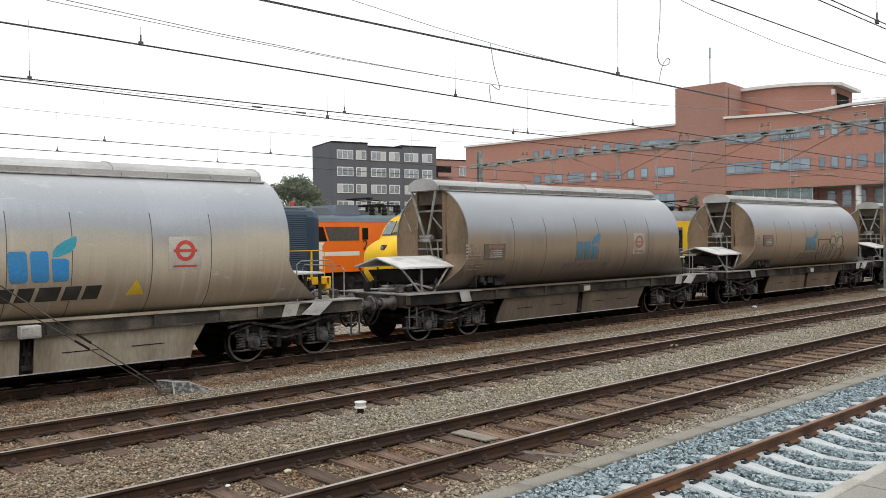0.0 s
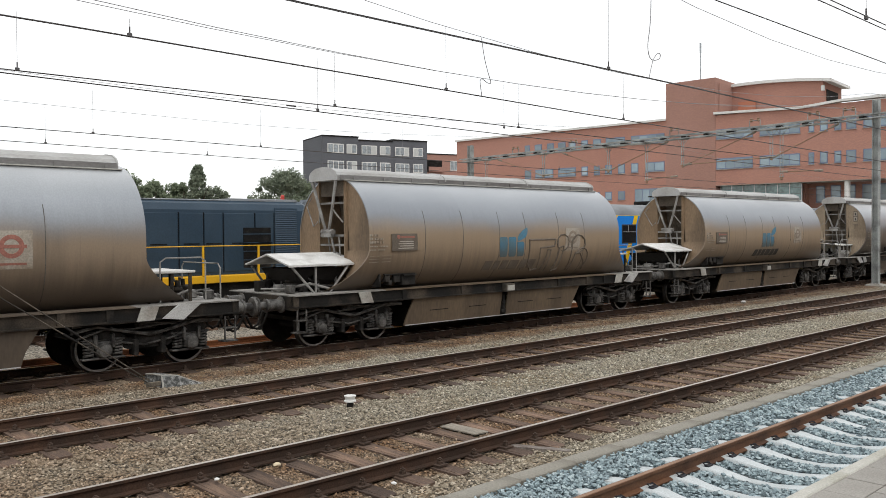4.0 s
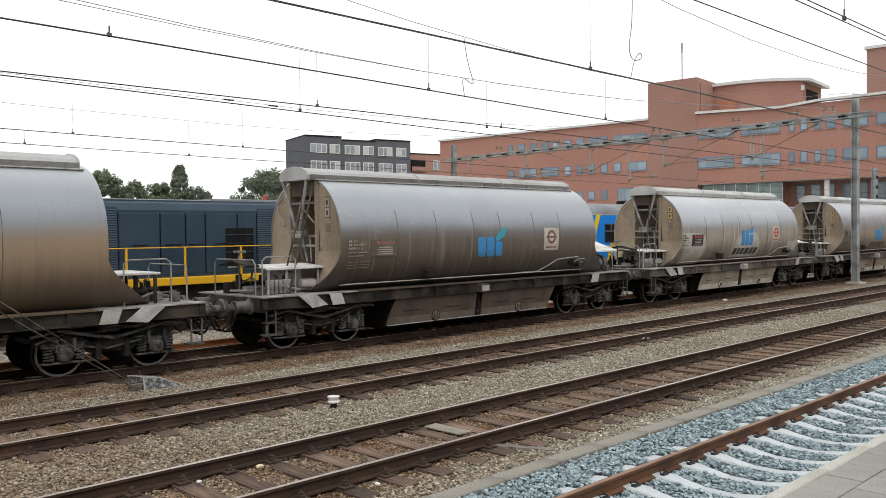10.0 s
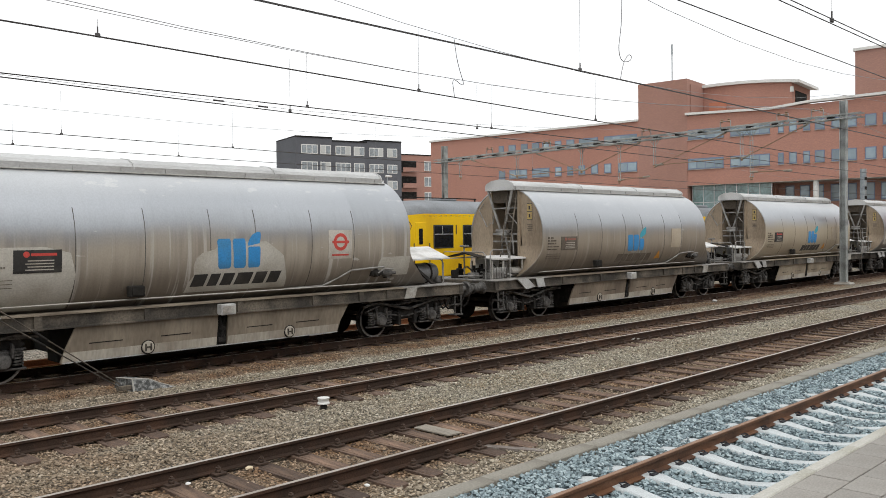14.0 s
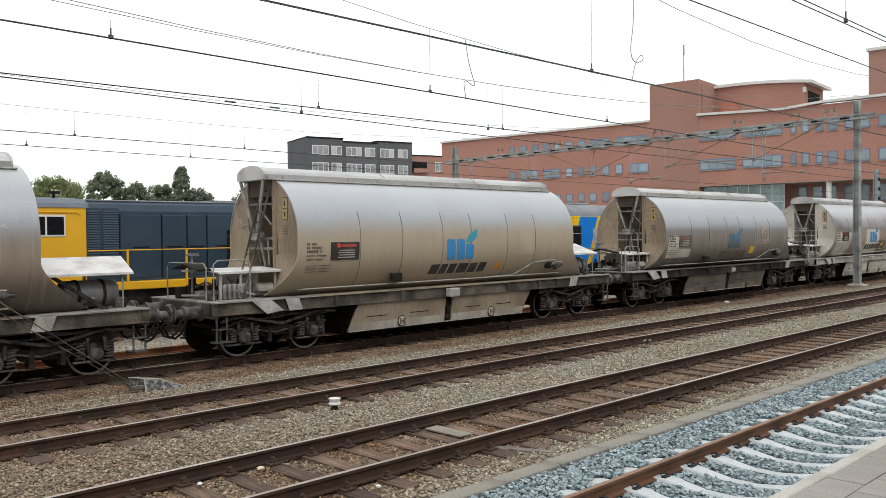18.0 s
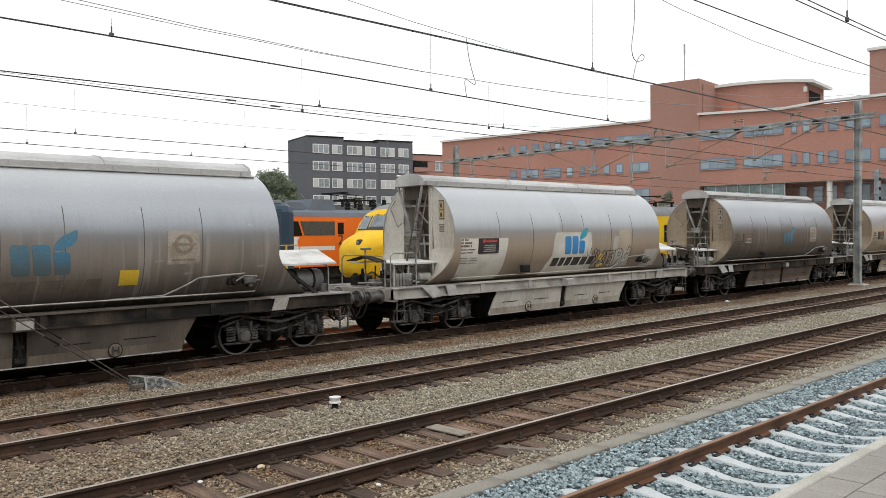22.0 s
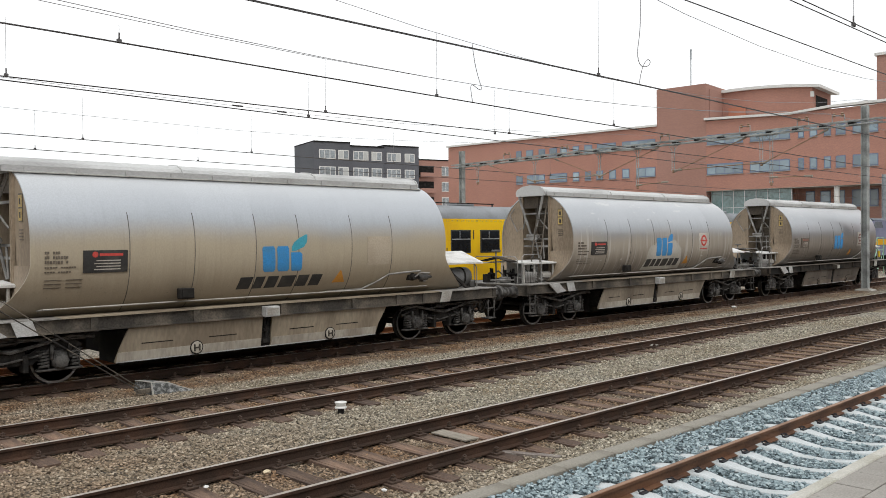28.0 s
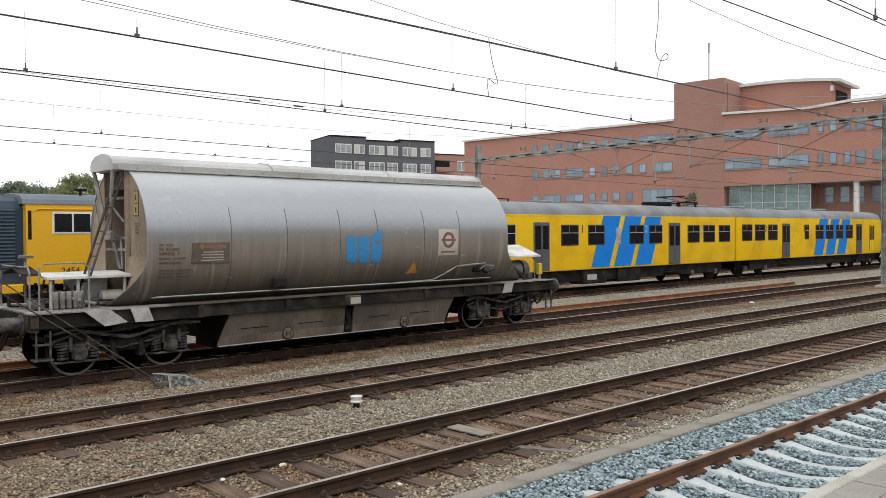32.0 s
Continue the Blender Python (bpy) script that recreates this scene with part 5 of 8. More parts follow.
        part("air_pipe", once("air_pipe%d" % e, lambda: Mesh().pipe([(e * 5.9, -0.9, 1.36), (e * 6.4, -0.8, 1.5), (e * 6.9, -0.5, 1.38), (e * 7.1, 0.2, 1.36)], 0.03, 6), STRUT), None, w)
        part("air_pipe", once("air_pipe_b%d" % e, lambda: Mesh().pipe([(e * 5.7, 0.8, 1.36), (e * 6.3, 0.6, 1.62), (e * 6.9, 0.6, 1.36)], 0.025, 6), STRUT), None, w)
        for s in ((0,) if e > 0 else (-1, 1)):
            part("end_skirt", once("end_skirt%d%d%s%s" % (e, s, tank if e > 0 else end.name, kind), lambda: end_skirt(e, s, kind), TANKS[tank] if e > 0 else end, 40), None, w)
        part("step", once("step%d" % e, lambda: Mesh().box(*sorted((e * 6.86, e * 7.2)), -1.45, -1.2, 0.42, 0.45).box(*sorted((e * 6.9, e * 6.93)), -1.43, -1.4, 0.43, 0.96).box(*sorted((e * 7.14, e * 7.17)), -1.43, -1.4, 0.43, 0.96).box(*sorted((e * 6.88, e * 7.18)), -1.45, -1.25, 0.70, 0.72), BOGIE_DUST), None, w)
        bogie = part("bogie", once("bogie", lambda: Mesh().box(-0.22, 0.22, -1.0, 1.0, 0.46, 0.72, b=0.03).turned([(0.72, 0.3), (0.9, 0.3)], 12, "z").box(-1.25, -1.15, -0.95, 0.95, 0.6, 0.7).box(1.15, 1.25, -0.95, 0.95, 0.6, 0.7), BOGIE_DARK), None, w, at=(e * PIVOT, 0, 0))
        for s in (-1, 1):
            part("side_frame", once("side_frame%d" % s, lambda: side_frame(s), BOGIE_DARK), None, bogie)
            for j, pts in enumerate(BRAKE_RODS):
                part("brake_rod", once("brake_rod%d%d" % (j, s), lambda: Mesh().pipe([(a, s * b, c) for a, b, c in pts], 0.036 if j == 0 else 0.022, 6), BOGIE_DUST), None, bogie)
            part("brake_cylinder", once("brake_cylinder%d" % s, lambda: Mesh().turned([(-0.22, 0.06), (-0.2, 0.11), (0.16, 0.11), (0.2, 0.04), (0.42, 0.035)], 12, "x", (0.0, s * 1.0, 0.90)), BOGIE_DUST, 40), None, bogie)
            part("brake_hanger", once("brake_hanger%d" % s, lambda: Mesh().box(-0.05, 0.05, *sorted((s * 0.9, s * 1.16)), 0.30, 0.62, b=0.015), BOGIE_DARK), None, bogie, at=(0.28, 0, 0))
            part("brake_hanger", once("brake_hanger%d" % s, lambda: B(0, 1, 0, 1, 0, 1), BOGIE_DARK), None, bogie, at=(-0.28, 0, 0))
            for x in (-AXLE, AXLE):
                part("axle_box", once("axle_box%d" % s, lambda: axle_box(s), BOGIE_DUST, 40), None, bogie, at=(x, 0, 0))
                for dx in (-0.28, 0.28):
                    part("coil_spring", once("coil_spring%d" % s, lambda: spring(s), BOGIE_DUST), None, bogie, at=(x + dx, 0, 0))
        for x in (-AXLE, AXLE):
            ws = part("wheelset", once("wheelset", wheelset, BOGIE_DARK, 40), None, w, at=(e * PIVOT + x, 0, WHEEL_R))
            for s in (-1, 1):
                part("tyre", once("tyre%d" % s, lambda: tyre_face(s), TYRE), None, ws)
            WHEELSETS.append(ws)
    if kind == "a":
        cov = part("end_cover", once("end_cover", gable_cover, WHITE_DUST), None, w, "white-dusted gabled cover over the end deck")
        for j, (p, q, r) in enumerate(COVER_STRUTS):
            for s in (-1, 1):
                part("cover_strut", once("cover_strut%d%d" % (j, s), lambda: Mesh().rod((p[0], s * p[1], p[2]), (q[0], s * q[1], q[2]), r, 6), STRUT), None, cov)
        part("funnel", once("funnel", funnel, RECESS), None, w)
        part("end_deck", once("end_deck", lambda: Mesh().box(5.35, 6.5, -0.95, 0.6, 1.88, 1.93, b=0.01), WHITE_DUST), None, w)
        for lx, ly in ((5.5, -0.9), (6.4, -0.9), (6.0, -0.9), (6.2, -0.4), (6.4, 0.5)):
            part("deck_leg", once("deck_leg", lambda: Mesh().rod((0, 0, 1.28), (0, 0, 1.9), 0.04), FRAME_GREY), None, w, at=(lx, ly, 0))
        part("handrail", once("handrail_a", lambda: rails_loop([(5.7, -1.0, 1.28), (5.7, -1.0, 2.12), (5.82, -1.0, 2.2), (6.6, -1.0, 2.2), (6.7, -1.0, 2.12), (6.7, -1.0, 1.28)]), STRUT), None, w)
        part("handrail", once("handrail_a2", lambda: rails_loop([(7.1, -0.9, 1.28), (7.1, -0.9, 1.95), (7.1, -0.8, 2.05), (7.1, 0.8, 2.05), (7.1, 0.9, 1.95), (7.1, 0.9, 1.28)]), STRUT), None, w)
    else:
        part("ladder", once("ladder", ladder, FRAME_DUSTY), None, w)
        part("end_deck", once("end_deck_b", lambda: gable(-6.78, -5.14, 1.90, 1.96, 0.86), WHITE_DUST), None, w)
        for lx, ly in ((-6.7, -0.8), (-6.2, -0.8), (-6.5, -0.3), (-5.3, -0.8)):
            part("deck_leg", once("deck_leg_b", lambda: Mesh().rod((0, 0, 1.28), (0, 0, 1.88), 0.033), FRAME_PALE), None, w, at=(lx, ly, 0))
        part("step_cover", once("step_cover", lambda: gable(-7.16, -6.82, 1.97, 2.09, 0.62), FRAME_GREY), None, w, "dark sheet cover over the brake stand")
        for k in range(5):
            part("louvre_box", once("louvre_box", lambda: B(-0.045, 0.045, -0.86, -0.60, 1.29, 1.62, b=0.02), STRUT), None, w, at=(-6.62 + 0.12 * k, 0, 0))
        part("cabinet", once("cabinet", lambda: Mesh().box(-6.05, -5.45, -0.35, 0.5, 1.29, 1.93, b=0.03), WHITE_DUST), None, w)
        part("air_cylinder", once("air_cylinder", lambda: Mesh().turned([(-5.75, 0.06), (-5.72, 0.15), (-5.3, 0.15), (-5.27, 0.06)], 14, "x", (0, -0.62, 1.46)), FRAME_PALE, 40), None, w)
        part("handrail", once("handrail_b", lambda: rails_loop([(-6.95, -0.95, 1.28), (-6.95, -0.95, 2.08), (-6.85, -0.95, 2.16), (-6.15, -0.95, 2.16), (-6.05, -0.95, 2.08), (-6.05, -0.95, 1.28)]), STRUT), None, w)
        part("handrail", once("handrail_b2", lambda: rails_loop([(-7.1, -0.9, 1.28), (-7.1, -0.9, 2.0), (-7.1, -0.8, 2.1), (-7.1, 0.8, 2.1), (-7.1, 0.9, 2.0), (-7.1, 0.9, 1.28)]), STRUT), None, w)
        part("brake_wheel_post", once("brake_wheel_post", lambda: Mesh().rod((-6.85, 0.2, 1.28), (-6.85, 0.2, 2.3), 0.025).box(-6.95, -6.72, 0.1, 0.3, 2.24, 2.30, b=0.01), STRUT), None, w)
        part("end_cover", once("end_cover_b", lambda: gable(5.24, 7.1, 2.0, 2.30, 1.05, 0.2), WHITE_DUST), None, w, "white-dusted sheet cover over the end deck")
        for lx in (5.9, 6.9):
            part("cover_post", once("cover_post", lambda: Mesh().rod((0, 0.98, 1.28), (0, 0.98, 2.0), 0.026, 6), STRUT), None, w, at=(lx, 0, 0))
        part("air_tank", once("air_tank", lambda: Mesh().turned([(5.80, 0.10), (5.86, 0.25), (5.92, 0.27), (6.85, 0.27), (6.91, 0.25), (6.97, 0.10)], 24, "x", (0, -0.55, 1.58)), CYL_GREY, 40), None, w)
        for x in (6.12, 6.62):
            part("tank_strap", once("tank_strap", lambda: Mesh().turned([(-0.03, 0.276), (-0.03, 0.284), (0.03, 0.284), (0.03, 0.276)], 24, "x", (0, -0.55, 1.58)), RECESS), None, w, at=(x, 0, 0))
        for j, (bx, by, bz) in enumerate(((6.95, -0.7, 0.2), (6.6, 0.3, 0.3), (7.0, 0.65, 0.24))):
            part("valve_box", once("valve_box%d" % j, lambda: B(bx - 0.12, bx + 0.12, by - 0.1, by + 0.1, 1.286, 1.286 + bz, b=0.02), FRAME_GREY), None, w)
        part("tank_brace", once("tank_brace", lambda: Mesh().prism([(5.42, 2.02), (5.53, 2.02), (6.62, 1.29), (6.48, 1.29)], -0.99, -0.92, "y"), BOGIE_DARK), None, w)
        part("handrail", once("handrail_b3", lambda: rails_loop([(6.9, -1.0, 1.28), (6.9, -1.0, 1.85), (6.9, -0.9, 1.95), (6.9, 0.8, 1.95), (6.9, 0.9, 1.85), (6.9, 0.9, 1.28)]), STRUT), None, w)
        for x in (-1.85, 1.55):
            cap = part("inspection_cap", once("inspection_cap%s" % (tank in GRIMED), lambda: Mesh().turned([(-1.335, 0.115), (-1.325, 0.125), (-1.24, 0.125)], 18, "y", (0, 0, 0.47)), STRIPS[tank in GRIMED], 40), None, w, at=(x, 0, 0))
            part("cap_rim", once("cap_rim", lambda: Mesh().turned([(-1.322, 0.145), (-1.24, 0.145)], 18, "y", (0, 0, 0.47)), RECESS), None, cap)
            part("cap_handle", once("cap_handle", lambda: B(-0.07, -0.04, -1.352, -1.33, 0.40, 0.54).box(0.04, 0.07, -1.352, -1.33, 0.40, 0.54).box(-0.05, 0.05, -1.352, -1.33, 0.455, 0.485), FRAME_DUSTY), None, cap)
    if kind == "b":
        part("side_pipe", once("side_pipe", lambda: Mesh().pipe([on_tank(x, z, 0.06) for x, z in ((1.5, 1.44), (2.6, 1.46), (2.95, 1.62), (3.28, 1.80), (3.8, 1.83), (4.34, 1.85))], 0.022, 6), STRUT, 40), None, w)
        gear = part("valve", once("side_valve", lambda: Mesh().turned([(-1.46, 0.07), (-1.40, 0.10), (-1.3, 0.10), (-1.28, 0.05), (-1.1, 0.05)], 10, "y", (4.12, 0, 1.70)).box(3.98, 4.28, -1.40, -1.22, 1.62, 1.76, b=0.02), RECESS, 40), None, w)
        part("valve_lever", once("valve_lever", lambda: Mesh().pipe([(4.12, -1.47, 1.70), (4.3, -1.49, 1.80), (4.62, -1.48, 1.78)], 0.018, 5), STRUT), None, gear)
        part("valve", once("side_valve2", lambda: Mesh().turned([(4.34, 0.06), (4.42, 0.09), (4.62, 0.09), (4.66, 0.04), (4.78, 0.04)], 10, "x", (0, -1.36, 1.68)).box(4.48, 4.56, -1.40, -1.2, 1.56, 1.74), BOGIE_DUST, 40), None, w)
    return w


WHEELSETS = []


def emblem(w, ink, leaf, tall):
    """Three upright strokes and a leaf, plain painted shapes; on some wagons the leaf stands straight."""
    top = 2.62 if tall else 2.54
    for a, b in ((-0.50, -0.19), (-0.13, 0.17)):
        part("emblem_stroke", skin([(a + 0.06, b - 0.02, 1.98), (a + 0.02, b + 0.02, 2.03), (a - 0.02, b - 0.01, top - 0.05), (a + 0.01, b - 0.04, top)]), ink, w)
    if tall:
        part("emblem_stroke", skin([(0.27, 0.51, 1.98), (0.25, 0.55, 2.03), (0.23, 0.54, 2.40), (0.24, 0.52, 2.44)]), ink, w)
        part("emblem_leaf", skin([(0.23, 0.26, 2.46), (0.22, 0.52, 2.51), (0.26, 0.54, 2.60), (0.34, 0.55, 2.70), (0.46, 0.54, 2.76)]), leaf, w)
    else:
        part("emblem_stroke", skin([(0.27, 0.50, 1.98), (0.25, 0.53, 2.03), (0.22, 0.52, 2.36), (0.22, 0.46, 2.40)]), ink, w)
        part("emblem_leaf", skin([(0.24, 0.34, 2.43), (0.24, 0.56, 2.52), (0.30, 0.64, 2.62), (0.44, 0.66, 2.72), (0.62, 0.66, 2.80)]), leaf, w)


def word_bars(w, ink):
    """The maker's word as six plain slanted blocks."""
    x = -1.06
    for wd in (0.33, 0.25, 0.29, 0.40, 0.31, 0.31):
        part("lettering_block", skin([(x, x + wd - 0.02, 1.62), (x + 0.06, x + wd + 0.04, 1.88)]), ink, w)
        x += wd + 0.055


def sign(w, face, mark):
    sq = part("sign_board", skin([(2.42, 3.12, 2.10), (2.42, 3.12, 2.78)], 0.004), face, w)
    part("sign_ring", disc_skin(2.77, 2.50, 0.21, 0.13, 0.007), mark, sq)
    part("sign_bar", skin([(2.52, 3.02, 2.47), (2.52, 3.02, 2.53)], 0.009), mark, sq)
    part("sign_line", skin([(2.52, 3.02, 2.17), (2.52, 3.02, 2.21)], 0.007), mark, sq)


def data_panel(w, face, mark, ink, dx, dz):
    before = set(w.children)
    p = part("data_panel", skin([(-4.2, -3.36, 2.02), (-4.2, -3.36, 2.44)], 0.005), face, w)
    part("panel_mark", disc_skin(-3.98, 2.36, 0.055, 0, 0.009), mark, p)
    part("panel_line", skin([(-3.90, -3.45, 2.33), (-3.90, -3.45, 2.38)], 0.008), mark, p)
    for i in range(4):
        part("panel_line", skin([(-4.0 + 0.04 * (i % 2), -3.5, 2.07 + 0.055 * i), (-4.0 + 0.04 * (i % 2), -3.5, 2.09 + 0.055 * i)], 0.008, 2), SIGN_WHITE, p)
    for i, cells in enumerate(((2, 3), (2, 6), (7, 1), (5, 6), (4, 5))):
        x, h = -4.88, 0.05 if i < 3 else 0.025
        for count in cells:
            for k in range(count):
                part("number_bar", skin([(x, x + 0.030, 2.38 - 0.085 * i), (x, x + 0.030, 2.38 - 0.085 * i + h)], 0.003, 1), ink, w)
                x += 0.047
            x += 0.05
    for i in range(3):
        for x in (-4.88, -4.5):
            part("number_bar", skin([(x, x + 0.30, 1.90 - 0.07 * i), (x, x + 0.30, 1.912 - 0.07 * i)], 0.003, 1), ink, w)
    for ob in set(w.children) - before:
        ob.matrix_basis = Matrix.Translation((0, 0, TANK_Z)) @ pose(dx, 0, 0, -dz * 38, 0, 0) @ Matrix.Translation((0, 0, -TANK_Z))


def end_marks(w, face):
    fr = part("hazard_label", B(TANK_X0 + 0.004, TANK_X0 + 0.02, -1.07, -0.87, 3.06, 3.58), INK_FADED, w)
    for z in (3.08, 3.33):
        f = part("label_field", B(TANK_X0 - 0.004, TANK_X0 + 0.004, -1.055, -0.885, z, z + 0.22), face, fr)
        part("label_mark", B(TANK_X0 - 0.008, TANK_X0 - 0.003, -1.0, -0.94, z + 0.05, z + 0.16), INK, f)
    for i in range(4):
        part("end_text", B(TANK_X0 + 0.006, TANK_X0 + 0.02, -1.07, -0.87 - 0.02 * (i % 2), 2.90 - 0.06 * i, 2.92 - 0.06 * i), INK_FADED, w)


def warning(w, face):
    part("warning_triangle", skin([(1.62, 1.98, 1.66), (1.79, 1.81, 1.95)]), face, w)


def tag_loops(w, strokes, ink, r):
    for s in strokes:
        part("sprayed_line", skin_line(s, r), ink, w)


def loop(cx, cz, rx, rz, a0=0, a1=360, n=9):
    return [(cx + rx * math.cos(radians(a0 + (a1 - a0) * i / n)), cz + rz * math.sin(radians(a0 + (a1 - a0) * i / n))) for i in range(n + 1)]


SPECS = [  # kind, tank, pale ends, emblem, word, sign, panel, label
    ("a", "beige", False, "bright", "ink", "red", "red", "silver and beige hopper wagon, emblem and red sign on its flank"),
    ("a", "dark_brown", False, "dull", "faded", "red_faded", "faded", "brown-grimed hopper wagon with a gabled white end cover"),
    ("a", "brown", False, "dull", "faded", "faded", "faded", "brown hopper wagon sprayed with large outlined graffiti"),
    ("a", "brown", False, "dull", "ink", "faded", "faded", "grimy brown hopper wagon with teal emblem, gabled end cover"),
    ("b", "dark", False, "bright", "", "white", "faded", "dark grey hopper wagon with a bright blue emblem"),
    ("b", "mixed", False, "bright", "ink", "red", "red", "streaked pale hopper wagon with red sign and end ladder"),
    ("b", "tan", False, "bright", "faded", "patch", "faded", "grey-brown hopper wagon with a blank pale patch"),
    ("b", "clean_beige", False, "bright", "ink", "patch", "red", "clean beige hopper wagon with blue emblem and dark lettering blocks"),
    ("b", "grey", False, "dull", "faded", "faded", "white", "grey-brown hopper wagon with yellow sticker and pale number panel"),
    ("b", "pale", True, "bright", "ink", "patch", "red", "pale grey hopper wagon with small sprayed graffiti"),
    ("b", "dark", False, "dull", "", "faded", "faded", "dark-grimed hopper wagon with a worn blue emblem"),
    ("b", "clean_beige", False, "bright", "ink", "patch", "red", "beige hopper wagon with blue emblem and orange triangle"),
    ("b", "mixed", False, "bright", "ink", "red", "red", "rain-streaked grey hopper wagon with red sign"),
    ("b", "grey", False, "bright", "", "white", "faded", "last silver-topped brown hopper wagon of the train"),
]
SHIFTED = {1: (-0.34, 0.08), 2: (-0.25, 0.22), 3: (-0.14, 0.16), 5: (-0.2, 0.03), 9: (0.0, 0.08)}  # panels sit a little differently on each wagon: along, up
WAGONS = []
for i, (kind, tank, pale, emb, word, sgn, pan, lead) in enumerate(SPECS):
    w = wagon(kind, tank, pale, lead)
    WAGONS.append(w)
    built = set(w.children)
    if i == 9:
        part("cleaned_patch", skin([(-1.25, 1.35, 1.36), (-1.18, 1.15, 1.70), (-1.0, 1.02, 1.95), (-0.98, 0.98, 2.3), (-0.92, 0.95, 2.58), (-0.85, 0.90, 2.66)], 0.002, 2), PALER_PATCH, w)
    if i in (5, 12):
        part("cleaned_patch", skin([(-1.15, 1.35, 1.50), (-1.12, 1.32, 1.70), (-1.02, 1.26, 1.86), (-1.05, 1.20, 2.06), (-1.0, 1.16, 2.22), (-0.86, 1.02, 2.33), (-0.56, 0.92, 2.40), (-0.52, 0.78, 2.50), (-0.30, 0.70, 2.55)], 0.002, 2), PALE_PATCH, w)
    if i in (5, 9):
        part("cleaned_patch", skin([(-5.0, -3.2 if i == 9 else -3.5, 1.34), (-5.02, -3.17 if i == 9 else -3.45, 2.0), (-5.04, -3.10 if i == 9 else -3.55, 2.40), (-5.04, -3.10 if i == 9 else -4.0, 2.52)], 0.002), PALER_PATCH if i == 9 else PALE_PATCH, w)
    if i == 9:
        part("cleaned_patch", skin([(2.2, 3.35, 1.50), (2.24, 3.2, 1.9), (2.2, 3.24, 2.3), (2.3, 3.1, 2.52)], 0.002), PALE_PATCH, w)
        part("cleaned_patch", skin([(4.2, 5.1, 1.46), (4.16, 5.08, 1.8), (4.2, 5.08, 2.05)], 0.002), PALE_PATCH, w)
    if i == 5:
        part("cleaned_patch", skin([(4.05, 5.1, 1.62), (4.02, 5.08, 1.95), (4.1, 5.08, 2.10)], 0.002), PALE_PATCH, w)
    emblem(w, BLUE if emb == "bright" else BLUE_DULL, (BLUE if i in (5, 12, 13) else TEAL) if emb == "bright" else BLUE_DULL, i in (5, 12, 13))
    if word:
        word_bars(w, INK if word == "ink" else INK_FADED)
    if sgn == "patch":
        part("blank_patch", skin([(2.42, 3.12, 2.05), (2.42, 3.12, 2.74)], 0.004), BLANK, w)
    else:
        sign(w, SIGN_WHITE if sgn in ("red", "white") else SIGN_GRIMY, RED if sgn == "red" else RED_FADED if sgn == "red_faded" else DULL_RED if sgn == "white" else SIGN_GHOST)
    if kind == "b":
        # the later wagons carry their marks a little further back
        for ob in set(w.children) - built:
            ob.matrix_basis = Matrix.Translation((0.24 if i == 9 and ob.name[:7] != "cleaned" else 0.15, 0, 0))
    if i == 8:
        part("number_panel", skin([(-4.95, -3.3, 1.70), (-4.95, -3.3, 2.0), (-4.95, -3.34, 2.02), (-4.95, -4.22, 2.04), (-4.95, -4.22, 2.46)], 0.004, 6), SIGN_WHITE, w)
        part("sticker", skin([(1.62, 2.0, 1.72), (1.62, 2.0, 2.02)], 0.004), YELLOW, w)
    data_panel(w, INK if pan == "red" else INK_FADED, RED if pan == "red" else RED_FADED, SIGN_GRIMY if i in (1, 2, 3, 4) else INK_FADED, *SHIFTED.get(i, (-0.1 if kind == "a" else 0.0, 0.08)))
    if i in (0, 6, 7, 11, 12, 13):
        warning(w, ORANGE_MARK if i != 0 else YELLOW)
    if kind == "b":
        end_marks(w, SIGN_GRIMY if tank in SOOTY else HAZARD)
    if i == 13:
        lamp_box = part("tail_lamp", B(7.04, 7.20, -1.06, -0.92, 1.42, 1.75, b=0.02), YELLOW, w, "yellow tail lamp box on the last deck")
        part("lamp_bracket", B(7.09, 7.15, -1.02, -0.96, 1.286, 1.42), STRUT, lamp_box)
    if i == 2:
        S = INK_FADED
        tag_loops(w, [[(0.75, 2.45), (0.8, 1.75), (1.05, 1.55), (1.3, 1.6), (1.25, 2.2), (1.9, 2.25), (1.95, 2.45), (0.75, 2.45)],
                      [(1.5, 1.55), (1.6, 2.15), (1.75, 2.15), (1.7, 1.5)], loop(2.3, 2.35, 0.28, 0.25, -100, 220), [(2.05, 1.5), (2.15, 2.2), (2.35, 2.25), (2.25, 1.55), (2.05, 1.5)],
                      loop(3.05, 2.3, 0.35, 0.28, -110, 200), [(2.75, 1.5), (2.75, 2.4), (2.95, 2.55)], [(2.85, 1.5), (2.95, 2.0), (3.2, 2.0), (3.5, 1.7), (3.55, 1.5)], loop(3.3, 1.85, 0.3, 0.33, -60, 150)], S, 0.026)
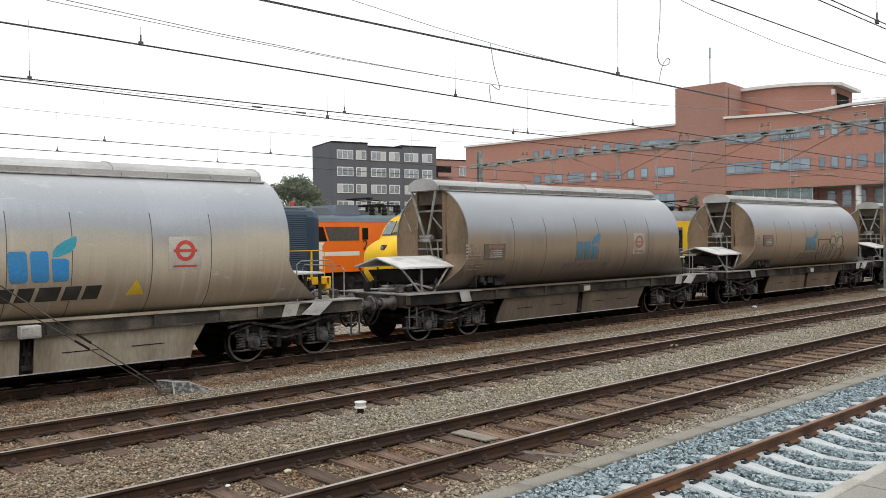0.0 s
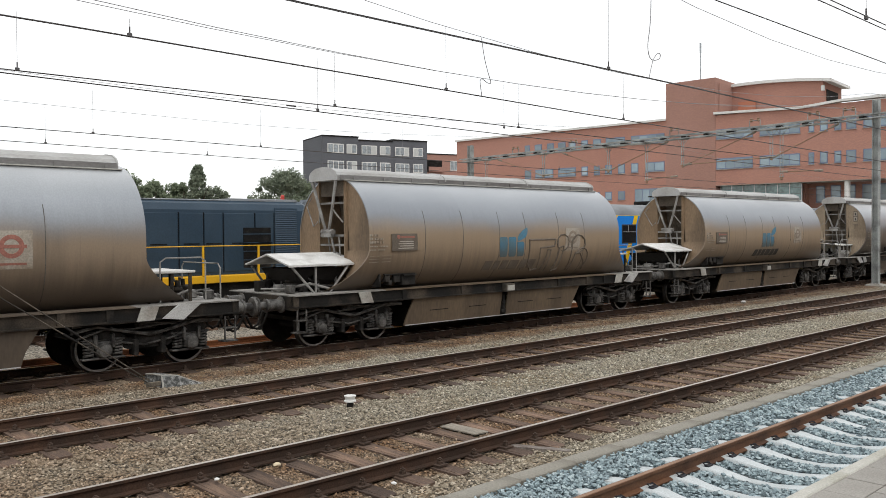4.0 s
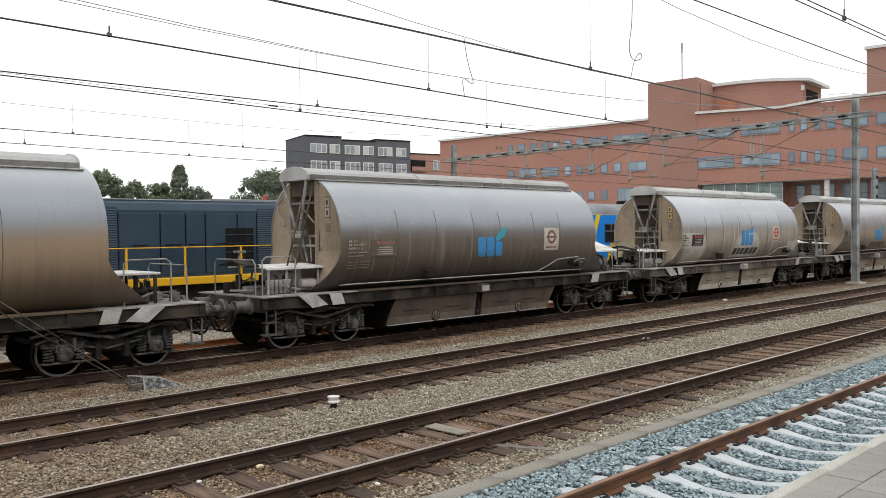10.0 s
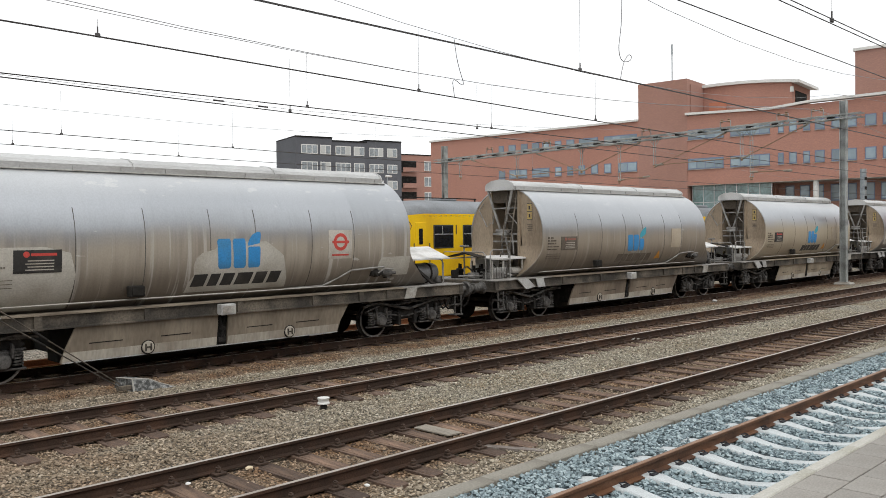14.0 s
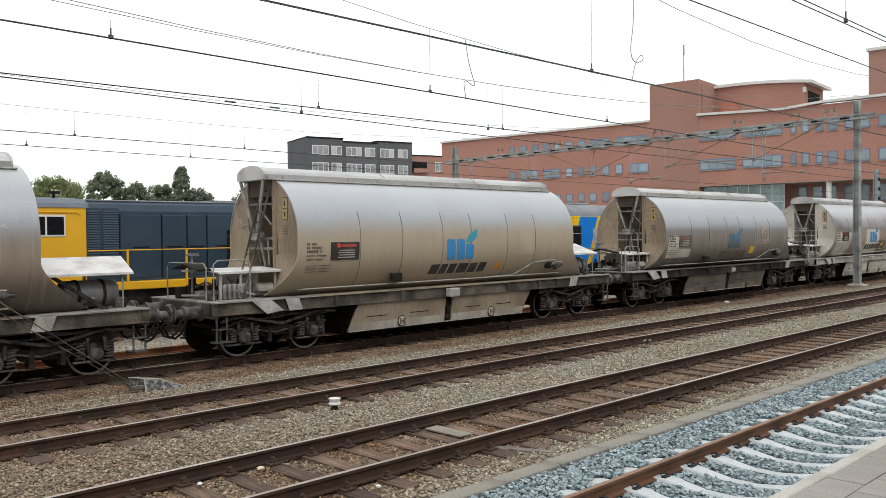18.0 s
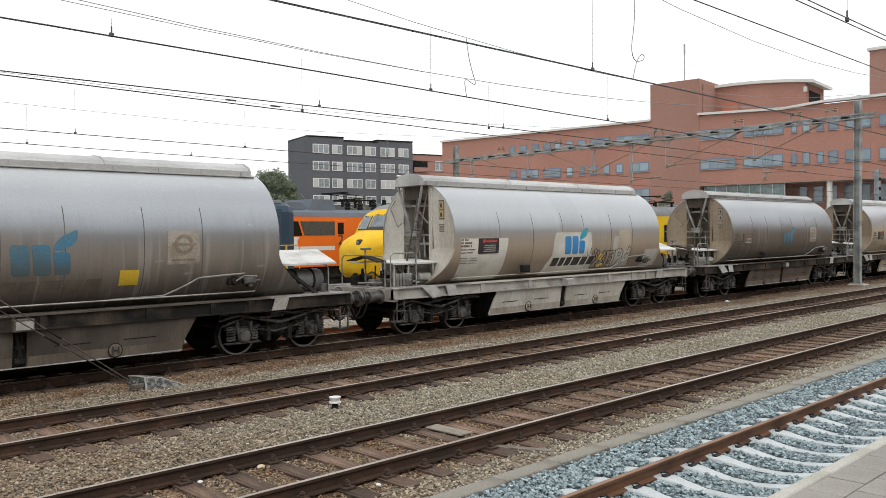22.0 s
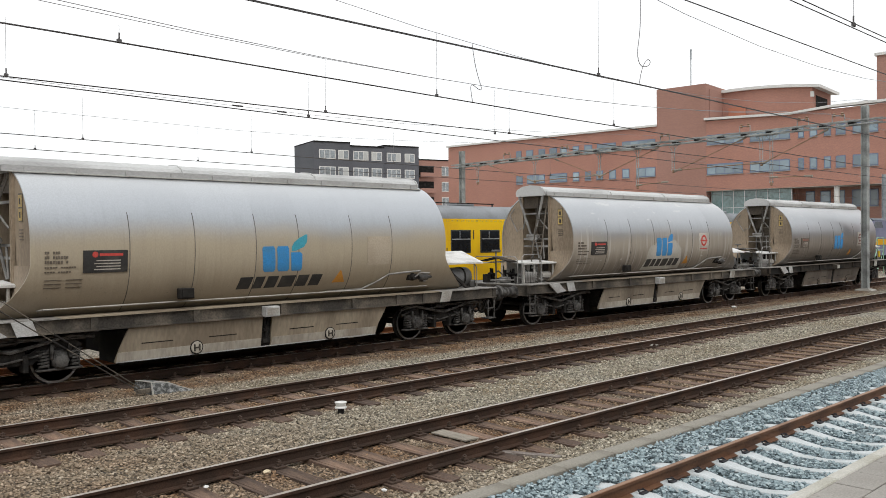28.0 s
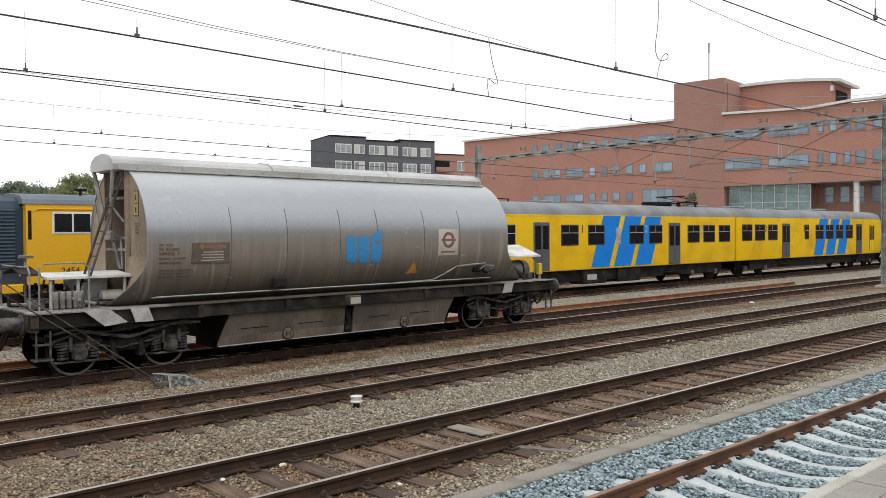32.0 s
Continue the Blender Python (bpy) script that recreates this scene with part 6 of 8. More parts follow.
    if i == 9:
        tag_loops(w, [[(0.95, 2.12), (0.98, 1.92), (1.10, 1.92), (1.14, 2.14)], [(1.24, 1.92), (1.26, 2.06)], loop(1.40, 2.04, 0.08, 0.09), [(1.47, 2.02), (1.42, 1.86)], loop(1.58, 1.98, 0.08, 0.10, 60, 400)], INK, 0.012)
        tag_loops(w, [[(1.70, 1.90), (1.86, 2.06), (2.02, 2.0), (1.92, 1.84), (1.80, 1.80), (1.96, 1.72), (1.92, 1.54), (1.66, 1.50), (1.60, 1.62), (1.74, 1.68), (1.70, 1.90)],
                      [(2.06, 1.52), (2.04, 2.04), (2.44, 2.06), (2.44, 1.94), (2.22, 1.92), (2.22, 1.84), (2.40, 1.84), (2.40, 1.72), (2.22, 1.70), (2.22, 1.62), (2.46, 1.62), (2.46, 1.50), (2.06, 1.52)],
                      [(2.54, 1.50), (2.52, 2.06), (2.82, 2.12), (3.0, 1.98), (2.96, 1.78), (2.74, 1.70), (2.72, 1.52), (2.54, 1.50)], loop(2.78, 1.92, 0.07, 0.07),
                      [(1.30, 1.74), (1.44, 1.90), (1.52, 1.80), (1.40, 1.64), (1.34, 1.50), (1.52, 1.52)], [(3.10, 1.60), (3.2, 1.78), (3.3, 1.74)], [(3.12, 1.80), (3.22, 1.98), (3.30, 1.9)], [(3.2, 2.02), (3.3, 2.2), (3.38, 2.12)]], INK, 0.014)
        tag_loops(w, [[(1.75, 1.52), (1.95, 1.62), (2.1, 1.5)], loop(1.72, 1.85, 0.08, 0.08)], YELLOW, 0.03)


def rolled(t):
    """How far the train has come after t seconds, in metres: it slowly gathers speed."""
    late = max(0.0, t - 29.0)
    return 4.445758 * t + 0.07146107 * t ** 2 - 0.0006700389 * t ** 3 + 5.52585e-06 * t ** 4 - 0.017 * late ** 2


def motions():
    for k, w in enumerate(WAGONS):
        x0 = 14.31 + 6.3 + PITCH * (k - 1)
        walk(w, [(i * 0.5, pose(x0 - rolled(i * 0.5), Y_D, 0)) for i in range(65)])
    times = [i / 15 for i in range(481)]
    for ws in WHEELSETS:
        x = ws.matrix_basis.translation.x
        # the wheels turn backwards about the axle as the wagon rolls to lower x
        walk(ws, [(t, pose(x, 0, WHEEL_R, 0, -math.degrees(rolled(t) / WHEEL_R), 0)) for t in times])


# ---- parked trains ----
EMU_YELLOW = mat("weathered_yellow_train_paint", (0.80, 0.50, 0.008), 0.5, 0, 0.05, 0.8, 20, 0.02, second=(0.66, 0.38, 0.01), amount=0.35, spec=0.25)
EMU_ROOF = mat("grey_train_roof", (0.22, 0.235, 0.25), 0.75, 0, 0.12, 0.8, 20, 0.1, second=(0.16, 0.165, 0.17))
EMU_BLUE = mat("blue_stripe_paint", (0.005, 0.20, 0.66), 0.5, 0, 0.06, 1.0, 20, 0.02, spec=0.2)
DOOR_GREY = mat("grey_train_door", (0.075, 0.08, 0.09), 0.55, 0, 0.12, 1.0, 20, 0.03)
TRAIN_GLASS = mat("dark_train_window", (0.010, 0.011, 0.013), 0.12, 0, 0.2, 1, 10, 0, spec=0.25)
RUBBER = mat("black_window_rubber", (0.03, 0.03, 0.03), 0.7, 0, 0.1, 3, 30, 0)
UNDER = mat("dark_underfloor_gear", (0.011, 0.0105, 0.010), 0.88, 0.0, 0.3, 2, 20, 0.2, second=(0.035, 0.032, 0.03), amount=0.4, spec=0.15)
ALU = mat("aluminium_window_bar", (0.55, 0.56, 0.57), 0.4, 0.7, 0.1, 3, 30, 0)
NAVY = mat("dark_slate_blue_loco_paint", (0.020, 0.042, 0.068), 0.45, 0, 0.12, 1.0, 20, 0.03, second=(0.030, 0.054, 0.080), spec=0.4)
LOCO_YELLOW = mat("deep_yellow_loco_paint", (0.74, 0.40, 0.012), 0.45, 0, 0.05, 1.0, 20, 0.03)
LOCO_ORANGE = mat("orange_loco_paint", (0.78, 0.16, 0.012), 0.45, 0, 0.05, 1.0, 20, 0.03)
LOCO_WHITE = mat("white_loco_paint", (0.70, 0.70, 0.68), 0.5, 0, 0.06, 1.0, 20, 0.03)
LOCO_ROOF = mat("slate_grey_loco_roof", (0.13, 0.155, 0.185), 0.7, 0, 0.12, 1.0, 20, 0.1)
PALE_GLASS = glass_mat("pale_reflecting_windscreen", (0.16, 0.20, 0.23))


ROOF_N = 14


def car_ring(x, hw, zb, zt, zs, soft, yc=0.0):
    """Cross-section of a car: flat sides with a soft lower edge up to the cant rail zs, then an arched roof."""
    ring = []
    for s in (-1, 1):
        side = [(s * hw * (1 - soft), zb), (s * hw * (1 - soft * 0.35), zb + soft * 0.25 * (zs - zb)), (s * hw, zb + soft * 0.7 * (zs - zb) + 0.02), (s * hw, zs - 0.12), (s * hw, zs)]
        ring.append(side)
    pts = ring[0] + [(-hw * math.cos(math.pi * i / ROOF_N), zs + (zt - zs) * math.sin(math.pi * i / ROOF_N) ** 0.8) for i in range(1, ROOF_N)] + ring[1][::-1]
    return [(x, yc + y, z) for y, z in pts]


def split_body(rings, x_roof):
    """One hull, parted along the cant rail into side walls and roof."""
    n = len(rings[0])
    whole, lower, upper = Mesh().loft(rings), Mesh(), Mesh()
    for f in whole.f:
        i = min(k % n for k in f) if len(f) == 4 else 0
        x = min(whole.v[k][0] for k in f)
        arch = len(f) == 4 and all(4 <= k % n <= 4 + ROOF_N for k in f)
        (upper if arch and x >= x_roof else lower).f.append(f)
    lower.v, upper.v = whole.v, whole.v
    return lower, upper


def window(parent, x0, x1, z0, z1, y, name="window", bars=True, glass=None):
    fr = part(name, B(x0 - 0.05, x1 + 0.05, y - 0.022, y + 0.05, z0 - 0.05, z1 + 0.05, b=0.02), RUBBER, parent)
    part("pane", B(x0, x1, y - 0.028, y - 0.005, z0, z1, b=0.004), glass or TRAIN_GLASS, fr)
    if bars:
        zm = z0 + (z1 - z0) * 0.62
        part("vent_bar", B(x0, x1, y - 0.036, y - 0.026, zm - 0.015, zm + 0.015), ALU, fr)
        xm = x0 + (x1 - x0) * 0.42
        part("vent_bar", B(xm - 0.012, xm + 0.012, y - 0.036, y - 0.026, zm, z1), ALU, fr)
    return fr


def train_door(parent, x0, x1, y, z0=1.02, z1=3.1):
    d = part("door", B(x0, x1, y - 0.022, y + 0.05, z0, z1, b=0.03), DOOR_GREY, parent, "grey folding door")
    xm = (x0 + x1) / 2
    for a, b in ((x0 + 0.10, xm - 0.07), (xm + 0.07, x1 - 0.10)):
        part("door_window", B(a, b, y - 0.032, y - 0.02, 1.95, 2.95, b=0.02), TRAIN_GLASS, d)
    part("door_joint", B(xm - 0.012, xm + 0.012, y - 0.028, y - 0.02, z0 + 0.03, z1 - 0.03), RUBBER, d)
    part("door_step", B(x0 - 0.1, x1 + 0.1, y - 0.12, y + 0.2, 0.62, 0.66), UNDER, parent)


def stripes(parent, xs, w, y):
    for x in xs:
        part("stripe", Mesh().prism([(x - 0.92, 1.06), (x - 0.92 + w, 1.06), (x + w, 3.40), (x, 3.40)], y - 0.008, y + 0.02, "y"), EMU_BLUE, parent, "slanting blue stripe")


def train_bogie(parent, x, y):
    b = part("bogie", Mesh().box(x - 1.5, x + 1.5, y - 1.12, y - 1.0, 0.42, 0.66, b=0.04).box(x - 0.4, x + 0.4, y - 1.15, y + 1.15, 0.4, 0.75, b=0.05).box(x - 1.5, x + 1.5, y + 1.0, y + 1.12, 0.42, 0.66), UNDER, parent)
    for dx in (-1.2, 1.2):
        part("wheel", Mesh().turned([(-0.80, 0.2), (-0.80, 0.455), (-0.70, 0.475), (-0.68, 0.2)], 24, "y", (x + dx, y, 0.46)).turned([(0.80, 0.2), (0.80, 0.455), (0.70, 0.475), (0.68, 0.2)], 24, "y", (x + dx, y, 0.46)), UNDER, b)
        part("axle_box", B(x + dx - 0.16, x + dx + 0.16, y - 1.22, y - 1.06, 0.34, 0.62, b=0.03), BOGIE_DUST, b)


def pantograph(parent, x, y, z, material):
    p = part("pantograph", Mesh().pipe([(x - 0.9, y - 0.5, z), (x + 0.9, y - 0.5, z + 0.16), (x - 0.8, y - 0.5, z + 0.3)], 0.03).pipe([(x - 0.9, y + 0.5, z), (x + 0.9, y + 0.5, z + 0.16), (x - 0.8, y + 0.5, z + 0.3)], 0.03).box(x - 1.0, x + 1.0, y - 0.6, y - 0.54, z - 0.02, z + 0.05).box(x - 1.0, x + 1.0, y + 0.54, y + 0.6, z - 0.02, z + 0.05).box(x - 0.95, x - 0.65, y - 0.8, y + 0.8, z + 0.30, z + 0.36), material, parent)
    for dx, dy in product((-0.8, 0.8), (-0.55, 0.55)):
        part("insulator", Mesh().turned([(z - 0.28, 0.05), (z - 0.22, 0.08), (z - 0.18, 0.05), (z - 0.13, 0.08), (z - 0.09, 0.05), (z - 0.02, 0.07)], 10, "z", (x + dx, y + dy, 0)), material, p)


NOSE = [  # x, half width, bottom, top, cant height, softness
    (19.05, 0.35, 1.45, 2.05, 1.80, 0.5), (19.08, 0.62, 1.25, 2.20, 1.90, 0.45), (19.2, 0.90, 1.10, 2.38, 2.02, 0.35), (19.45, 1.12, 1.02, 2.56, 2.15, 0.25), (19.85, 1.29, 1.0, 2.72, 2.30, 0.15),
    (20.25, 1.37, 0.99, 2.84, 2.46, 0.08), (20.36, 1.39, 0.98, 3.02, 2.62, 0.06), (20.58, 1.42, 0.98, 3.40, 2.95, 0.04), (20.80, 1.44, 0.98, 3.62, 3.15, 0.03), (21.2, 1.45, 0.98, 3.82, 3.36, 0.03), (22.0, 1.45, 0.98, 3.95, 3.42, 0.03), (23.0, 1.45, 0.98, 4.0, 3.42, 0.03)]


def nose_x(y, z):
    """Where the front of the car is met at a given offset from its middle and height."""
    for (xa, *a), (xb, *b) in zip(NOSE, NOSE[1:]):
        for k in range(13):
            t = k / 12
            hw, zb, zt, zs = (p + (q - p) * t for p, q in zip(a[:4], b[:4]))
            if abs(y) < hw:
                top = zs + (zt - zs) * max(0.0, math.sin(math.acos(min(1, abs(y) / hw)))) ** 0.8
                if z < top:
                    return xa + (xb - xa) * t
    return 21.5


def railcar(label, x0, x1, nose):
    yc, f = Y_F, Y_F - 1.45
    car = thing("railcar", label, "train car", "parked yellow train")
    if nose:
        rings = [car_ring(*r, yc=yc) for r in NOSE] + [car_ring(x1, 1.45, 0.98, 4.0, 3.42, 0.03, yc)]
        lower, upper = split_body(rings, 20.78)
    else:
        rings = [car_ring(x0, 1.42, 0.98, 3.95, 3.40, 0.03, yc), car_ring(x0 + 0.08, 1.45, 0.98, 4.0, 3.42, 0.03, yc), car_ring(x1 - 0.6, 1.45, 0.98, 4.0, 3.42, 0.03, yc), car_ring(x1, 1.3, 1.0, 3.7, 3.2, 0.1, yc)]
        lower, upper = split_body(rings, 0)
    body = part("body", lower, EMU_YELLOW, car, smooth=35)
    part("roof", upper, EMU_ROOF, car, "matt grey roof", smooth=35)
    part("underfloor", B(x0 + 2, x1 - 1, yc - 1.2, yc + 1.2, 0.45, 1.02), UNDER, car)
    return car, f


emu, fy = railcar("yellow passenger railcar with rounded nose and blue slanting stripes", 18.82, 43.42, True)
for a, b in ((22.55, 23.56), (24.20, 25.25), (28.28, 29.40), (30.18, 31.30), (33.36, 34.46), (35.02, 36.09), (38.55, 39.63), (40.12, 41.2), (41.72, 42.85)):
    window(emu, a, b, 2.12, 2.94, fy)
train_door(emu, 26.41, 27.47, fy)
train_door(emu, 36.70, 37.81, fy)
stripes(emu, (31.28, 33.0, 34.7), 1.36, fy)
part("panel_plate", B(32.25, 32.65, fy - 0.012, fy + 0.02, 2.1, 2.86, b=0.02), FRAME_PALE, emu)
cab_door = part("cab_door", B(21.52, 22.12, fy - 0.014, fy + 0.05, 1.15, 3.1, b=0.05), EMU_YELLOW, emu)
part("door_window", B(21.72, 21.92, fy - 0.026, fy - 0.01, 2.25, 2.85, b=0.04), TRAIN_GLASS, cab_door)
for x in (21.42, 22.24):
    part("handrail", Mesh().rod((x, fy - 0.06, 1.4), (x, fy - 0.06, 2.3), 0.018), RUBBER, emu)
part("marking", B(23.0, 25.6, fy + 0.006, fy + 0.03, 3.26, 3.33), EMU_BLUE, emu, "thin blue lettering strip drawn as a bar")
part("marking", B(28.0, 31.0, fy + 0.006, fy + 0.03, 3.26, 3.33), DOOR_GREY, emu)


def screen_pane(y0, y1, z0, z1, lift):
    """A windscreen pane that follows the sloping front."""
    m, ny, nz = Mesh(), 5, 4
    front, back = [], []
    for j in range(nz + 1):
        for i in range(ny + 1):
            y, z = y0 + (y1 - y0) * i / ny, z0 + (z1 - z0) * j / nz
            x = nose_x(y, z)
            front.append((x - lift, Y_F + y, z + lift * 0.5))
            back.append((x + 0.06, Y_F + y, z))
    n = ny + 1
    f = [(j * n + i, j * n + i + 1, (j + 1) * n + i + 1, (j + 1) * n + i) for j in range(nz) for i in range(ny)]
    o = len(front)
    edge = [i for i in range(ny)] + [j * n + ny for j in range(nz)] + [nz * n + i for i in range(ny, 0, -1)] + [j * n for j in range(nz, 0, -1)]
    f += [(a, b, b + o, a + o) for a, b in zip(edge, edge[1:] + edge[:1])]
    return m.add(front + back, f)


for a, b in ((-1.20, -0.52), (-0.46, 0.46), (0.52, 1.20)):
    fr = part("windscreen", screen_pane(a, b, 2.80, 3.36 if abs(a + b) > 0.1 else 3.40, 0.012), RUBBER, emu)
    part("pane", screen_pane(a + 0.035, b - 0.035, 2.84, 3.32 if abs(a + b) > 0.1 else 3.36, 0.022), PALE_GLASS, fr)
qw = part("quarter_window", Mesh().prism([(20.68, 2.82), (21.32, 2.82), (21.36, 2.98), (21.15, 3.20), (20.90, 3.24)], fy - 0.006, fy + 0.10, "y"), RUBBER, emu)
part("blank_panel", Mesh().prism([(20.73, 2.85), (21.29, 2.85), (21.32, 2.97), (21.13, 3.17), (20.92, 3.21)], fy - 0.014, fy + 0.05, "y"), mat("yellow_blanked_window", (0.62, 0.36, 0.02), 0.4, 0, 0.05, 1, 20, 0), qw)
for y in (-0.30,):
    hx = nose_x(y, 2.34)
    lamp_ring = part("headlight", Mesh().turned([(hx - 0.05, 0.10), (hx - 0.03, 0.125), (hx + 0.3, 0.125)], 16, "x", (0, Y_F + y, 2.34)), RUBBER, emu, smooth=40)
    part("lens", Mesh().turned([(hx - 0.075, 0.03), (hx - 0.06, 0.07), (hx - 0.045, 0.075)], 14, "x", (0, Y_F + y, 2.34)), PALE_GLASS, lamp_ring, smooth=40)
for z in (1.42, 1.98):
    part("nose_rail", Mesh().pipe([(20.1, fy + 0.04, z - 0.12), (20.12, fy - 0.05, z), (21.2, fy - 0.07, z + 0.03), (21.9, fy - 0.05, z + 0.02), (21.92, fy + 0.03, z - 0.1)], 0.02, 6), RUBBER, emu)
for y in (23.5, 25.2):
    part("buffer", Mesh().turned([(18.55, 0.2), (18.60, 0.22), (18.62, 0.08), (19.3, 0.09)], 16, "x", (0, y, 1.06)), UNDER, emu, smooth=40)
for x in (22.3, 40.6):
    train_bogie(emu, x, Y_F)
pantograph(emu, 40.0, Y_F, 4.18, UNDER)
part("roof_gear", Mesh().box(37.2, 38.6, Y_F - 0.5, Y_F + 0.5, 3.98, 4.2, b=0.05), UNDER, emu)
for x in (24.5, 28.5, 33.0, 42.0):
    part("roof_vent", Mesh().box(x - 0.5, x + 0.5, Y_F - 0.35, Y_F + 0.35, 3.96, 4.10, b=0.05), EMU_ROOF, emu)
part("roof_rail", Mesh().box(21.4, 26.0, Y_F - 0.5, Y_F - 0.46, 4.06, 4.10).box(21.4, 21.45, Y_F - 0.5, Y_F - 0.46, 3.85, 4.08).box(25.9, 25.95, Y_F - 0.5, Y_F - 0.46, 3.9, 4.08), UNDER, emu)
for i in range(34):
    part("vent_slot", once("vent_slot", lambda: B(-0.09, 0.09, -0.012, 0.03, -0.03, 0.03), EMU_BLUE), None, emu, at=(22.1 + 0.27 * i, fy + 0.012, 3.34))
for x, txt in ((23.74, "1"), (29.7, "1"), (34.62, "2"), (39.85, "2")):
    part("class_number", writing(txt, 0.36), INK if txt == "1" else SIGN_WHITE, emu, at=(x, fy - 0.01, 2.62))
for x in (30.8, 33.5):
    part("equipment_box", B(x - 0.9, x + 0.9, fy + 0.10, fy + 0.9, 0.32, 0.95, b=0.04), UNDER, emu)
part("sprayed_mark", B(30.2, 30.9, fy + 0.09, fy + 0.12, 0.5, 0.75), FRAME_PALE, emu)

emu2, fy = railcar("second yellow railcar of the parked train, striped blue", 43.66, 65.6, False)
for a in (44.31, 45.85, 47.46, 54.0, 55.56, 57.18, 58.78, 52.4):
    window(emu2, a, a + (1.1 if a != 52.4 else 0.5), 2.14, 2.98, fy)
train_door(emu2, 49.21, 50.29, fy)
train_door(emu2, 60.53, 61.56, fy)
stripes(emu2, (54.6, 56.4, 58.2), 1.36, fy)
part("cab_door", B(63.0, 63.8, fy - 0.014, fy + 0.05, 1.15, 3.1, b=0.05), EMU_YELLOW, emu2)
for a in (63.08, 63.48):
    part("door_window", B(a, a + 0.24, fy - 0.03, fy, 1.95, 2.95, b=0.02), TRAIN_GLASS, emu2)
for a in (62.96, 63.36, 63.80):
    part("door_joint", B(a, a + 0.03, fy - 0.018, fy + 0.02, 1.15, 3.12), RUBBER, emu2)
part("gangway", B(43.36, 43.72, Y_F - 1.1, Y_F + 1.1, 1.05, 3.7, b=0.08), UNDER, emu2)
for x in (46.4, 62.6):
    train_bogie(emu2, x, Y_F)
for x in (46.0, 51.5, 57.5):
    part("roof_vent", Mesh().box(x - 0.7, x + 0.7, Y_F - 0.4, Y_F + 0.4, 3.96, 4.12, b=0.06), EMU_ROOF, emu2)
for x in (47.0, 52.15):
    part("class_number", writing("2", 0.36), INK, emu2, at=(x, fy - 0.012, 2.62))

# diesel locomotive
loco = thing("diesel_locomotive", "dark blue diesel locomotive with yellow cab and walkway", "locomotive")
hood_ring = lambda x, hw, zt: [(x, Y_F - hw, 1.44), (x, Y_F - hw, zt - 0.30), (x, Y_F - hw + 0.10, zt - 0.10), (x, Y_F - hw + 0.32, zt), (x, Y_F + hw - 0.32, zt), (x, Y_F + hw - 0.10, zt - 0.10), (x, Y_F + hw, zt - 0.30), (x, Y_F + hw, 1.44)]
hood = part("engine_hood", Mesh().loft([hood_ring(8.9, 1.15, 3.72), hood_ring(15.6, 1.15, 3.72), hood_ring(15.82, 1.08, 3.66), hood_ring(15.9, 0.95, 3.5)]), NAVY, loco, "dark slate blue engine hood")
grille = part("radiator_grille", B(13.3, 14.3, Y_F - 1.176, Y_F - 1.12, 1.62, 2.88, b=0.01), UNDER, hood, "dark radiator opening")
for i in range(4):
    part("grille_bar", B(13.3, 14.3, Y_F - 1.19, Y_F - 1.17, 1.85 + 0.27 * i, 1.88 + 0.27 * i), NAVY, grille)
short = part("short_hood", Mesh().loft([hood_ring(3.9, 0.95, 3.5), hood_ring(4.1, 1.15, 3.68), hood_ring(6.7, 1.15, 3.68)]), NAVY, loco)
hy = Y_F - 1.15
for a, b in ((9.95, 11.15), (11.2, 11.95), (12.0, 12.6), (12.65, 13.7), (13.75, 14.4)):
    part("hood_door", B(a, b, hy - 0.018, hy + 0.02, 1.52, 3.32, b=0.012), NAVY, hood)
    for x in (a - 0.025, b + 0.025):
        part("door_gap", once("door_gap", lambda: B(-0.008, 0.008, -0.021, 0.01, 1.50, 3.34), UNDER), None, hood, at=(x, hy, 0))
    part("door_handle", B((a + b) / 2 - 0.25, (a + b) / 2 + 0.25, hy - 0.04, hy - 0.016, 2.38, 2.41), UNDER, hood)
for a, b in ((8.98, 9.38), (9.44, 9.9), (14.45, 15.3)):
    lv = part("louvre_panel", B(a, b, hy - 0.012, hy + 0.02, 1.55, 3.5), NAVY, hood)
    for i in range(27):
        z = 1.60 + i * 0.069
        part("louvre", once("louvre%.2f" % (b - a), lambda: Mesh().prism([(-0.012, 0.0), (-0.030, 0.006), (-0.012, 0.045)], 0.02, b - a - 0.02, "x"), NAVY), None, lv, at=(a, hy, z))
for i in range(18):
    part("louvre", once("louvre_short", lambda: Mesh().prism([(0.0, 0.0), (-0.035, 0.01), (0.0, 0.06)], 0.02, 1.5, "x"), NAVY), None, short, at=(5.0, hy, 1.75 + i * 0.092))
cab_ring = lambda x, s=0.0: [(x, Y_F - 1.40, 1.2), (x, Y_F - 1.40, 3.5 - s), (x, Y_F + 1.40, 3.5 - s), (x, Y_F + 1.40, 1.2)]
cab = part("cab", Mesh().loft([cab_ring(6.7), cab_ring(8.9)]), LOCO_YELLOW, loco, "deep yellow driver's cab")
roof_ring = lambda x: [(x, Y_F - 1.43, 3.50), (x, Y_F - 1.36, 3.62), (x, Y_F - 1.1, 3.74), (x, Y_F, 3.82), (x, Y_F + 1.1, 3.74), (x, Y_F + 1.36, 3.62), (x, Y_F + 1.43, 3.50)]
part("cab_roof", Mesh().loft([roof_ring(6.62), roof_ring(8.97)]), LOCO_ROOF, loco, "slate grey cab roof")
cy = Y_F - 1.40
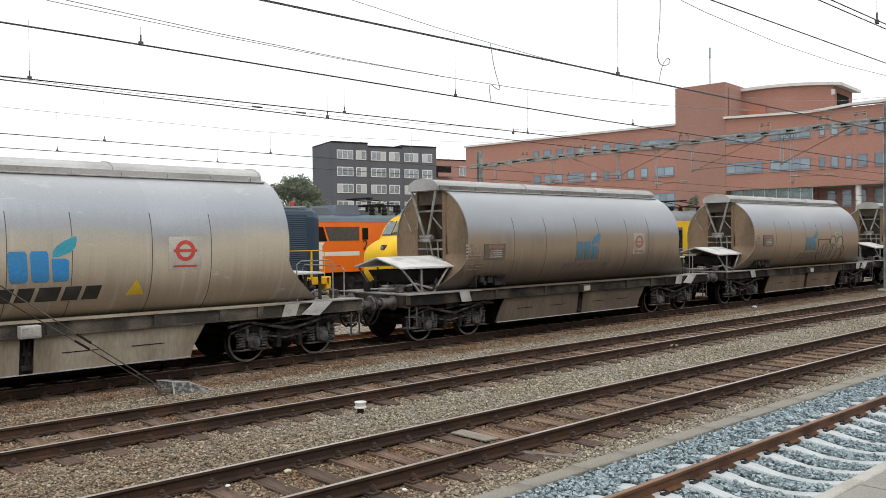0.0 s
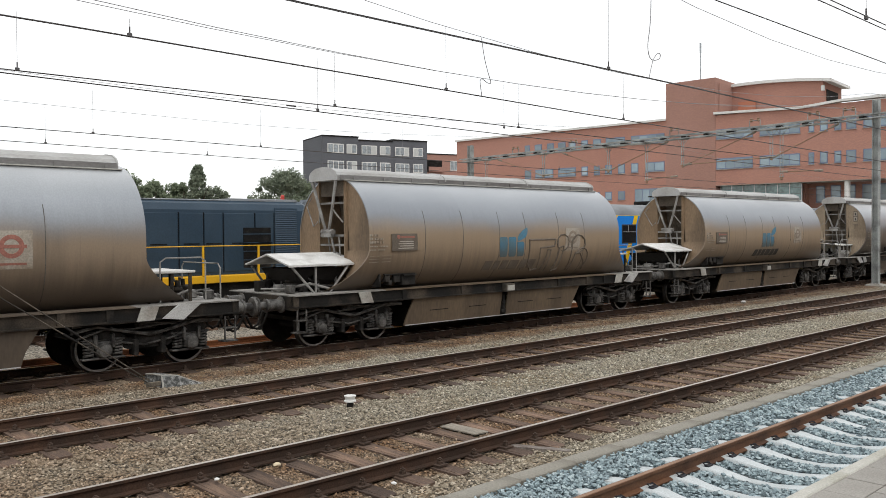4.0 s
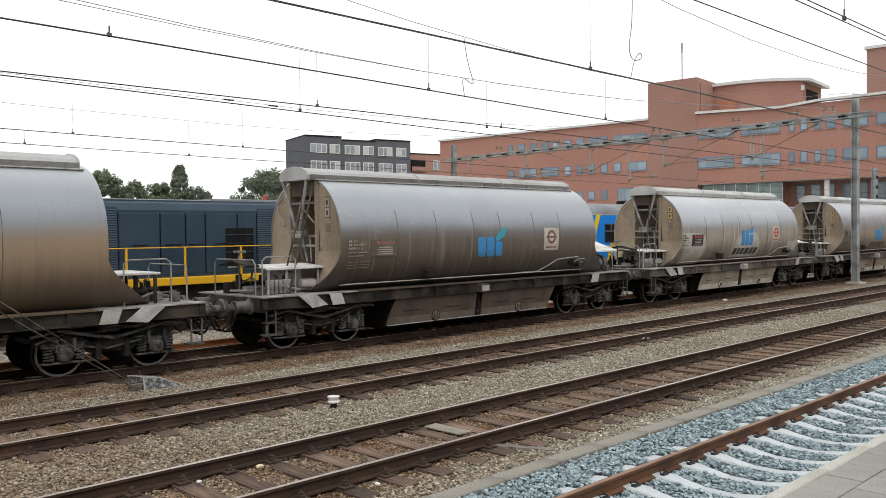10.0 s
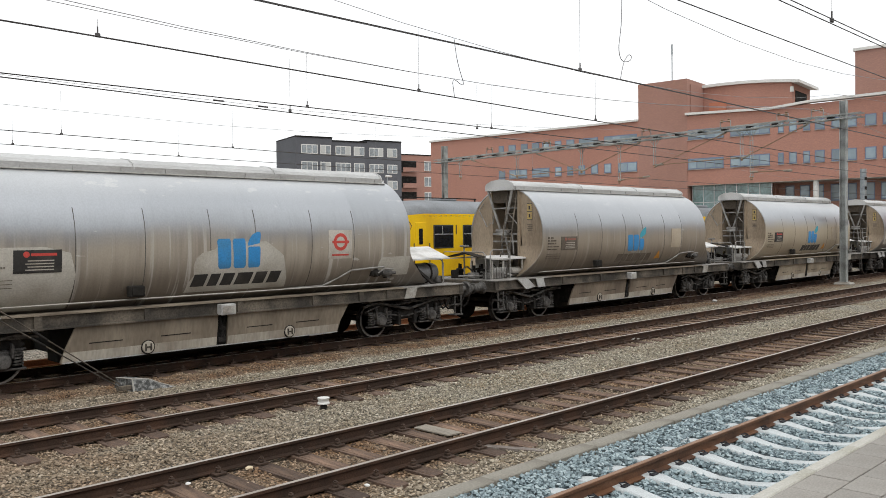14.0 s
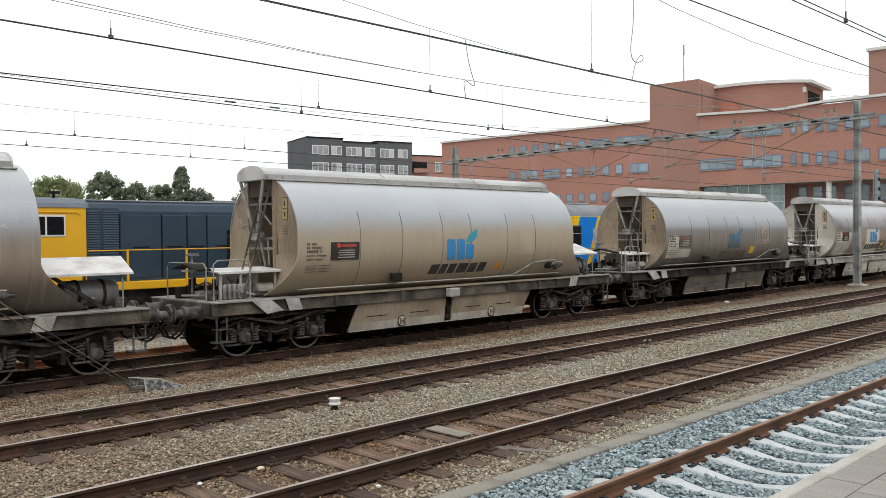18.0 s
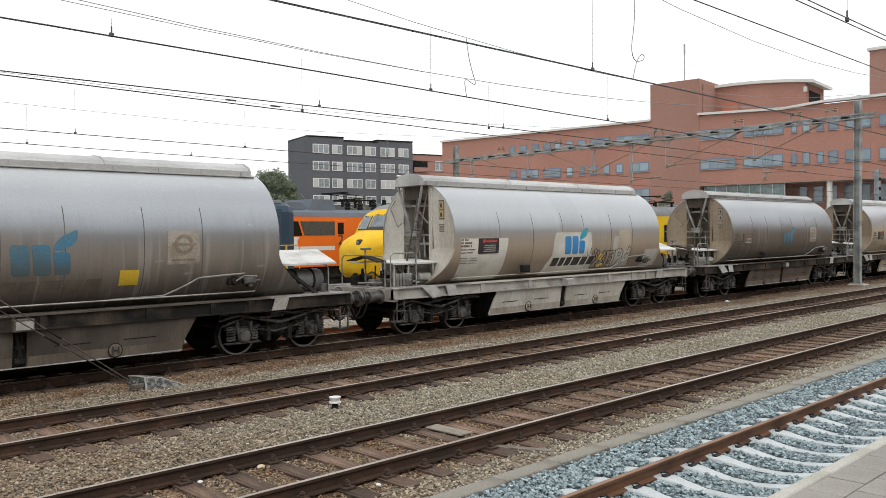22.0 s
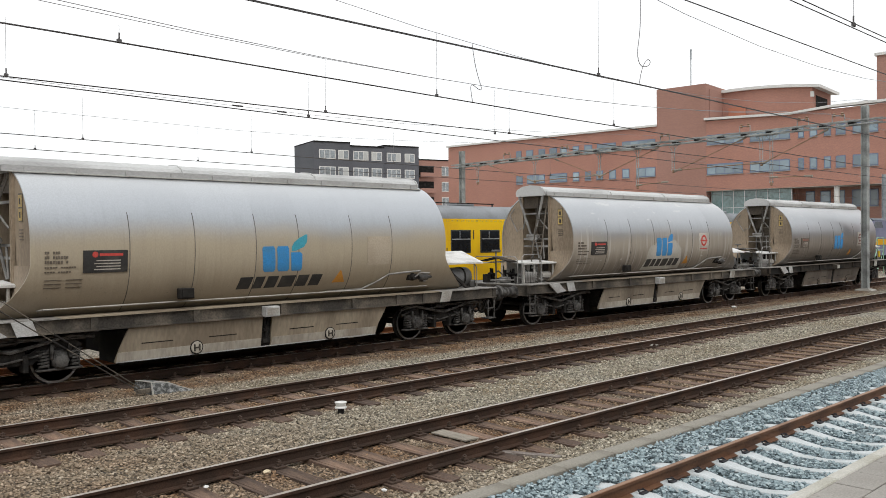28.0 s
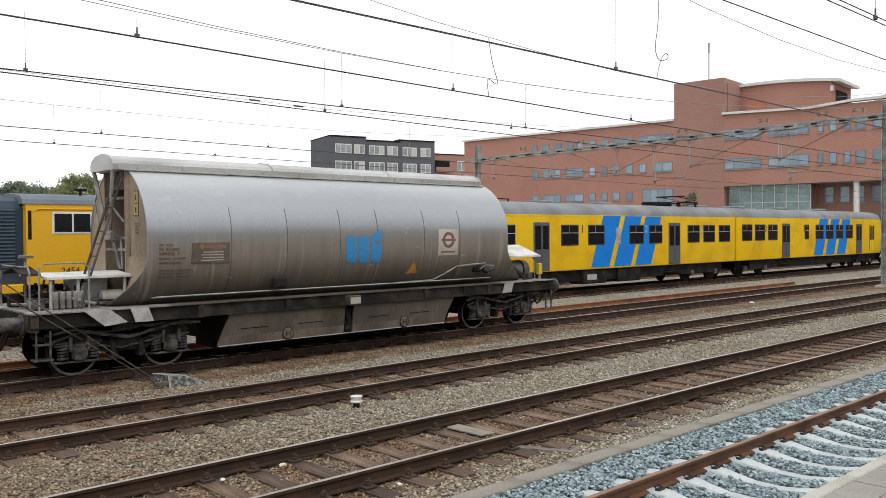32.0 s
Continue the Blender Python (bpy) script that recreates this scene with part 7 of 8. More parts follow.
part("drip_rail", Mesh().pipe([(6.9, cy - 0.01, 3.30), (6.98, cy - 0.02, 3.37), (8.65, cy - 0.02, 3.37), (8.76, cy - 0.01, 3.30)], 0.014), LOCO_YELLOW, cab)
wf = part("cab_window", B(7.34, 8.36, cy - 0.02, cy + 0.03, 2.72, 3.30, b=0.01), LOCO_WHITE, cab)
for a, b in ((7.39, 7.83), (7.88, 8.31)):
    part("pane", B(a, b, cy - 0.028, cy - 0.015, 2.77, 3.25), TRAIN_GLASS, wf)
part("front_window", B(6.72, 6.86, cy - 0.004, cy + 0.3, 2.55, 3.35, b=0.03), TRAIN_GLASS, cab)
part("running_number", writing("2454", 0.17), INK, cab, at=(7.55, cy - 0.012, 1.66))
part("roof_horn", Mesh().rod((8.35, Y_F - 0.6, 3.72), (8.35, Y_F - 0.6, 3.92), 0.04).box(8.2, 8.5, Y_F - 0.7, Y_F - 0.5, 3.9, 3.97, b=0.02), UNDER, loco)
part("frame", Mesh().box(3.3, 16.0, Y_F - 1.40, Y_F + 1.40, 1.20, 1.43, b=0.02), LOCO_YELLOW, loco, "yellow frame band")
part("buffer_beam", B(15.9, 16.08, Y_F - 1.4, Y_F + 1.4, 0.85, 1.45, b=0.02), LOCO_YELLOW, loco)
part("underframe", B(3.6, 15.7, Y_F - 1.2, Y_F + 1.2, 0.5, 1.2), UNDER, loco)
for x in (5.4, 13.4):
    train_bogie(loco, x, Y_F)
hr = part("walkway_rail", Mesh().pipe([(8.95, cy, 2.32), (15.7, cy, 2.32), (15.95, cy + 0.2, 2.3), (15.95, cy + 0.2, 1.43)], 0.016), LOCO_YELLOW, loco)
for x in (10.04, 11.82, 13.7, 15.3):
    part("rail_post", Mesh().box(x - 0.03, x + 0.03, cy - 0.02, cy + 0.02, 1.43, 2.34), LOCO_YELLOW, hr)
# paler slab on the hood: the sky's highlight put into shape and colour
part("hood_top", Mesh().box(8.98, 13.0, Y_F - 0.90, Y_F + 0.90, 3.70, 3.75, b=0.02).box(13.05, 15.5, Y_F - 0.86, Y_F + 0.86, 3.70, 3.80, b=0.02), EMU_ROOF, hood)
part("lamp_base", Mesh().turned([(3.70, 0.075), (3.82, 0.075)], 12, "z", (15.3, Y_F - 0.3, 0)), LOCO_WHITE, loco)
part("warning_lamp", Mesh().turned([(3.82, 0.065), (3.84, 0.07), (3.95, 0.065), (3.98, 0.03)], 14, "z", (15.3, Y_F - 0.3, 0)), RED, loco, "red roof lamp on a pale base", smooth=40)

# grey-lilac locomotive beyond the railcars
LILAC = mat("faded_lilac_loco_paint", (0.20, 0.215, 0.31), 0.55, 0, 0.08, 1.0, 20, 0.03, second=(0.15, 0.165, 0.25))
loco3 = thing("electric_locomotive", "faded lilac-grey locomotive with an ochre band, behind the railcars", "locomotive")
body3 = part("body", Mesh().prism([(66.95, 1.0), (66.85, 2.3), (67.2, 3.12), (68.0, 3.72), (84.0, 3.72), (84.0, 1.0)], Y_F - 1.42, Y_F + 1.42, "y"), LILAC, loco3)
part("roof", Mesh().prism([(Y_F - 1.43, 3.72), (Y_F - 1.2, 3.88), (Y_F + 1.2, 3.88), (Y_F + 1.43, 3.72)], 67.9, 84.1, "x"), LOCO_ROOF, loco3)
part("ochre_band", B(66.86, 84.0, Y_F - 1.43, Y_F + 1.43, 1.82, 2.26), LOCO_YELLOW, body3)
part("windscreen", Mesh().prism([(67.20, 3.16), (67.17, 3.20), (67.93, 3.76), (67.96, 3.72)], Y_F - 1.3, Y_F + 1.3, "y"), TRAIN_GLASS, body3)
part("side_window", Mesh().prism([(67.7, 3.14), (68.25, 3.62), (69.6, 3.62), (69.9, 3.14)], Y_F - 1.436, Y_F - 1.40, "y"), PALE_GLASS, body3)
part("front_lamp", Mesh().turned([(66.90, 0.09), (66.96, 0.11), (67.2, 0.11)], 12, "x", (0, Y_F - 0.9, 2.62)), PALE_GLASS, loco3)
part("underfloor", B(67.4, 83.6, Y_F - 1.2, Y_F + 1.2, 0.45, 1.02), UNDER, loco3)
for y in (Y_F - 0.87, Y_F + 0.87):
    part("buffer", Mesh().turned([(66.25, 0.2), (66.30, 0.22), (66.32, 0.09), (66.95, 0.1)], 16, "x", (0, y, 1.06)), UNDER, loco3, smooth=40)
for x in (70.2, 80.0):
    train_bogie(loco3, x, Y_F)

GREEN_STEEL = mat("pale_green_steel", (0.30, 0.50, 0.36), 0.6, 0, 0.12, 2.0, 30, 0.05, second=(0.22, 0.38, 0.28))
stairs = thing("service_stairs", "pale green steel service stairs beside the parked train", "stairs")
for y in (21.75, 22.35):
    part("stringer", Mesh().rod((63.3, y, -0.24), (65.1, y, 1.5), 0.035, 6), GREEN_STEEL, stairs)
    part("handrail", Mesh().pipe([(63.4, y, 0.7), (65.1, y, 2.4), (66.4, y, 2.4), (66.4, y, -0.24)], 0.028, 6), GREEN_STEEL, stairs)
    part("leg", Mesh().rod((65.1, y, 2.4), (65.1, y, -0.24), 0.028, 6), GREEN_STEEL, stairs)
    part("cross_brace", Mesh().rod((65.1, y, -0.1), (66.4, y, 1.45), 0.02, 5), GREEN_STEEL, stairs)
for k in range(6):
    part("tread", B(63.42 + 0.3 * k, 63.66 + 0.3 * k, 21.76, 22.34, 0.0 + 0.29 * k, 0.03 + 0.29 * k), GREEN_STEEL, stairs)
part("landing", B(65.1, 66.4, 21.75, 22.35, 1.47, 1.52), GREEN_STEEL, stairs)

# electric locomotive
eloco = thing("electric_locomotive", "orange and white electric locomotive with grey roof", "locomotive")
oy = Y_G - 1.42
prof = [(19.35, 1.3), (18.95, 1.45), (18.9, 2.15), (19.35, 2.55), (18.95, 3.28), (19.2, 3.40), (36.3, 3.40), (36.6, 3.28), (36.2, 2.55), (36.65, 2.15), (36.6, 1.45), (36.2, 1.3)]
obody = part("body", Mesh().prism(prof, oy, Y_G + 1.42, "y"), LOCO_ORANGE, eloco)
part("white_band", B(19.0, 36.5, oy - 0.008, oy + 0.02, 1.98, 2.16), LOCO_WHITE, obody)
part("white_front", Mesh().prism([(18.87, 1.47), (18.87, 2.16), (19.32, 2.56), (19.72, 2.56), (19.60, 2.42), (19.60, 1.47)], oy - 0.012, Y_G + 1.43, "y"), LOCO_WHITE, obody)
part("windscreen", Mesh().prism([(19.30, 2.60), (18.93, 3.20), (18.99, 3.24), (19.36, 2.64)], oy + 0.1, Y_G + 1.3, "y"), TRAIN_GLASS, obody)
part("side_window", Mesh().prism([(19.95, 2.62), (19.75, 3.2), (21.5, 3.2), (21.5, 2.62)], oy - 0.016, oy + 0.02, "y"), mat("grey_side_window", (0.075, 0.082, 0.082), 0.2, 0, 0.2, 1.0, 8, 0), obody)
part("front_side_window", Mesh().prism([(19.40, 2.60), (19.06, 3.2), (19.65, 3.2), (19.85, 2.60)], oy - 0.016, oy + 0.02, "y"), TRAIN_GLASS, obody)
odoor = part("cab_door", B(21.5, 22.13, oy - 0.016, oy + 0.02, 1.5, 3.25, b=0.03), LOCO_ORANGE, obody)
part("door_window", B(21.66, 21.98, oy - 0.028, oy - 0.01, 2.65, 3.15, b=0.03), TRAIN_GLASS, odoor)
part("running_number", writing("2", 0.42), INK, obody, at=(21.68, oy - 0.03, 2.22))
part("roof", Mesh().prism([(Y_G - 1.43, 3.40), (Y_G - 1.36, 3.58), (Y_G - 0.9, 3.72), (Y_G + 0.9, 3.72), (Y_G + 1.36, 3.58), (Y_G + 1.43, 3.40)], 19.1, 36.4, "x"), LOCO_ROOF, eloco)
for a, b, h in ((19.3, 20.3, 4.0), (20.5, 21.9, 4.15), (25.5, 27.5, 4.1)):
    part("roof_housing", Mesh().prism([(a, 3.7), (a + 0.15, h), (b - 0.15, h), (b, 3.7)], Y_G - 1.0, Y_G + 1.0, "y"), LOCO_ROOF, eloco)
pantograph(eloco, 23.4, Y_G, 4.15, UNDER)
for x in (22.7, 23.4, 24.2, 24.8):
    part("roof_insulator", Mesh().turned([(3.7, 0.09), (3.8, 0.14), (3.88, 0.09), (3.96, 0.14), (4.05, 0.09), (4.2, 0.1)], 10, "z", (x, Y_G - 0.8, 0)), UNDER, eloco)
part("underfloor", B(19.6, 36.0, Y_G - 1.3, Y_G + 1.3, 0.4, 1.35), UNDER, eloco)
for x in (22.4, 33.0):
    train_bogie(eloco, x, Y_G)

# ---- buildings ----
BRICK = brick_mat("brown_red_brickwork", (0.415, 0.215, 0.165), (0.375, 0.19, 0.145))
BRICK_DARK = brick_mat("grey_red_brickwork", (0.365, 0.205, 0.165), (0.335, 0.185, 0.145))
PARAPET = mat("white_roof_edge", (0.66, 0.66, 0.64), 0.6, 0, 0.08, 0.5, 8, 0)
BLUE_FRAME = mat("grey_blue_window_frame", (0.14, 0.18, 0.275), 0.5, 0, 0.08, 1, 8, 0)
OFFICE_GLASS = mat("office_window_glass", (0.17, 0.24, 0.29), 0.15, 0, 0.06, 0.3, 2.0, 0.0, second=(0.25, 0.32, 0.36), rnd=0.35, spec=0.9)
ENTRY_GLASS = glass_mat("green_tinted_glass_wall", (0.17, 0.27, 0.27))
BLACK_BRICK = brick_mat("charcoal_brickwork", (0.105, 0.110, 0.125), (0.092, 0.096, 0.108))
WHITE_FRAME = mat("white_window_frame", (0.62, 0.62, 0.60), 0.5, 0, 0.06, 1, 8, 0)
FLAT_GLASS = glass_mat("apartment_glass", (0.24, 0.27, 0.29))
BLIND = mat("pale_window_blind", (0.46, 0.47, 0.46), 0.8, 0, 0.06, 1, 8, 0)

OFFICE = Matrix(((0.09063, 0.99588, 0, 91.25), (-0.99588, 0.09063, 0, 56.12), (0, 0, 1, 0), (0, 0, 0, 1)))
office = thing("office_building", "large orange-red brick office building with blue-framed windows", "office building", at=OFFICE)


def office_window(u0, u1, z0, z1, d=0.0):
    fr = part("window", B(u0, u1, d - 0.05, d + 0.10, z0, z1, b=0.02), BLUE_FRAME, office)
    n = max(1, round((u1 - u0) / 1.15))
    step = (u1 - u0 - 0.1) / n
    for k in range(n):
        part("pane", B(u0 + 0.07 + k * step + 0.04, u0 + 0.05 + (k + 1) * step - 0.04, d - 0.065, d, z0 + 0.13, z1 - 0.13), OFFICE_GLASS, fr)
    part("sill", B(u0 - 0.06, u1 + 0.06, d - 0.12, d + 0.02, z0 - 0.07, z0 - 0.002), CONCRETE, fr)


part("wall", B(-34.1, 0, 0, 16, -0.4, 16.25), BRICK, office)
part("roof_edge", B(-34.3, 0, -0.25, 16.2, 16.25, 16.50), PARAPET, office)
part("tower", Mesh().prism([(0, 0), (6.35, 0), (6.35, 1.6), (6.35, 12), (0, 12)], -0.4, 20.8, "z"), BRICK_DARK, office, "brown-red brick stair tower")
part("wall", B(6.36, 60, 0.02, 16, 7.95, 16.25), BRICK, office)
part("wall", B(6.36, 15.9, 2.5, 16, -0.4, 7.95), BRICK, office)
part("wall", B(15.9, 60, 3.5, 16, -0.4, 7.95), BRICK_DARK, office)
part("soffit", B(6.36, 60, 0.03, 3.6, 7.90, 7.949), CONCRETE, office)
for a, b, za, zb in ((6.2, 16.1, 16.66, 16.32), (16.1, 20.3, 16.32, 16.66), (20.3, 60, 16.66, 17.0)):
    part("roof_edge", Mesh().loft([[(a, -0.3, za - 0.27), (a, 0.6, za - 0.27), (a, 0.6, za), (a, -0.3, za)], [(b, -0.3, zb - 0.27), (b, 0.6, zb - 0.27), (b, 0.6, zb), (b, -0.3, zb)]]), PARAPET, office)
part("roof_slab", B(6.4, 60, 0.6, 16, 16.2, 16.3), CONCRETE, office)
ARCH = lambda t: 20.02 + 1.19 * t - 1.66 * t * t
PENT = [(3.2 + 13.8 * i / 20, ARCH(0.02 + 0.92 * i / 20)) for i in range(21)]
part("penthouse", Mesh().loft([[(u, 5.0, 16.2), (u, 12.0, 16.2), (u, 12.0, z + 0.05), (u, 5.0, z + 0.05)] for u, z in PENT]), BRICK, office, "brick roof storey under an arched slab")
part("penthouse_roof", Mesh().loft([[(2.9 + 15.0 * i / 20, 4.6, ARCH(i / 20)), (2.9 + 15.0 * i / 20, 12.4, ARCH(i / 20)), (2.9 + 15.0 * i / 20, 12.4, ARCH(i / 20) + 0.34), (2.9 + 15.0 * i / 20, 4.6, ARCH(i / 20) + 0.34)] for i in range(21)]), PARAPET, office, "pale arched roof slab")
part("penthouse_window", B(17.0, 17.06, 6.2, 10.5, 17.0, 18.9), UNDER, office)
part("corner_post", B(16.8, 17.15, 4.9, 5.2, 18.6, 19.2), PARAPET, office)
part("roof_tank", B(7.4, 9.4, 4.2, 4.7, 16.3, 18.2, b=0.03), mat("orange_red_panel", (0.46, 0.18, 0.11), 0.8, 0, 0.08, 0.5, 8, 0), office)
part("downpipe", Mesh().rod((6.45, 0.9, 16.4), (6.45, 0.9, 20.2), 0.06, 6), BRICK_DARK, office)
part("roof_cabin", Mesh().prism([(20.6, 16.3), (23.0, 16.3), (23.0, 17.6), (22.0, 18.0), (20.6, 17.8)], 8, 12, "y"), PARAPET, office)
part("second_tower", B(24.25, 34, 3.0, 12, 16.2, 21.9), BRICK_DARK, office)
part("roof_edge", B(24.05, 34.2, 2.8, 12.2, 21.9, 22.2), PARAPET, office)
part("antenna", Mesh().rod((3.6, 2, 20.6), (3.6, 2, 24.6), 0.07, 8).rod((3.6, 2, 24.4), (3.6, 2, 25.6), 0.12, 8), GALV, office)
for u0, u1 in ((-21.5, -20.6), (-19.8, -18.6), (-17.7, -16.6), (-15.9, -14.7), (-14.2, -13.1), (-12.2, -11.2), (-10.4, -9.2), (-8.5, -5.7), (-4.8, -0.2)):
    office_window(u0, u1, 13.6, 14.75)
for z0, z1 in ((10.05, 11.25), (6.65, 7.75)):
    for u0, u1 in ((-21.5, -20.4), (-19.7, -16.7), (-15.9, -13.1), (-12.2, -11.2), (-10.3, -9.4), (-8.6, -7.6), (-6.7, -5.7)):
        office_window(u0, u1, z0, z1)
for u0, u1 in ((-4.8, -3.8), (-2.8, -0.2)):
    office_window(u0, u1, 10.05, 11.25)
office_window(-4.3, -0.1, 5.6, 7.95)
for z0, z1 in ((13.4, 14.6), (9.85, 11.15)):
    for u0, u1 in ((6.45, 10.8), (11.6, 16.1), (17.0, 17.6), (18.2, 19.0), (19.7, 20.4), (20.9, 21.9), (22.6, 23.7), (24.1, 25.1), (25.9, 27.0), (27.6, 28.7), (29.4, 31.2), (32, 33.2)):
        office_window(u0, u1, z0, z1, 0.02)
for u0, u1 in ((17.0, 18.0), (18.6, 19.7), (20.3, 21.2), (21.9, 23.0), (23.7, 24.6), (25.4, 26.4), (27, 28.2)):
    office_window(u0 - 0.3, u1 - 0.3, 5.7, 7.6, 3.5)
glassw = part("glass_wall", B(6.6, 16.0, 1.0, 1.06, 3.0, 7.9), ENTRY_GLASS, office, "tall green-tinted glass entrance wall")
for i in range(8):
    part("mullion", B(6.6 + i * 1.34 - 0.04, 6.6 + i * 1.34 + 0.04, 0.92, 1.1, 3.0, 7.9), ALU, glassw)
for z in (4.4, 5.9):
    part("transom", B(6.6, 16.0, 0.94, 1.08, z - 0.03, z + 0.03), ALU, glassw)
part("column", Mesh().turned([(-0.4, 0.3), (7.9, 0.3)], 18, "z", (20.85, 0.6, 0)), PARAPET, office, "round white concrete column", smooth=40)
part("column", Mesh().turned([(-0.4, 0.3), (7.9, 0.3)], 18, "z", (30.85, 0.6, 0)), PARAPET, office, smooth=40)

BLACKM = Matrix(((0.967, 0.254, 0, 85.0), (-0.254, 0.967, 0, 120.6), (0, 0, 1, 0), (0, 0, 0, 1)))
flats = thing("apartment_building", "charcoal brick apartment block with white window frames", "apartment building", at=BLACKM)
for a, b, d, zt in ((0, 6.9, 0, 19.65), (6.9, 13.9, 0.5, 19.2), (13.9, 21.3, 1.0, 19.6)):
    part("wall", B(a + 0.003, b, d, 10, -0.4, zt), BLACK_BRICK, flats)
    part("roof_edge", B(a, b, d - 0.12, 10.1, zt, zt + 0.22), UNDER, flats)
wr = random.Random(5)
for (a, w), d in (((1.0, 3.1), 0), ((4.6, 2.0), 0), ((7.7, 3.0), 0.5), ((11.3, 2.1), 0.5), ((14.6, 2.9), 1.0), ((18.3, 2.1), 1.0)):
    for k in range(6):
        z0 = 16.75 - 3.0 * k
        fr = part("window", B(a, a + w, d - 0.08, d + 0.1, z0, z0 + 1.65, b=0.02), WHITE_FRAME, flats)
        n = 2 if w < 2.5 else 3
        for i in range(n):
            s = (w - 0.16) / n
            part("pane", B(a + 0.08 + i * s + 0.07, a + 0.08 + (i + 1) * s - 0.07, d - 0.10, d - 0.02, z0 + 0.16, z0 + 1.5), BLIND if wr.random() < 0.3 else FLAT_GLASS, fr)

red_flats = thing("apartment_building", "red brick flats with dark balconies behind", "apartment building", at=BLACKM @ pose(21.6, 3.5, 0))
part("wall", B(0, 11, 0, 10, -0.4, 17.6), BRICK_DARK, red_flats)
part("roof_edge", B(-0.1, 11, -0.1, 10, 17.6, 17.8), UNDER, red_flats)
for k in range(5):
    z0 = 14.6 - 3.0 * k
    bal = part("balcony", B(1.0, 4.2, -0.12, 0.2, z0 - 0.3, z0 + 1.9), UNDER, red_flats)
    part("railing", B(0.9, 4.3, -0.9, -0.8, z0 - 0.35, z0 + 0.55), BRICK_DARK, bal)
    fr = part("window", B(6.0, 8.7, -0.08, 0.1, z0, z0 + 1.9, b=0.02), WHITE_FRAME, red_flats)
    for i in range(3):
        part("pane", B(6.1 + i * 0.85, 6.1 + i * 0.85 + 0.72, -0.10, -0.02, z0 + 0.15, z0 + 1.75), FLAT_GLASS, fr)


# ---- overhead line ----
GX = 44.15
GALV_DARK = mat("weathered_galvanised_steel", (0.36, 0.38, 0.37), 0.65, 0.3, 0.2, 1.5, 30, 0.1, 0.002, second=(0.16, 0.165, 0.16))
gantry = thing("overhead_line_gantry", "grey steel gantry spanning the tracks, carrying the overhead wires", "gantry")


def h_mast(x, y, z0, z1, w=0.30):
    h, t, k = w / 2, 0.035, 0.02
    prof = [(-h, -h), (h, -h), (h, -h + t), (k, -h + t), (k, h - t), (h, h - t), (h, h), (-h, h), (-h, h - t), (-k, h - t), (-k, -h + t), (-h, -h + t)]
    return Mesh().prism([(x + a, y + c) for a, c in prof], z0, z1, "z")


part("mast", h_mast(GX, 15.31, -0.1, 9.1, 0.31), GALV_DARK, gantry)
part("mast", h_mast(GX, 43.67, -0.2, 9.1, 0.34), GALV_DARK, gantry)
part("footing", Mesh().box(GX - 0.4, GX + 0.4, 14.9, 15.7, -0.3, -0.08, b=0.05).box(GX - 0.24, GX + 0.24, 15.07, 15.55, -0.1, -0.04), CONCRETE, gantry)
part("footing", Mesh().box(GX - 0.5, GX + 0.5, 43.2, 44.2, -0.3, 0.02, b=0.05), CONCRETE, gantry)
BEAM_Z = lambda y: 8.30 - 0.010 * (y - 15.31)
for dx in (-0.22, 0.22):
    for up in (-0.10, 0.10):
        part("beam_chord", Mesh().loft([[(GX + dx - 0.04, y, BEAM_Z(y) + up - 0.03), (GX + dx + 0.04, y, BEAM_Z(y) + up - 0.03), (GX + dx + 0.04, y, BEAM_Z(y) + up + 0.03), (GX + dx - 0.04, y, BEAM_Z(y) + up + 0.03)] for y in (14.4, 44.6)]), GALV_DARK, gantry)
    for i in range(50):
        y, s = 14.5 + 0.6 * i, 1 if i % 2 else -1
        part("lacing", Mesh().rod((GX + dx, y, BEAM_Z(y) - 0.09 * s), (GX + dx, y + 0.6, BEAM_Z(y) + 0.09 * s), 0.018, 4), GALV_DARK, gantry)
for i in range(20):
    y = 15.9 + i * 1.42
    part("batten", B(GX - 0.27, GX + 0.27, y - 0.14, y + 0.14, BEAM_Z(y) - 0.075, BEAM_Z(y) + 0.02), UNDER, gantry)
for y, zl in ((42.06, 6.64), (36.66, 6.46), (31.33, 6.48), (28.51, 5.68), (26.05, 6.49), (20.66, 6.55), (20.1, 5.45)):
    hg = part("hanger", Mesh().rod((GX, y - 0.08, zl + 0.1), (GX, y - 0.08, BEAM_Z(y)), 0.022, 5).rod((GX, y + 0.08, zl + 0.1), (GX, y + 0.08, BEAM_Z(y)), 0.022, 5).box(GX - 0.25, GX + 0.25, y - 0.28, y + 0.28, BEAM_Z(y) - 0.16, BEAM_Z(y) - 0.10).box(GX - 0.04, GX + 0.04, y - 0.12, y + 0.12, zl + 0.06, zl + 0.12), GALV_DARK, gantry)
    for k in range(int((BEAM_Z(y) - zl) / 0.3)):
        part("rung", once("hanger_rung", lambda: B(-0.015, 0.015, -0.08, 0.08, -0.015, 0.015), GALV_DARK), None, hg, at=(GX, y, zl + 0.25 + 0.3 * k))
    part("splay", Mesh().rod((GX, y - 0.35, BEAM_Z(y) - 0.1), (GX, y - 0.06, BEAM_Z(y) - 0.5), 0.02, 5).rod((GX, y + 0.35, BEAM_Z(y) - 0.1), (GX, y + 0.06, BEAM_Z(y) - 0.5), 0.02, 5), GALV_DARK, hg)
    part("insulator", Mesh().turned([(zl - 0.1, 0.05), (zl - 0.05, 0.09), (zl, 0.05), (zl + 0.05, 0.09), (zl + 0.1, 0.05)], 8, "z", (GX, y, 0)), BRACE, hg)
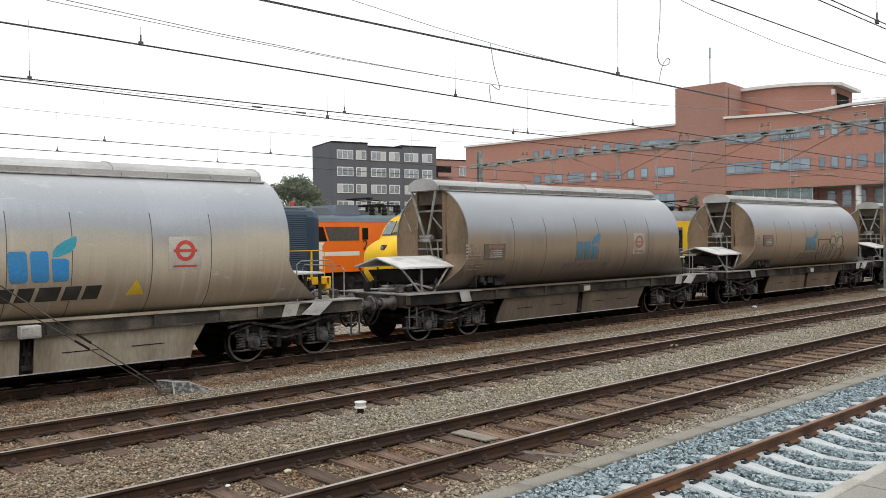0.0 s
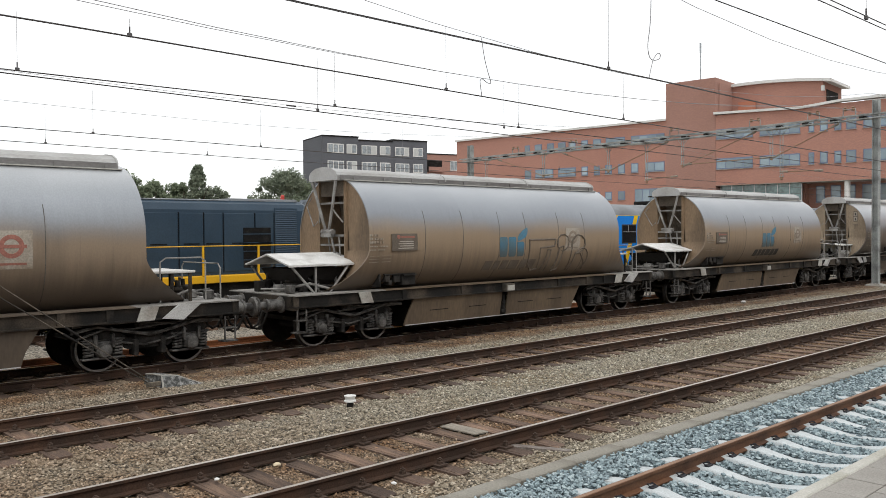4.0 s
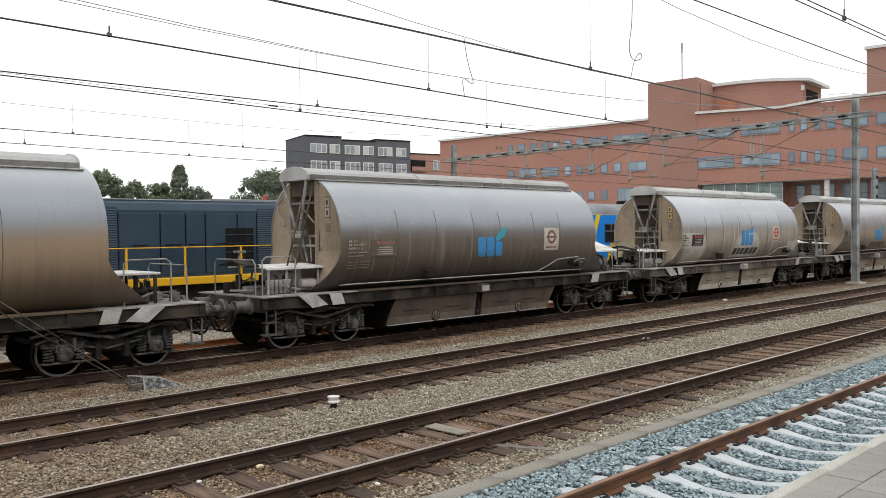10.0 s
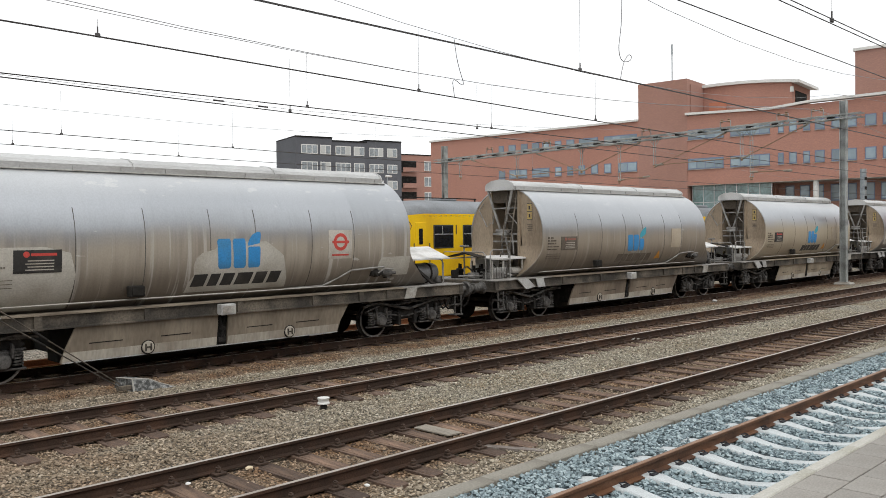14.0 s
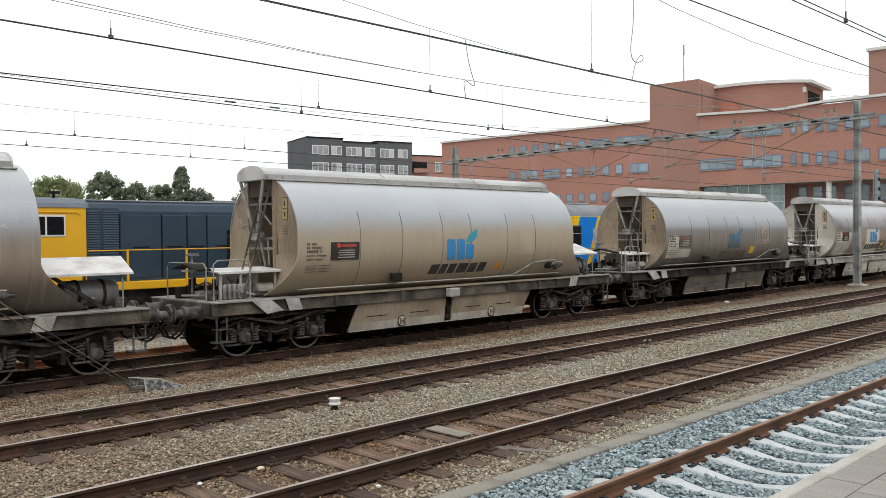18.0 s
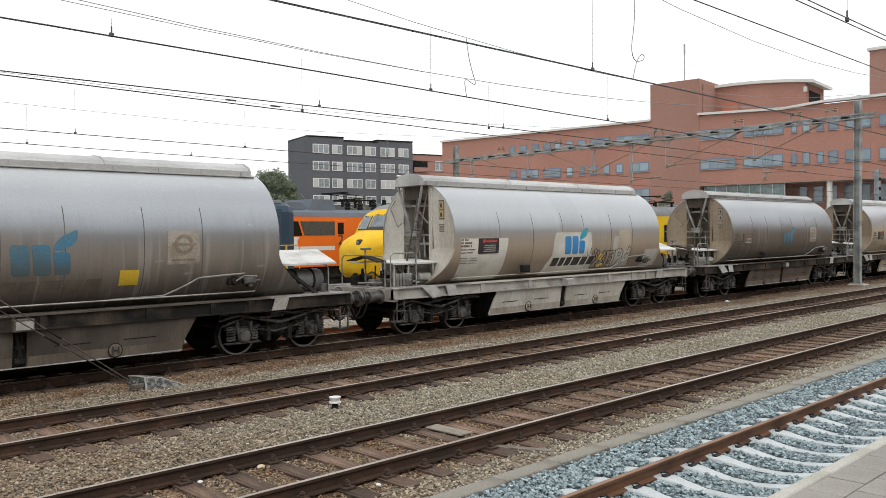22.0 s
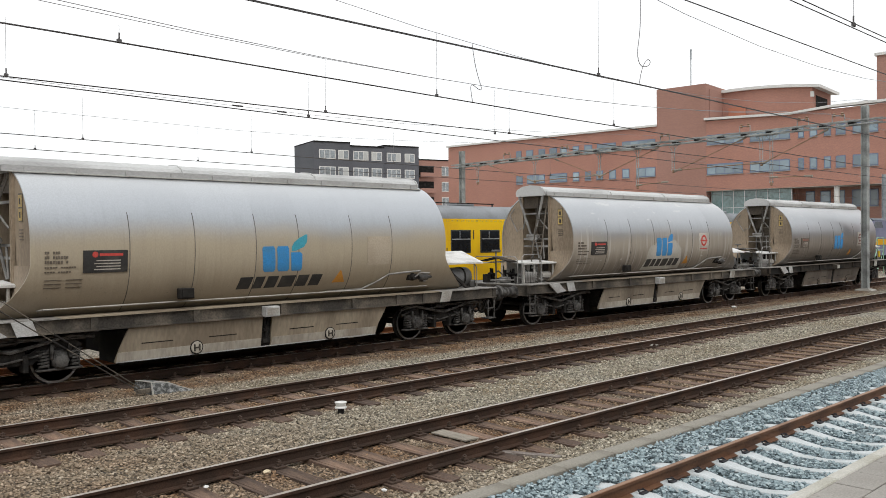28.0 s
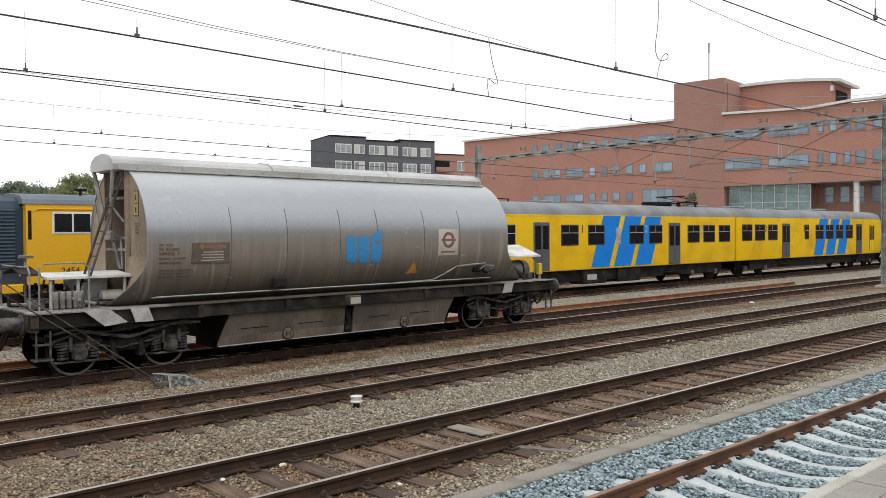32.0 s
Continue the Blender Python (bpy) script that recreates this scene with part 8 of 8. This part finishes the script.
for y in (39.2, 34.1, 26.6, 21.6, 18.4, 16.6):
    zb = BEAM_Z(y) + 0.09
    br = part("top_bracket", Mesh().pipe([(GX, y - 0.3, zb), (GX, y - 0.3, zb + 0.38), (GX, y + 0.3, zb + 0.38), (GX, y + 0.3, zb)], 0.035, 5), STRUT, gantry)
    for dy in (-0.2, 0.2):
        part("insulator", Mesh().turned([(zb + 0.30, 0.04), (zb + 0.36, 0.09), (zb + 0.42, 0.05), (zb + 0.48, 0.09), (zb + 0.52, 0.03)], 8, "z", (GX, y + dy, 0)), BRACE, br)
for (ya, za), (yb, zb) in (((26.05, 6.45), (21.5, 8.1)), ((20.66, 6.55), (17.1, 8.1)), ((31.3, 6.5), (27.0, 8.0)), ((36.7, 6.46), (41.0, 7.9)), ((31.3, 6.5), (35.0, 7.9)), ((26.0, 6.55), (20.66, 6.62)), ((36.66, 6.5), (31.4, 6.6)), ((28.5, 5.8), (26.5, 5.9)), ((20.1, 5.8), (18.0, 5.75))):
    stay = part("stay_tube", Mesh().rod((GX, ya, za), (GX, yb, zb), 0.028, 6), BRACE, gantry)
    for k in (0.06, 0.94):
        c = Vector((GX, ya, za)).lerp(Vector((GX, yb, zb)), k)
        d = (Vector((GX, yb, zb)) - Vector((GX, ya, za))).normalized() * 0.22
        part("insulator", Mesh().rod(c - d, c + d, 0.055, 8), PALE_WOOD, stay)
mast2 = thing("overhead_line_mast", "distant grey lattice mast of the overhead line", "mast")
part("mast", h_mast(85, 27.7, -0.4, 8.3, 0.45), GALV, mast2)
for i in range(9):
    part("batten", B(84.75, 85.25, 27.46, 27.50, i * 0.9, i * 0.9 + 0.3), UNDER, mast2)


def line(name, pts, r, material, parent):
    return part(name, Mesh().pipe(pts, r, 5), material, parent)


def overhead(label, wires, droppers, loops=()):
    """wires: name, y at x = 4, y at x = 16, z, radius; each runs on as far as can be seen."""
    ov = thing("overhead_wire", label, "overhead wire", "overhead wires over the tracks")
    for nm, ya, yb, z, r, m in wires:
        g = (yb - ya) / 12
        far = yb + g * (GX - 16) * 0.4
        if isinstance(z, tuple):
            # a carrying wire: lowest height, where that is, and how fast it rises to both sides
            low, x0, k = z
            line(nm, [(x, ya, min(8.15, low + k * (x - x0) ** 2)) for x in (-25, -12, -6, -2, 2, 5, 8, 11, 14, 17, 20, 23, 26, 30, 34, 39, GX)] + [(58, ya, 7.2), (72, ya, 6.8), (90, ya, 7.2), (120, ya, 8.1)], r, m, ov)
            continue
        if nm == "messenger_wire" and z > 6:
            # the carrying wire sags between its supports
            line(nm, [(-25, ya - g * 29 * 0.5, z + 0.9), (-8, ya - g * 6, z + 0.2), (4, ya, z), (10, ya + g * 6, z - 0.02), (16, yb, z), (20, yb + g * 1.6, z + 0.08), (24, yb + g * 3.2, z + 0.24), (29, yb + g * 5.2, z + 0.5), (34, yb + g * 7.2, z + 0.82), (39, yb + g * 9.2, z + 1.12), (GX, far, z + 1.4), (58, far, z + 0.4), (72, far, z), (90, far, z + 0.4), (120, far, z + 1.4)], r, m, ov)
            continue
        line(nm, [(-25, ya - g * 29 * 0.5, z), (4, ya, z), (16, yb, z), (GX, far, z - (0.0 if r > 0.008 else 0.03)), (120, far, z)], r, m, ov)
    for x, y, z0, z1 in droppers:
        d = line("dropper", [(x, y, z0), (x, y, z1)], 0.0035, THIN_WIRE, ov)
        part("clamp", Mesh().box(x - 0.035, x + 0.035, y - 0.02, y + 0.02, z0 - 0.01, z0 + 0.05, b=0.008).rod((x, y, z0 + 0.05), (x, y, z0 + 0.14), 0.012, 5), WIRE, d)
    for pts in loops:
        P = [Vector(pts[0])] + [Vector(q) for q in pts] + [Vector(pts[-1])]
        fine = [0.5 * (2 * b + (c - a) * t + (2 * a - 5 * b + 4 * c - d) * t * t + (3 * b - a - 3 * c + d) * t ** 3) for a, b, c, d in zip(P, P[1:], P[2:], P[3:]) for t in (0, 0.25, 0.5, 0.75)]
        line("jumper", fine + [P[-1]], 0.008, THIN_WIRE, ov)
    return ov


def twin(y0, y1, z=5.5, r=0.0075, gap=0.04, m=None):
    return [("contact_wire", y0 + s * gap / 2, y1 + s * gap / 2, z, r, m or WIRE) for s in (-1, 1)]


overhead("twin contact wires over the new track", twin(4.23, 4.22, gap=0.10) + [("messenger_wire", 5.12, 5.13, 5.5, 0.008, WIRE)], [(11.79, 4.23, 5.5, 6.9)])
overhead("contact wires with droppers and a looped jumper", twin(8.575, 8.57) + [("messenger_wire", 8.0, 8.0, (6.65, 19.0, 0.0063), 0.006, THIN_WIRE)], [(12.07, 8.57, 5.5, 8.2)],
         [[(13.34, 8.57, 5.5), (13.42, 8.57, 5.74), (13.51, 8.57, 5.90), (13.63, 8.57, 6.0), (13.72, 8.57, 5.98), (13.67, 8.57, 5.90), (13.47, 8.57, 5.85), (13.34, 8.57, 5.92), (13.30, 8.57, 6.12), (13.38, 8.57, 6.52), (13.41, 8.57, 7.1), (13.4, 8.57, 8.0)]])
overhead("contact wire with droppers over the middle track", twin(11.60, 12.18) + [("messenger_wire", 12.0, 12.0, (6.59, 17.5, 0.0048), 0.006, THIN_WIRE)], [(4.91, 11.65, 5.5, 5.75), (11.40, 11.96, 5.5, 6.77), (17.80, 12.18, 5.5, 6.6)],
         [[(12.46, 12.0, 5.5), (12.43, 12.0, 5.65), (12.41, 12.0, 5.81), (12.47, 12.0, 5.86), (12.65, 12.0, 5.79), (12.73, 12.0, 5.82), (12.63, 12.0, 6.06), (12.54, 12.0, 6.32), (12.46, 12.0, 6.71)]])
overhead("pairs of contact wires over the freight track", twin(15.33, 14.94, r=0.008) + twin(15.65, 16.26, r=0.008) + [("messenger_wire", 15.0, 15.0, (6.655, 14.0, 0.0028), 0.008, THIN_WIRE), ("messenger_wire", 15.12, 15.12, (6.68, 13.2, 0.0024), 0.007, THIN_WIRE)],
         [(4.5, 15.3, 5.5, 6.5), (10.98, 15.1, 5.5, 6.68), (11.08, 15.9, 5.5, 6.7), (17.0, 15.0, 5.5, 6.68), (16.75, 15.3, 5.5, 6.68)])
overhead("thin contact wires over the parked yellow trains", twin(23.28, 23.85, r=0.009) + [("messenger_wire", 22.2, 22.6, 6.75, 0.006, THIN_WIRE)], [(8.85, 23.5, 5.5, 6.7), (14.31, 23.75, 5.5, 6.7), (20.5, 23.9, 5.5, 6.7), (30, 24, 5.5, 6.7)])
overhead("thin contact wires over the far siding", twin(26.6, 27.6, r=0.009) + [("messenger_wire", 27.0, 27.6, 6.75, 0.006, THIN_WIRE)], [(8.71, 26.95, 5.5, 6.7), (14.36, 27.45, 5.5, 6.7)])
for x, y in ((9.05, 15.55), (10.2, 15.65)):
    tagged(part("wire_splice", Mesh().rod((x - 0.12, y, 5.5), (x + 0.12, y, 5.5), 0.018, 8), WIRE), "dark clamp joining the contact wire", "clamp")

# ---- small things on the ground ----
anchor = thing("guy_anchor", "weathered concrete anchor block holding two guy wires", "anchor block")
near, along, back = Vector((6.77, 14.78, -0.3)), Vector((0.78, -0.17, 0)), Vector((-0.10, 0.62, 0))
SPECKLED = mat("speckled_broken_concrete", (0.07, 0.073, 0.071), 0.92, 0, 0.6, 14.0, 80, 0.9, 0.02, second=(0.33, 0.335, 0.33), amount=0.45)
ridge = [(0.03, 0.365), (0.22, 0.36), (0.40, 0.335), (0.62, 0.25), (0.82, 0.19), (1.02, 0.125)]  # share of the length, height of the top
rings = []
for k, (u, h) in enumerate(ridge):
    p, up = near + along * u, Vector((0, 0, h))
    foot = along * (-0.03 if k == 0 else 0.0)
    rings.append([p + foot - back * 0.06, p + back * 0.10 + up * 0.96, p + back * 0.17 + up, p + back * 0.9 + up * 0.97, p + back * 0.98 + up * 0.9, p + foot + back * 1.05])
part("block", Mesh().loft(rings), SPECKLED, anchor)
crest = [near + along * u + back * (0.13 + 0.012 * (-1) ** k) + Vector((0, 0, h * 0.985)) for k, (u, h) in enumerate(ridge)]
part("worn_edge", Mesh().pipe(crest, 0.015, 5).pipe([near - along * 0.02 - back * 0.05 + Vector((0, 0, 0.04)), near + along * 0.01 + back * 0.04 + Vector((0, 0, 0.2)), crest[0]], 0.020, 5).pipe([crest[0], near + along * 0.02 + back * 0.55 + Vector((0, 0, 0.362)), near + along * 0.03 + back * 0.95 + Vector((0, 0, 0.34))], 0.016, 5), CONCRETE, anchor, "pale edges")
for k in (0, 0.07):
    a, b = Vector((6.50 + k * 0.6, 14.82 + k * 0.5, -0.04 + k * 0.5)), Vector((-5.5 + k, 14.6, 8.3 + k * 9.0))
    part("guy_wire", Mesh().rod(a, b, 0.011, 6), FRAME_DUSTY, anchor)
    part("turnbuckle", Mesh().rod(a.lerp(b, 0.105), a.lerp(b, 0.125), 0.02, 8), UNDER, anchor)
part("eye_plate", Mesh().box(6.46, 6.74, 14.80, 14.84, -0.12, -0.03, b=0.012).rod((6.5, 14.77, -0.05), (6.5, 14.88, -0.05), 0.022, 8), FRAME_DUSTY, anchor)

marker = thing("marker_post", "short black post with a white cap in the ballast", "marker")
part("post", Mesh().rod((8.24, 11.0, -0.3), (8.24, 11.0, -0.05), 0.055, 12), UNDER, marker)
part("cap", Mesh().turned([(-0.06, 0.06), (-0.055, 0.10), (-0.035, 0.10), (-0.025, 0.085), (0.01, 0.085), (0.03, 0.10), (0.045, 0.10), (0.05, 0.06)], 16, "z", (8.24, 11.0, -0.03)), LOCO_WHITE, marker, smooth=40)


CREAM = mat("cream_paper", (0.62, 0.52, 0.36), 0.8, 0, 0.15, 8, 40, 0.05)


def pebble(seed, size, flat=0.6):
    r = random.Random(seed)
    m = Mesh()
    rings = []
    for k, (z, s) in enumerate(((-0.5, 0.5), (-0.15, 1.0), (0.2, 0.9), (0.5, 0.45))):
        rings.append([(size * s * r.uniform(0.8, 1.2) * math.cos(2 * math.pi * i / 7), size * s * r.uniform(0.8, 1.2) * math.sin(2 * math.pi * i / 7), size * flat * z) for i in range(7)])
    return m.loft(rings)


for i, (x, y, s, m, lab) in enumerate(((5.44, 8.77, 0.05, CREAM, "crumpled cream paper cup between the rails"), (4.62, 8.74, 0.035, LOCO_WHITE, "white scrap of litter between the rails"), (5.97, 7.18, 0.035, LOCO_WHITE, "white scrap of litter on the ballast"), (18.83, 11.74, 0.15, CONCRETE, "flat grey stone in the ballast"), (30.85, 15.57, 0.10, LOCO_WHITE, "white scrap of litter by the track"))):
    tagged(part("litter" if m is not CONCRETE else "stone", pebble(i, s, 0.9 if m is not CONCRETE else 0.35), m, at=(x, y, -0.13)), lab, "litter" if m is not CONCRETE else "stone")

tagged(part("plank", Mesh().prism([(8.20, 7.44), (8.32, 7.50), (8.66, 6.76), (8.56, 6.70)], -0.21, -0.166, "z"), mat("grey_weathered_plank", (0.20, 0.175, 0.155), 0.9, 0, 0.3, 2.0, 24, 0.6, 0.01, second=(0.13, 0.10, 0.085), stretch=(6, 0.7, 2))), "weathered grey plank lying in the ballast", "plank")

# ---- trees ----
BARK = mat("tree_bark", (0.09, 0.07, 0.055), 0.9, 0, 0.3, 2, 20, 0.6, 0.02)


def leaf_mat(name, c):
    """Leaves let some light through."""
    m = stone_mat(name, [tuple(v * 0.6 for v in c), c, tuple(v * 1.3 for v in c), tuple(v * 0.8 for v in c)])
    n, l = m.node_tree.nodes, m.node_tree.links
    b, o, tr, mx = n["Principled BSDF"], n["Material Output"], n.new("ShaderNodeBsdfTranslucent"), n.new("ShaderNodeMixShader")
    l.new(b.inputs["Base Color"].links[0].from_socket, tr.inputs[0])
    mx.inputs[0].default_value = 0.5
    l.new(b.outputs[0], mx.inputs[1])
    l.new(tr.outputs[0], mx.inputs[2])
    l.new(mx.outputs[0], o.inputs[0])
    return m


LEAF_DARK = leaf_mat("dark_green_leaves", (0.225, 0.26, 0.19))
LEAF_MID = leaf_mat("green_leaves", (0.225, 0.265, 0.175))
LEAF_LIGHT = leaf_mat("light_green_leaves", (0.24, 0.27, 0.13))


def tree(label, x, y, h, w, leaves, seed, cone=False, count=13000):
    h *= 1.09
    r = random.Random(seed)
    t = thing("tree", label, "tree", "trees beyond the yard", at=(x, y, -0.4))
    m = Mesh().rod((0, 0, 0), (r.uniform(-0.2, 0.2), 0, h * 0.55), 0.28, 8, 0.14)
    ends = []
    for i in range(9):
        a, z = r.uniform(0, 6.28), h * r.uniform(0.3, 0.6)
        e = (math.cos(a) * w * 0.33, math.sin(a) * w * 0.33, min(z + h * r.uniform(0.1, 0.3), h * 0.9))
        m.rod((0, 0, z * 0.9), e, 0.10, 5, 0.03)
        ends.append(e)
    part("trunk", m, BARK, t)
    clumps = []
    for i in range(420 if cone else 95):
        z = r.uniform(0.15, 1.0)
        lim = (1.05 - z) * 1.6 if cone else math.sin(math.pi * min(1, 0.18 + 0.80 * z) ** 1.3) ** 0.6
        a, d = r.uniform(0, 6.28), r.uniform(0.35, 1.12) * lim * w / 2
        clumps.append((math.cos(a) * d, math.sin(a) * d, z * h * 0.93, w * (r.uniform(0.045, 0.085) if cone else r.uniform(0.06, 0.15))))
    c = Mesh()
    for i in range(count):
        cx, cy, cz, cr = clumps[i % len(clumps)]
        v = Vector((r.gauss(0, 1), r.gauss(0, 1), r.gauss(0, 0.8))).normalized() * cr * r.uniform(0.4, 1.05)
        p = Vector((cx, cy, cz)) + v
        n = Vector((r.gauss(0, 1), r.gauss(0, 1), r.gauss(0, 1))).normalized()
        a = n.orthogonal().normalized() * r.uniform(0.10, 0.24)
        b = n.cross(a).normalized() * r.uniform(0.08, 0.18)
        c.add([p - a, p - b * 0.9 + n * 0.03, p + a, p + b * 0.9 - n * 0.03], [(0, 1, 2, 3)])
    me = bpy.data.meshes.new("crown")
    me.from_pydata(c.v, [], c.f)
    me.materials.append(leaves)
    tagged(part("crown", me, None, t), kind="stuff")


tree("broad light green tree behind the locomotive", 40.6, 115.0, 10.3, 10.0, LEAF_LIGHT, 1)
tree("dark green tree beyond the yard", 34.2, 120.5, 9.6, 8.0, LEAF_DARK, 2)
tree("dark green tree beyond the yard", 28.9, 124.0, 10.2, 8.0, LEAF_DARK, 12)
tree("tall round green tree beyond the yard", 45.5, 110.4, 11.4, 5.5, LEAF_MID, 3)
tree("green tree in a dense row", 48.5, 108.2, 9.6, 5.5, LEAF_MID, 4)
tree("green tree in a dense row", 51.3, 106.2, 9.4, 5.5, LEAF_MID, 5)
tree("pointed dark conifer above the row", 53.3, 104.6, 11.9, 6.2, LEAF_DARK, 6, True)
tree("green tree in a dense row", 55.7, 103.8, 9.0, 5.0, LEAF_DARK, 7)
tree("green tree beside the charcoal flats", 66.5, 104.0, 11.9, 8.6, LEAF_DARK, 8)
tree("green tree beside the charcoal flats", 70.5, 107.0, 11.0, 6.0, LEAF_MID, 9)
tree("small light tree before the charcoal flats", 82.0, 103.0, 8.6, 3.0, LEAF_LIGHT, 10, count=900)
tree("dark shrub before the office entrance", 86.5, 50.8, 7.4, 2.6, LEAF_DARK, 11, count=900)
tree("low dark trees beyond the yard", 39.5, 128.0, 9.6, 9.0, LEAF_DARK, 13)
low_wall = part("boundary_wall", B(0, 90, 92.0, 92.4, -0.4, 3.4), BRICK_DARK)
tagged(low_wall, "long dark wall at the yard's far edge", "wall", kind="structure")
lamp = thing("street_lamp", "tall grey street lamp before the charcoal flats", "street lamp")
part("pole", Mesh().rod((77.5, 88, -0.4), (77.5, 88, 10.6), 0.09, 8), GALV, lamp)
part("lamp_head", Mesh().box(77.2, 78.3, 87.8, 88.2, 10.5, 10.75, b=0.08), LOCO_WHITE, lamp)


# ---- loose ballast stones ----
def stones(name, label, material, count, size, place, seed):
    g = np.random.default_rng(seed)
    base = np.array([(1, 0, 0), (0, 1, 0), (-1, 0, 0), (0, -1, 0), (0, 0, 0.8), (0, 0, -0.8), (0.6, 0.6, 0.45), (-0.6, -0.5, 0.5)])
    faces = np.array([(0, 6, 4), (6, 1, 4), (1, 2, 4), (2, 7, 4), (7, 3, 4), (3, 0, 4), (0, 1, 6), (2, 3, 7), (1, 0, 5), (2, 1, 5), (3, 2, 5), (0, 3, 5)])
    pts = place(g, count)
    n = len(pts)
    v = base[None] * g.uniform(0.65, 1.3, (n, 8, 1)) * g.uniform(0.7, 1.25, (n, 1, 3)) * (size * g.uniform(0.6, 1.25, (n, 1, 1)))
    a, b = g.uniform(0, 6.283, n), g.uniform(-0.6, 0.6, n)
    ca, sa, cb, sb = np.cos(a)[:, None], np.sin(a)[:, None], np.cos(b)[:, None], np.sin(b)[:, None]
    x, y, z = v[..., 0], v[..., 1], v[..., 2]
    y, z = y * cb - z * sb, y * sb + z * cb
    x, y = x * ca - y * sa, x * sa + y * ca
    v = np.stack([x, y, z], -1) + pts[:, None]
    me = bpy.data.meshes.new(name)
    me.from_pydata(v.reshape(-1, 3), [], (faces[None] + 8 * np.arange(n)[:, None, None]).reshape(-1, 3))
    me.materials.append(material)
    tagged(new(name, me), label, "ballast", kind="stuff")


def near_x(g, n, x0, x1):
    return x0 + (x1 - x0) * g.uniform(0, 1, n) ** 1.5


def blue_place(g, n):
    x, y = near_x(g, n, 4.2, 30), g.uniform(2.62, 6.16, n)
    ph = np.abs((x - 7.90 + 0.3) % 0.6 - 0.3)
    keep = (np.abs(y - 5.1635) > 0.10) & (np.abs(y - 3.6565) > 0.10) & ((ph > 0.125) | (y > 5.62) | (y < 3.2))
    x, y = x[keep], y[keep]
    mid = np.clip(1 - np.abs(y - Y_A) / 0.5, 0, 1)
    return np.stack([x, y, g.uniform(-0.185, -0.15, len(x)) - 0.03 * mid + 0.03 * (y > 5.5)], -1)


def grey_place(g, n):
    x, y = near_x(g, n, 1.5, 30), g.uniform(6.5, 16.2, n)
    keep = np.ones(n, bool)
    for c in (Y_B, Y_C, Y_D):
        for s in (-1, 1):
            keep &= np.abs(y - c - s * 0.7535) > 0.08
    for c, x0 in ((Y_B, 5.12), (Y_C, 4.94), (Y_D, 5.0)):
        ph = np.abs((x - x0 + 0.3) % 0.6 - 0.3)
        keep &= ~((np.abs(y - c) < 1.28) & (ph < 0.12) & (g.uniform(0, 1, n) < 0.93))
    x, y = x[keep], y[keep]
    z = np.array([bed_height(a, b) for a, b in zip(x, y)]) + g.uniform(-0.005, 0.015, len(x))
    return np.stack([x, y, z], -1)


stones("ballast_stones", "loose blue-grey stones round the new sleepers", BLUE_STONE, 56000, 0.027, blue_place, 1)
stones("ballast_stones", "loose grey-brown stones between the old tracks", GREY_STONE, 110000, 0.021, grey_place, 2)


motions()
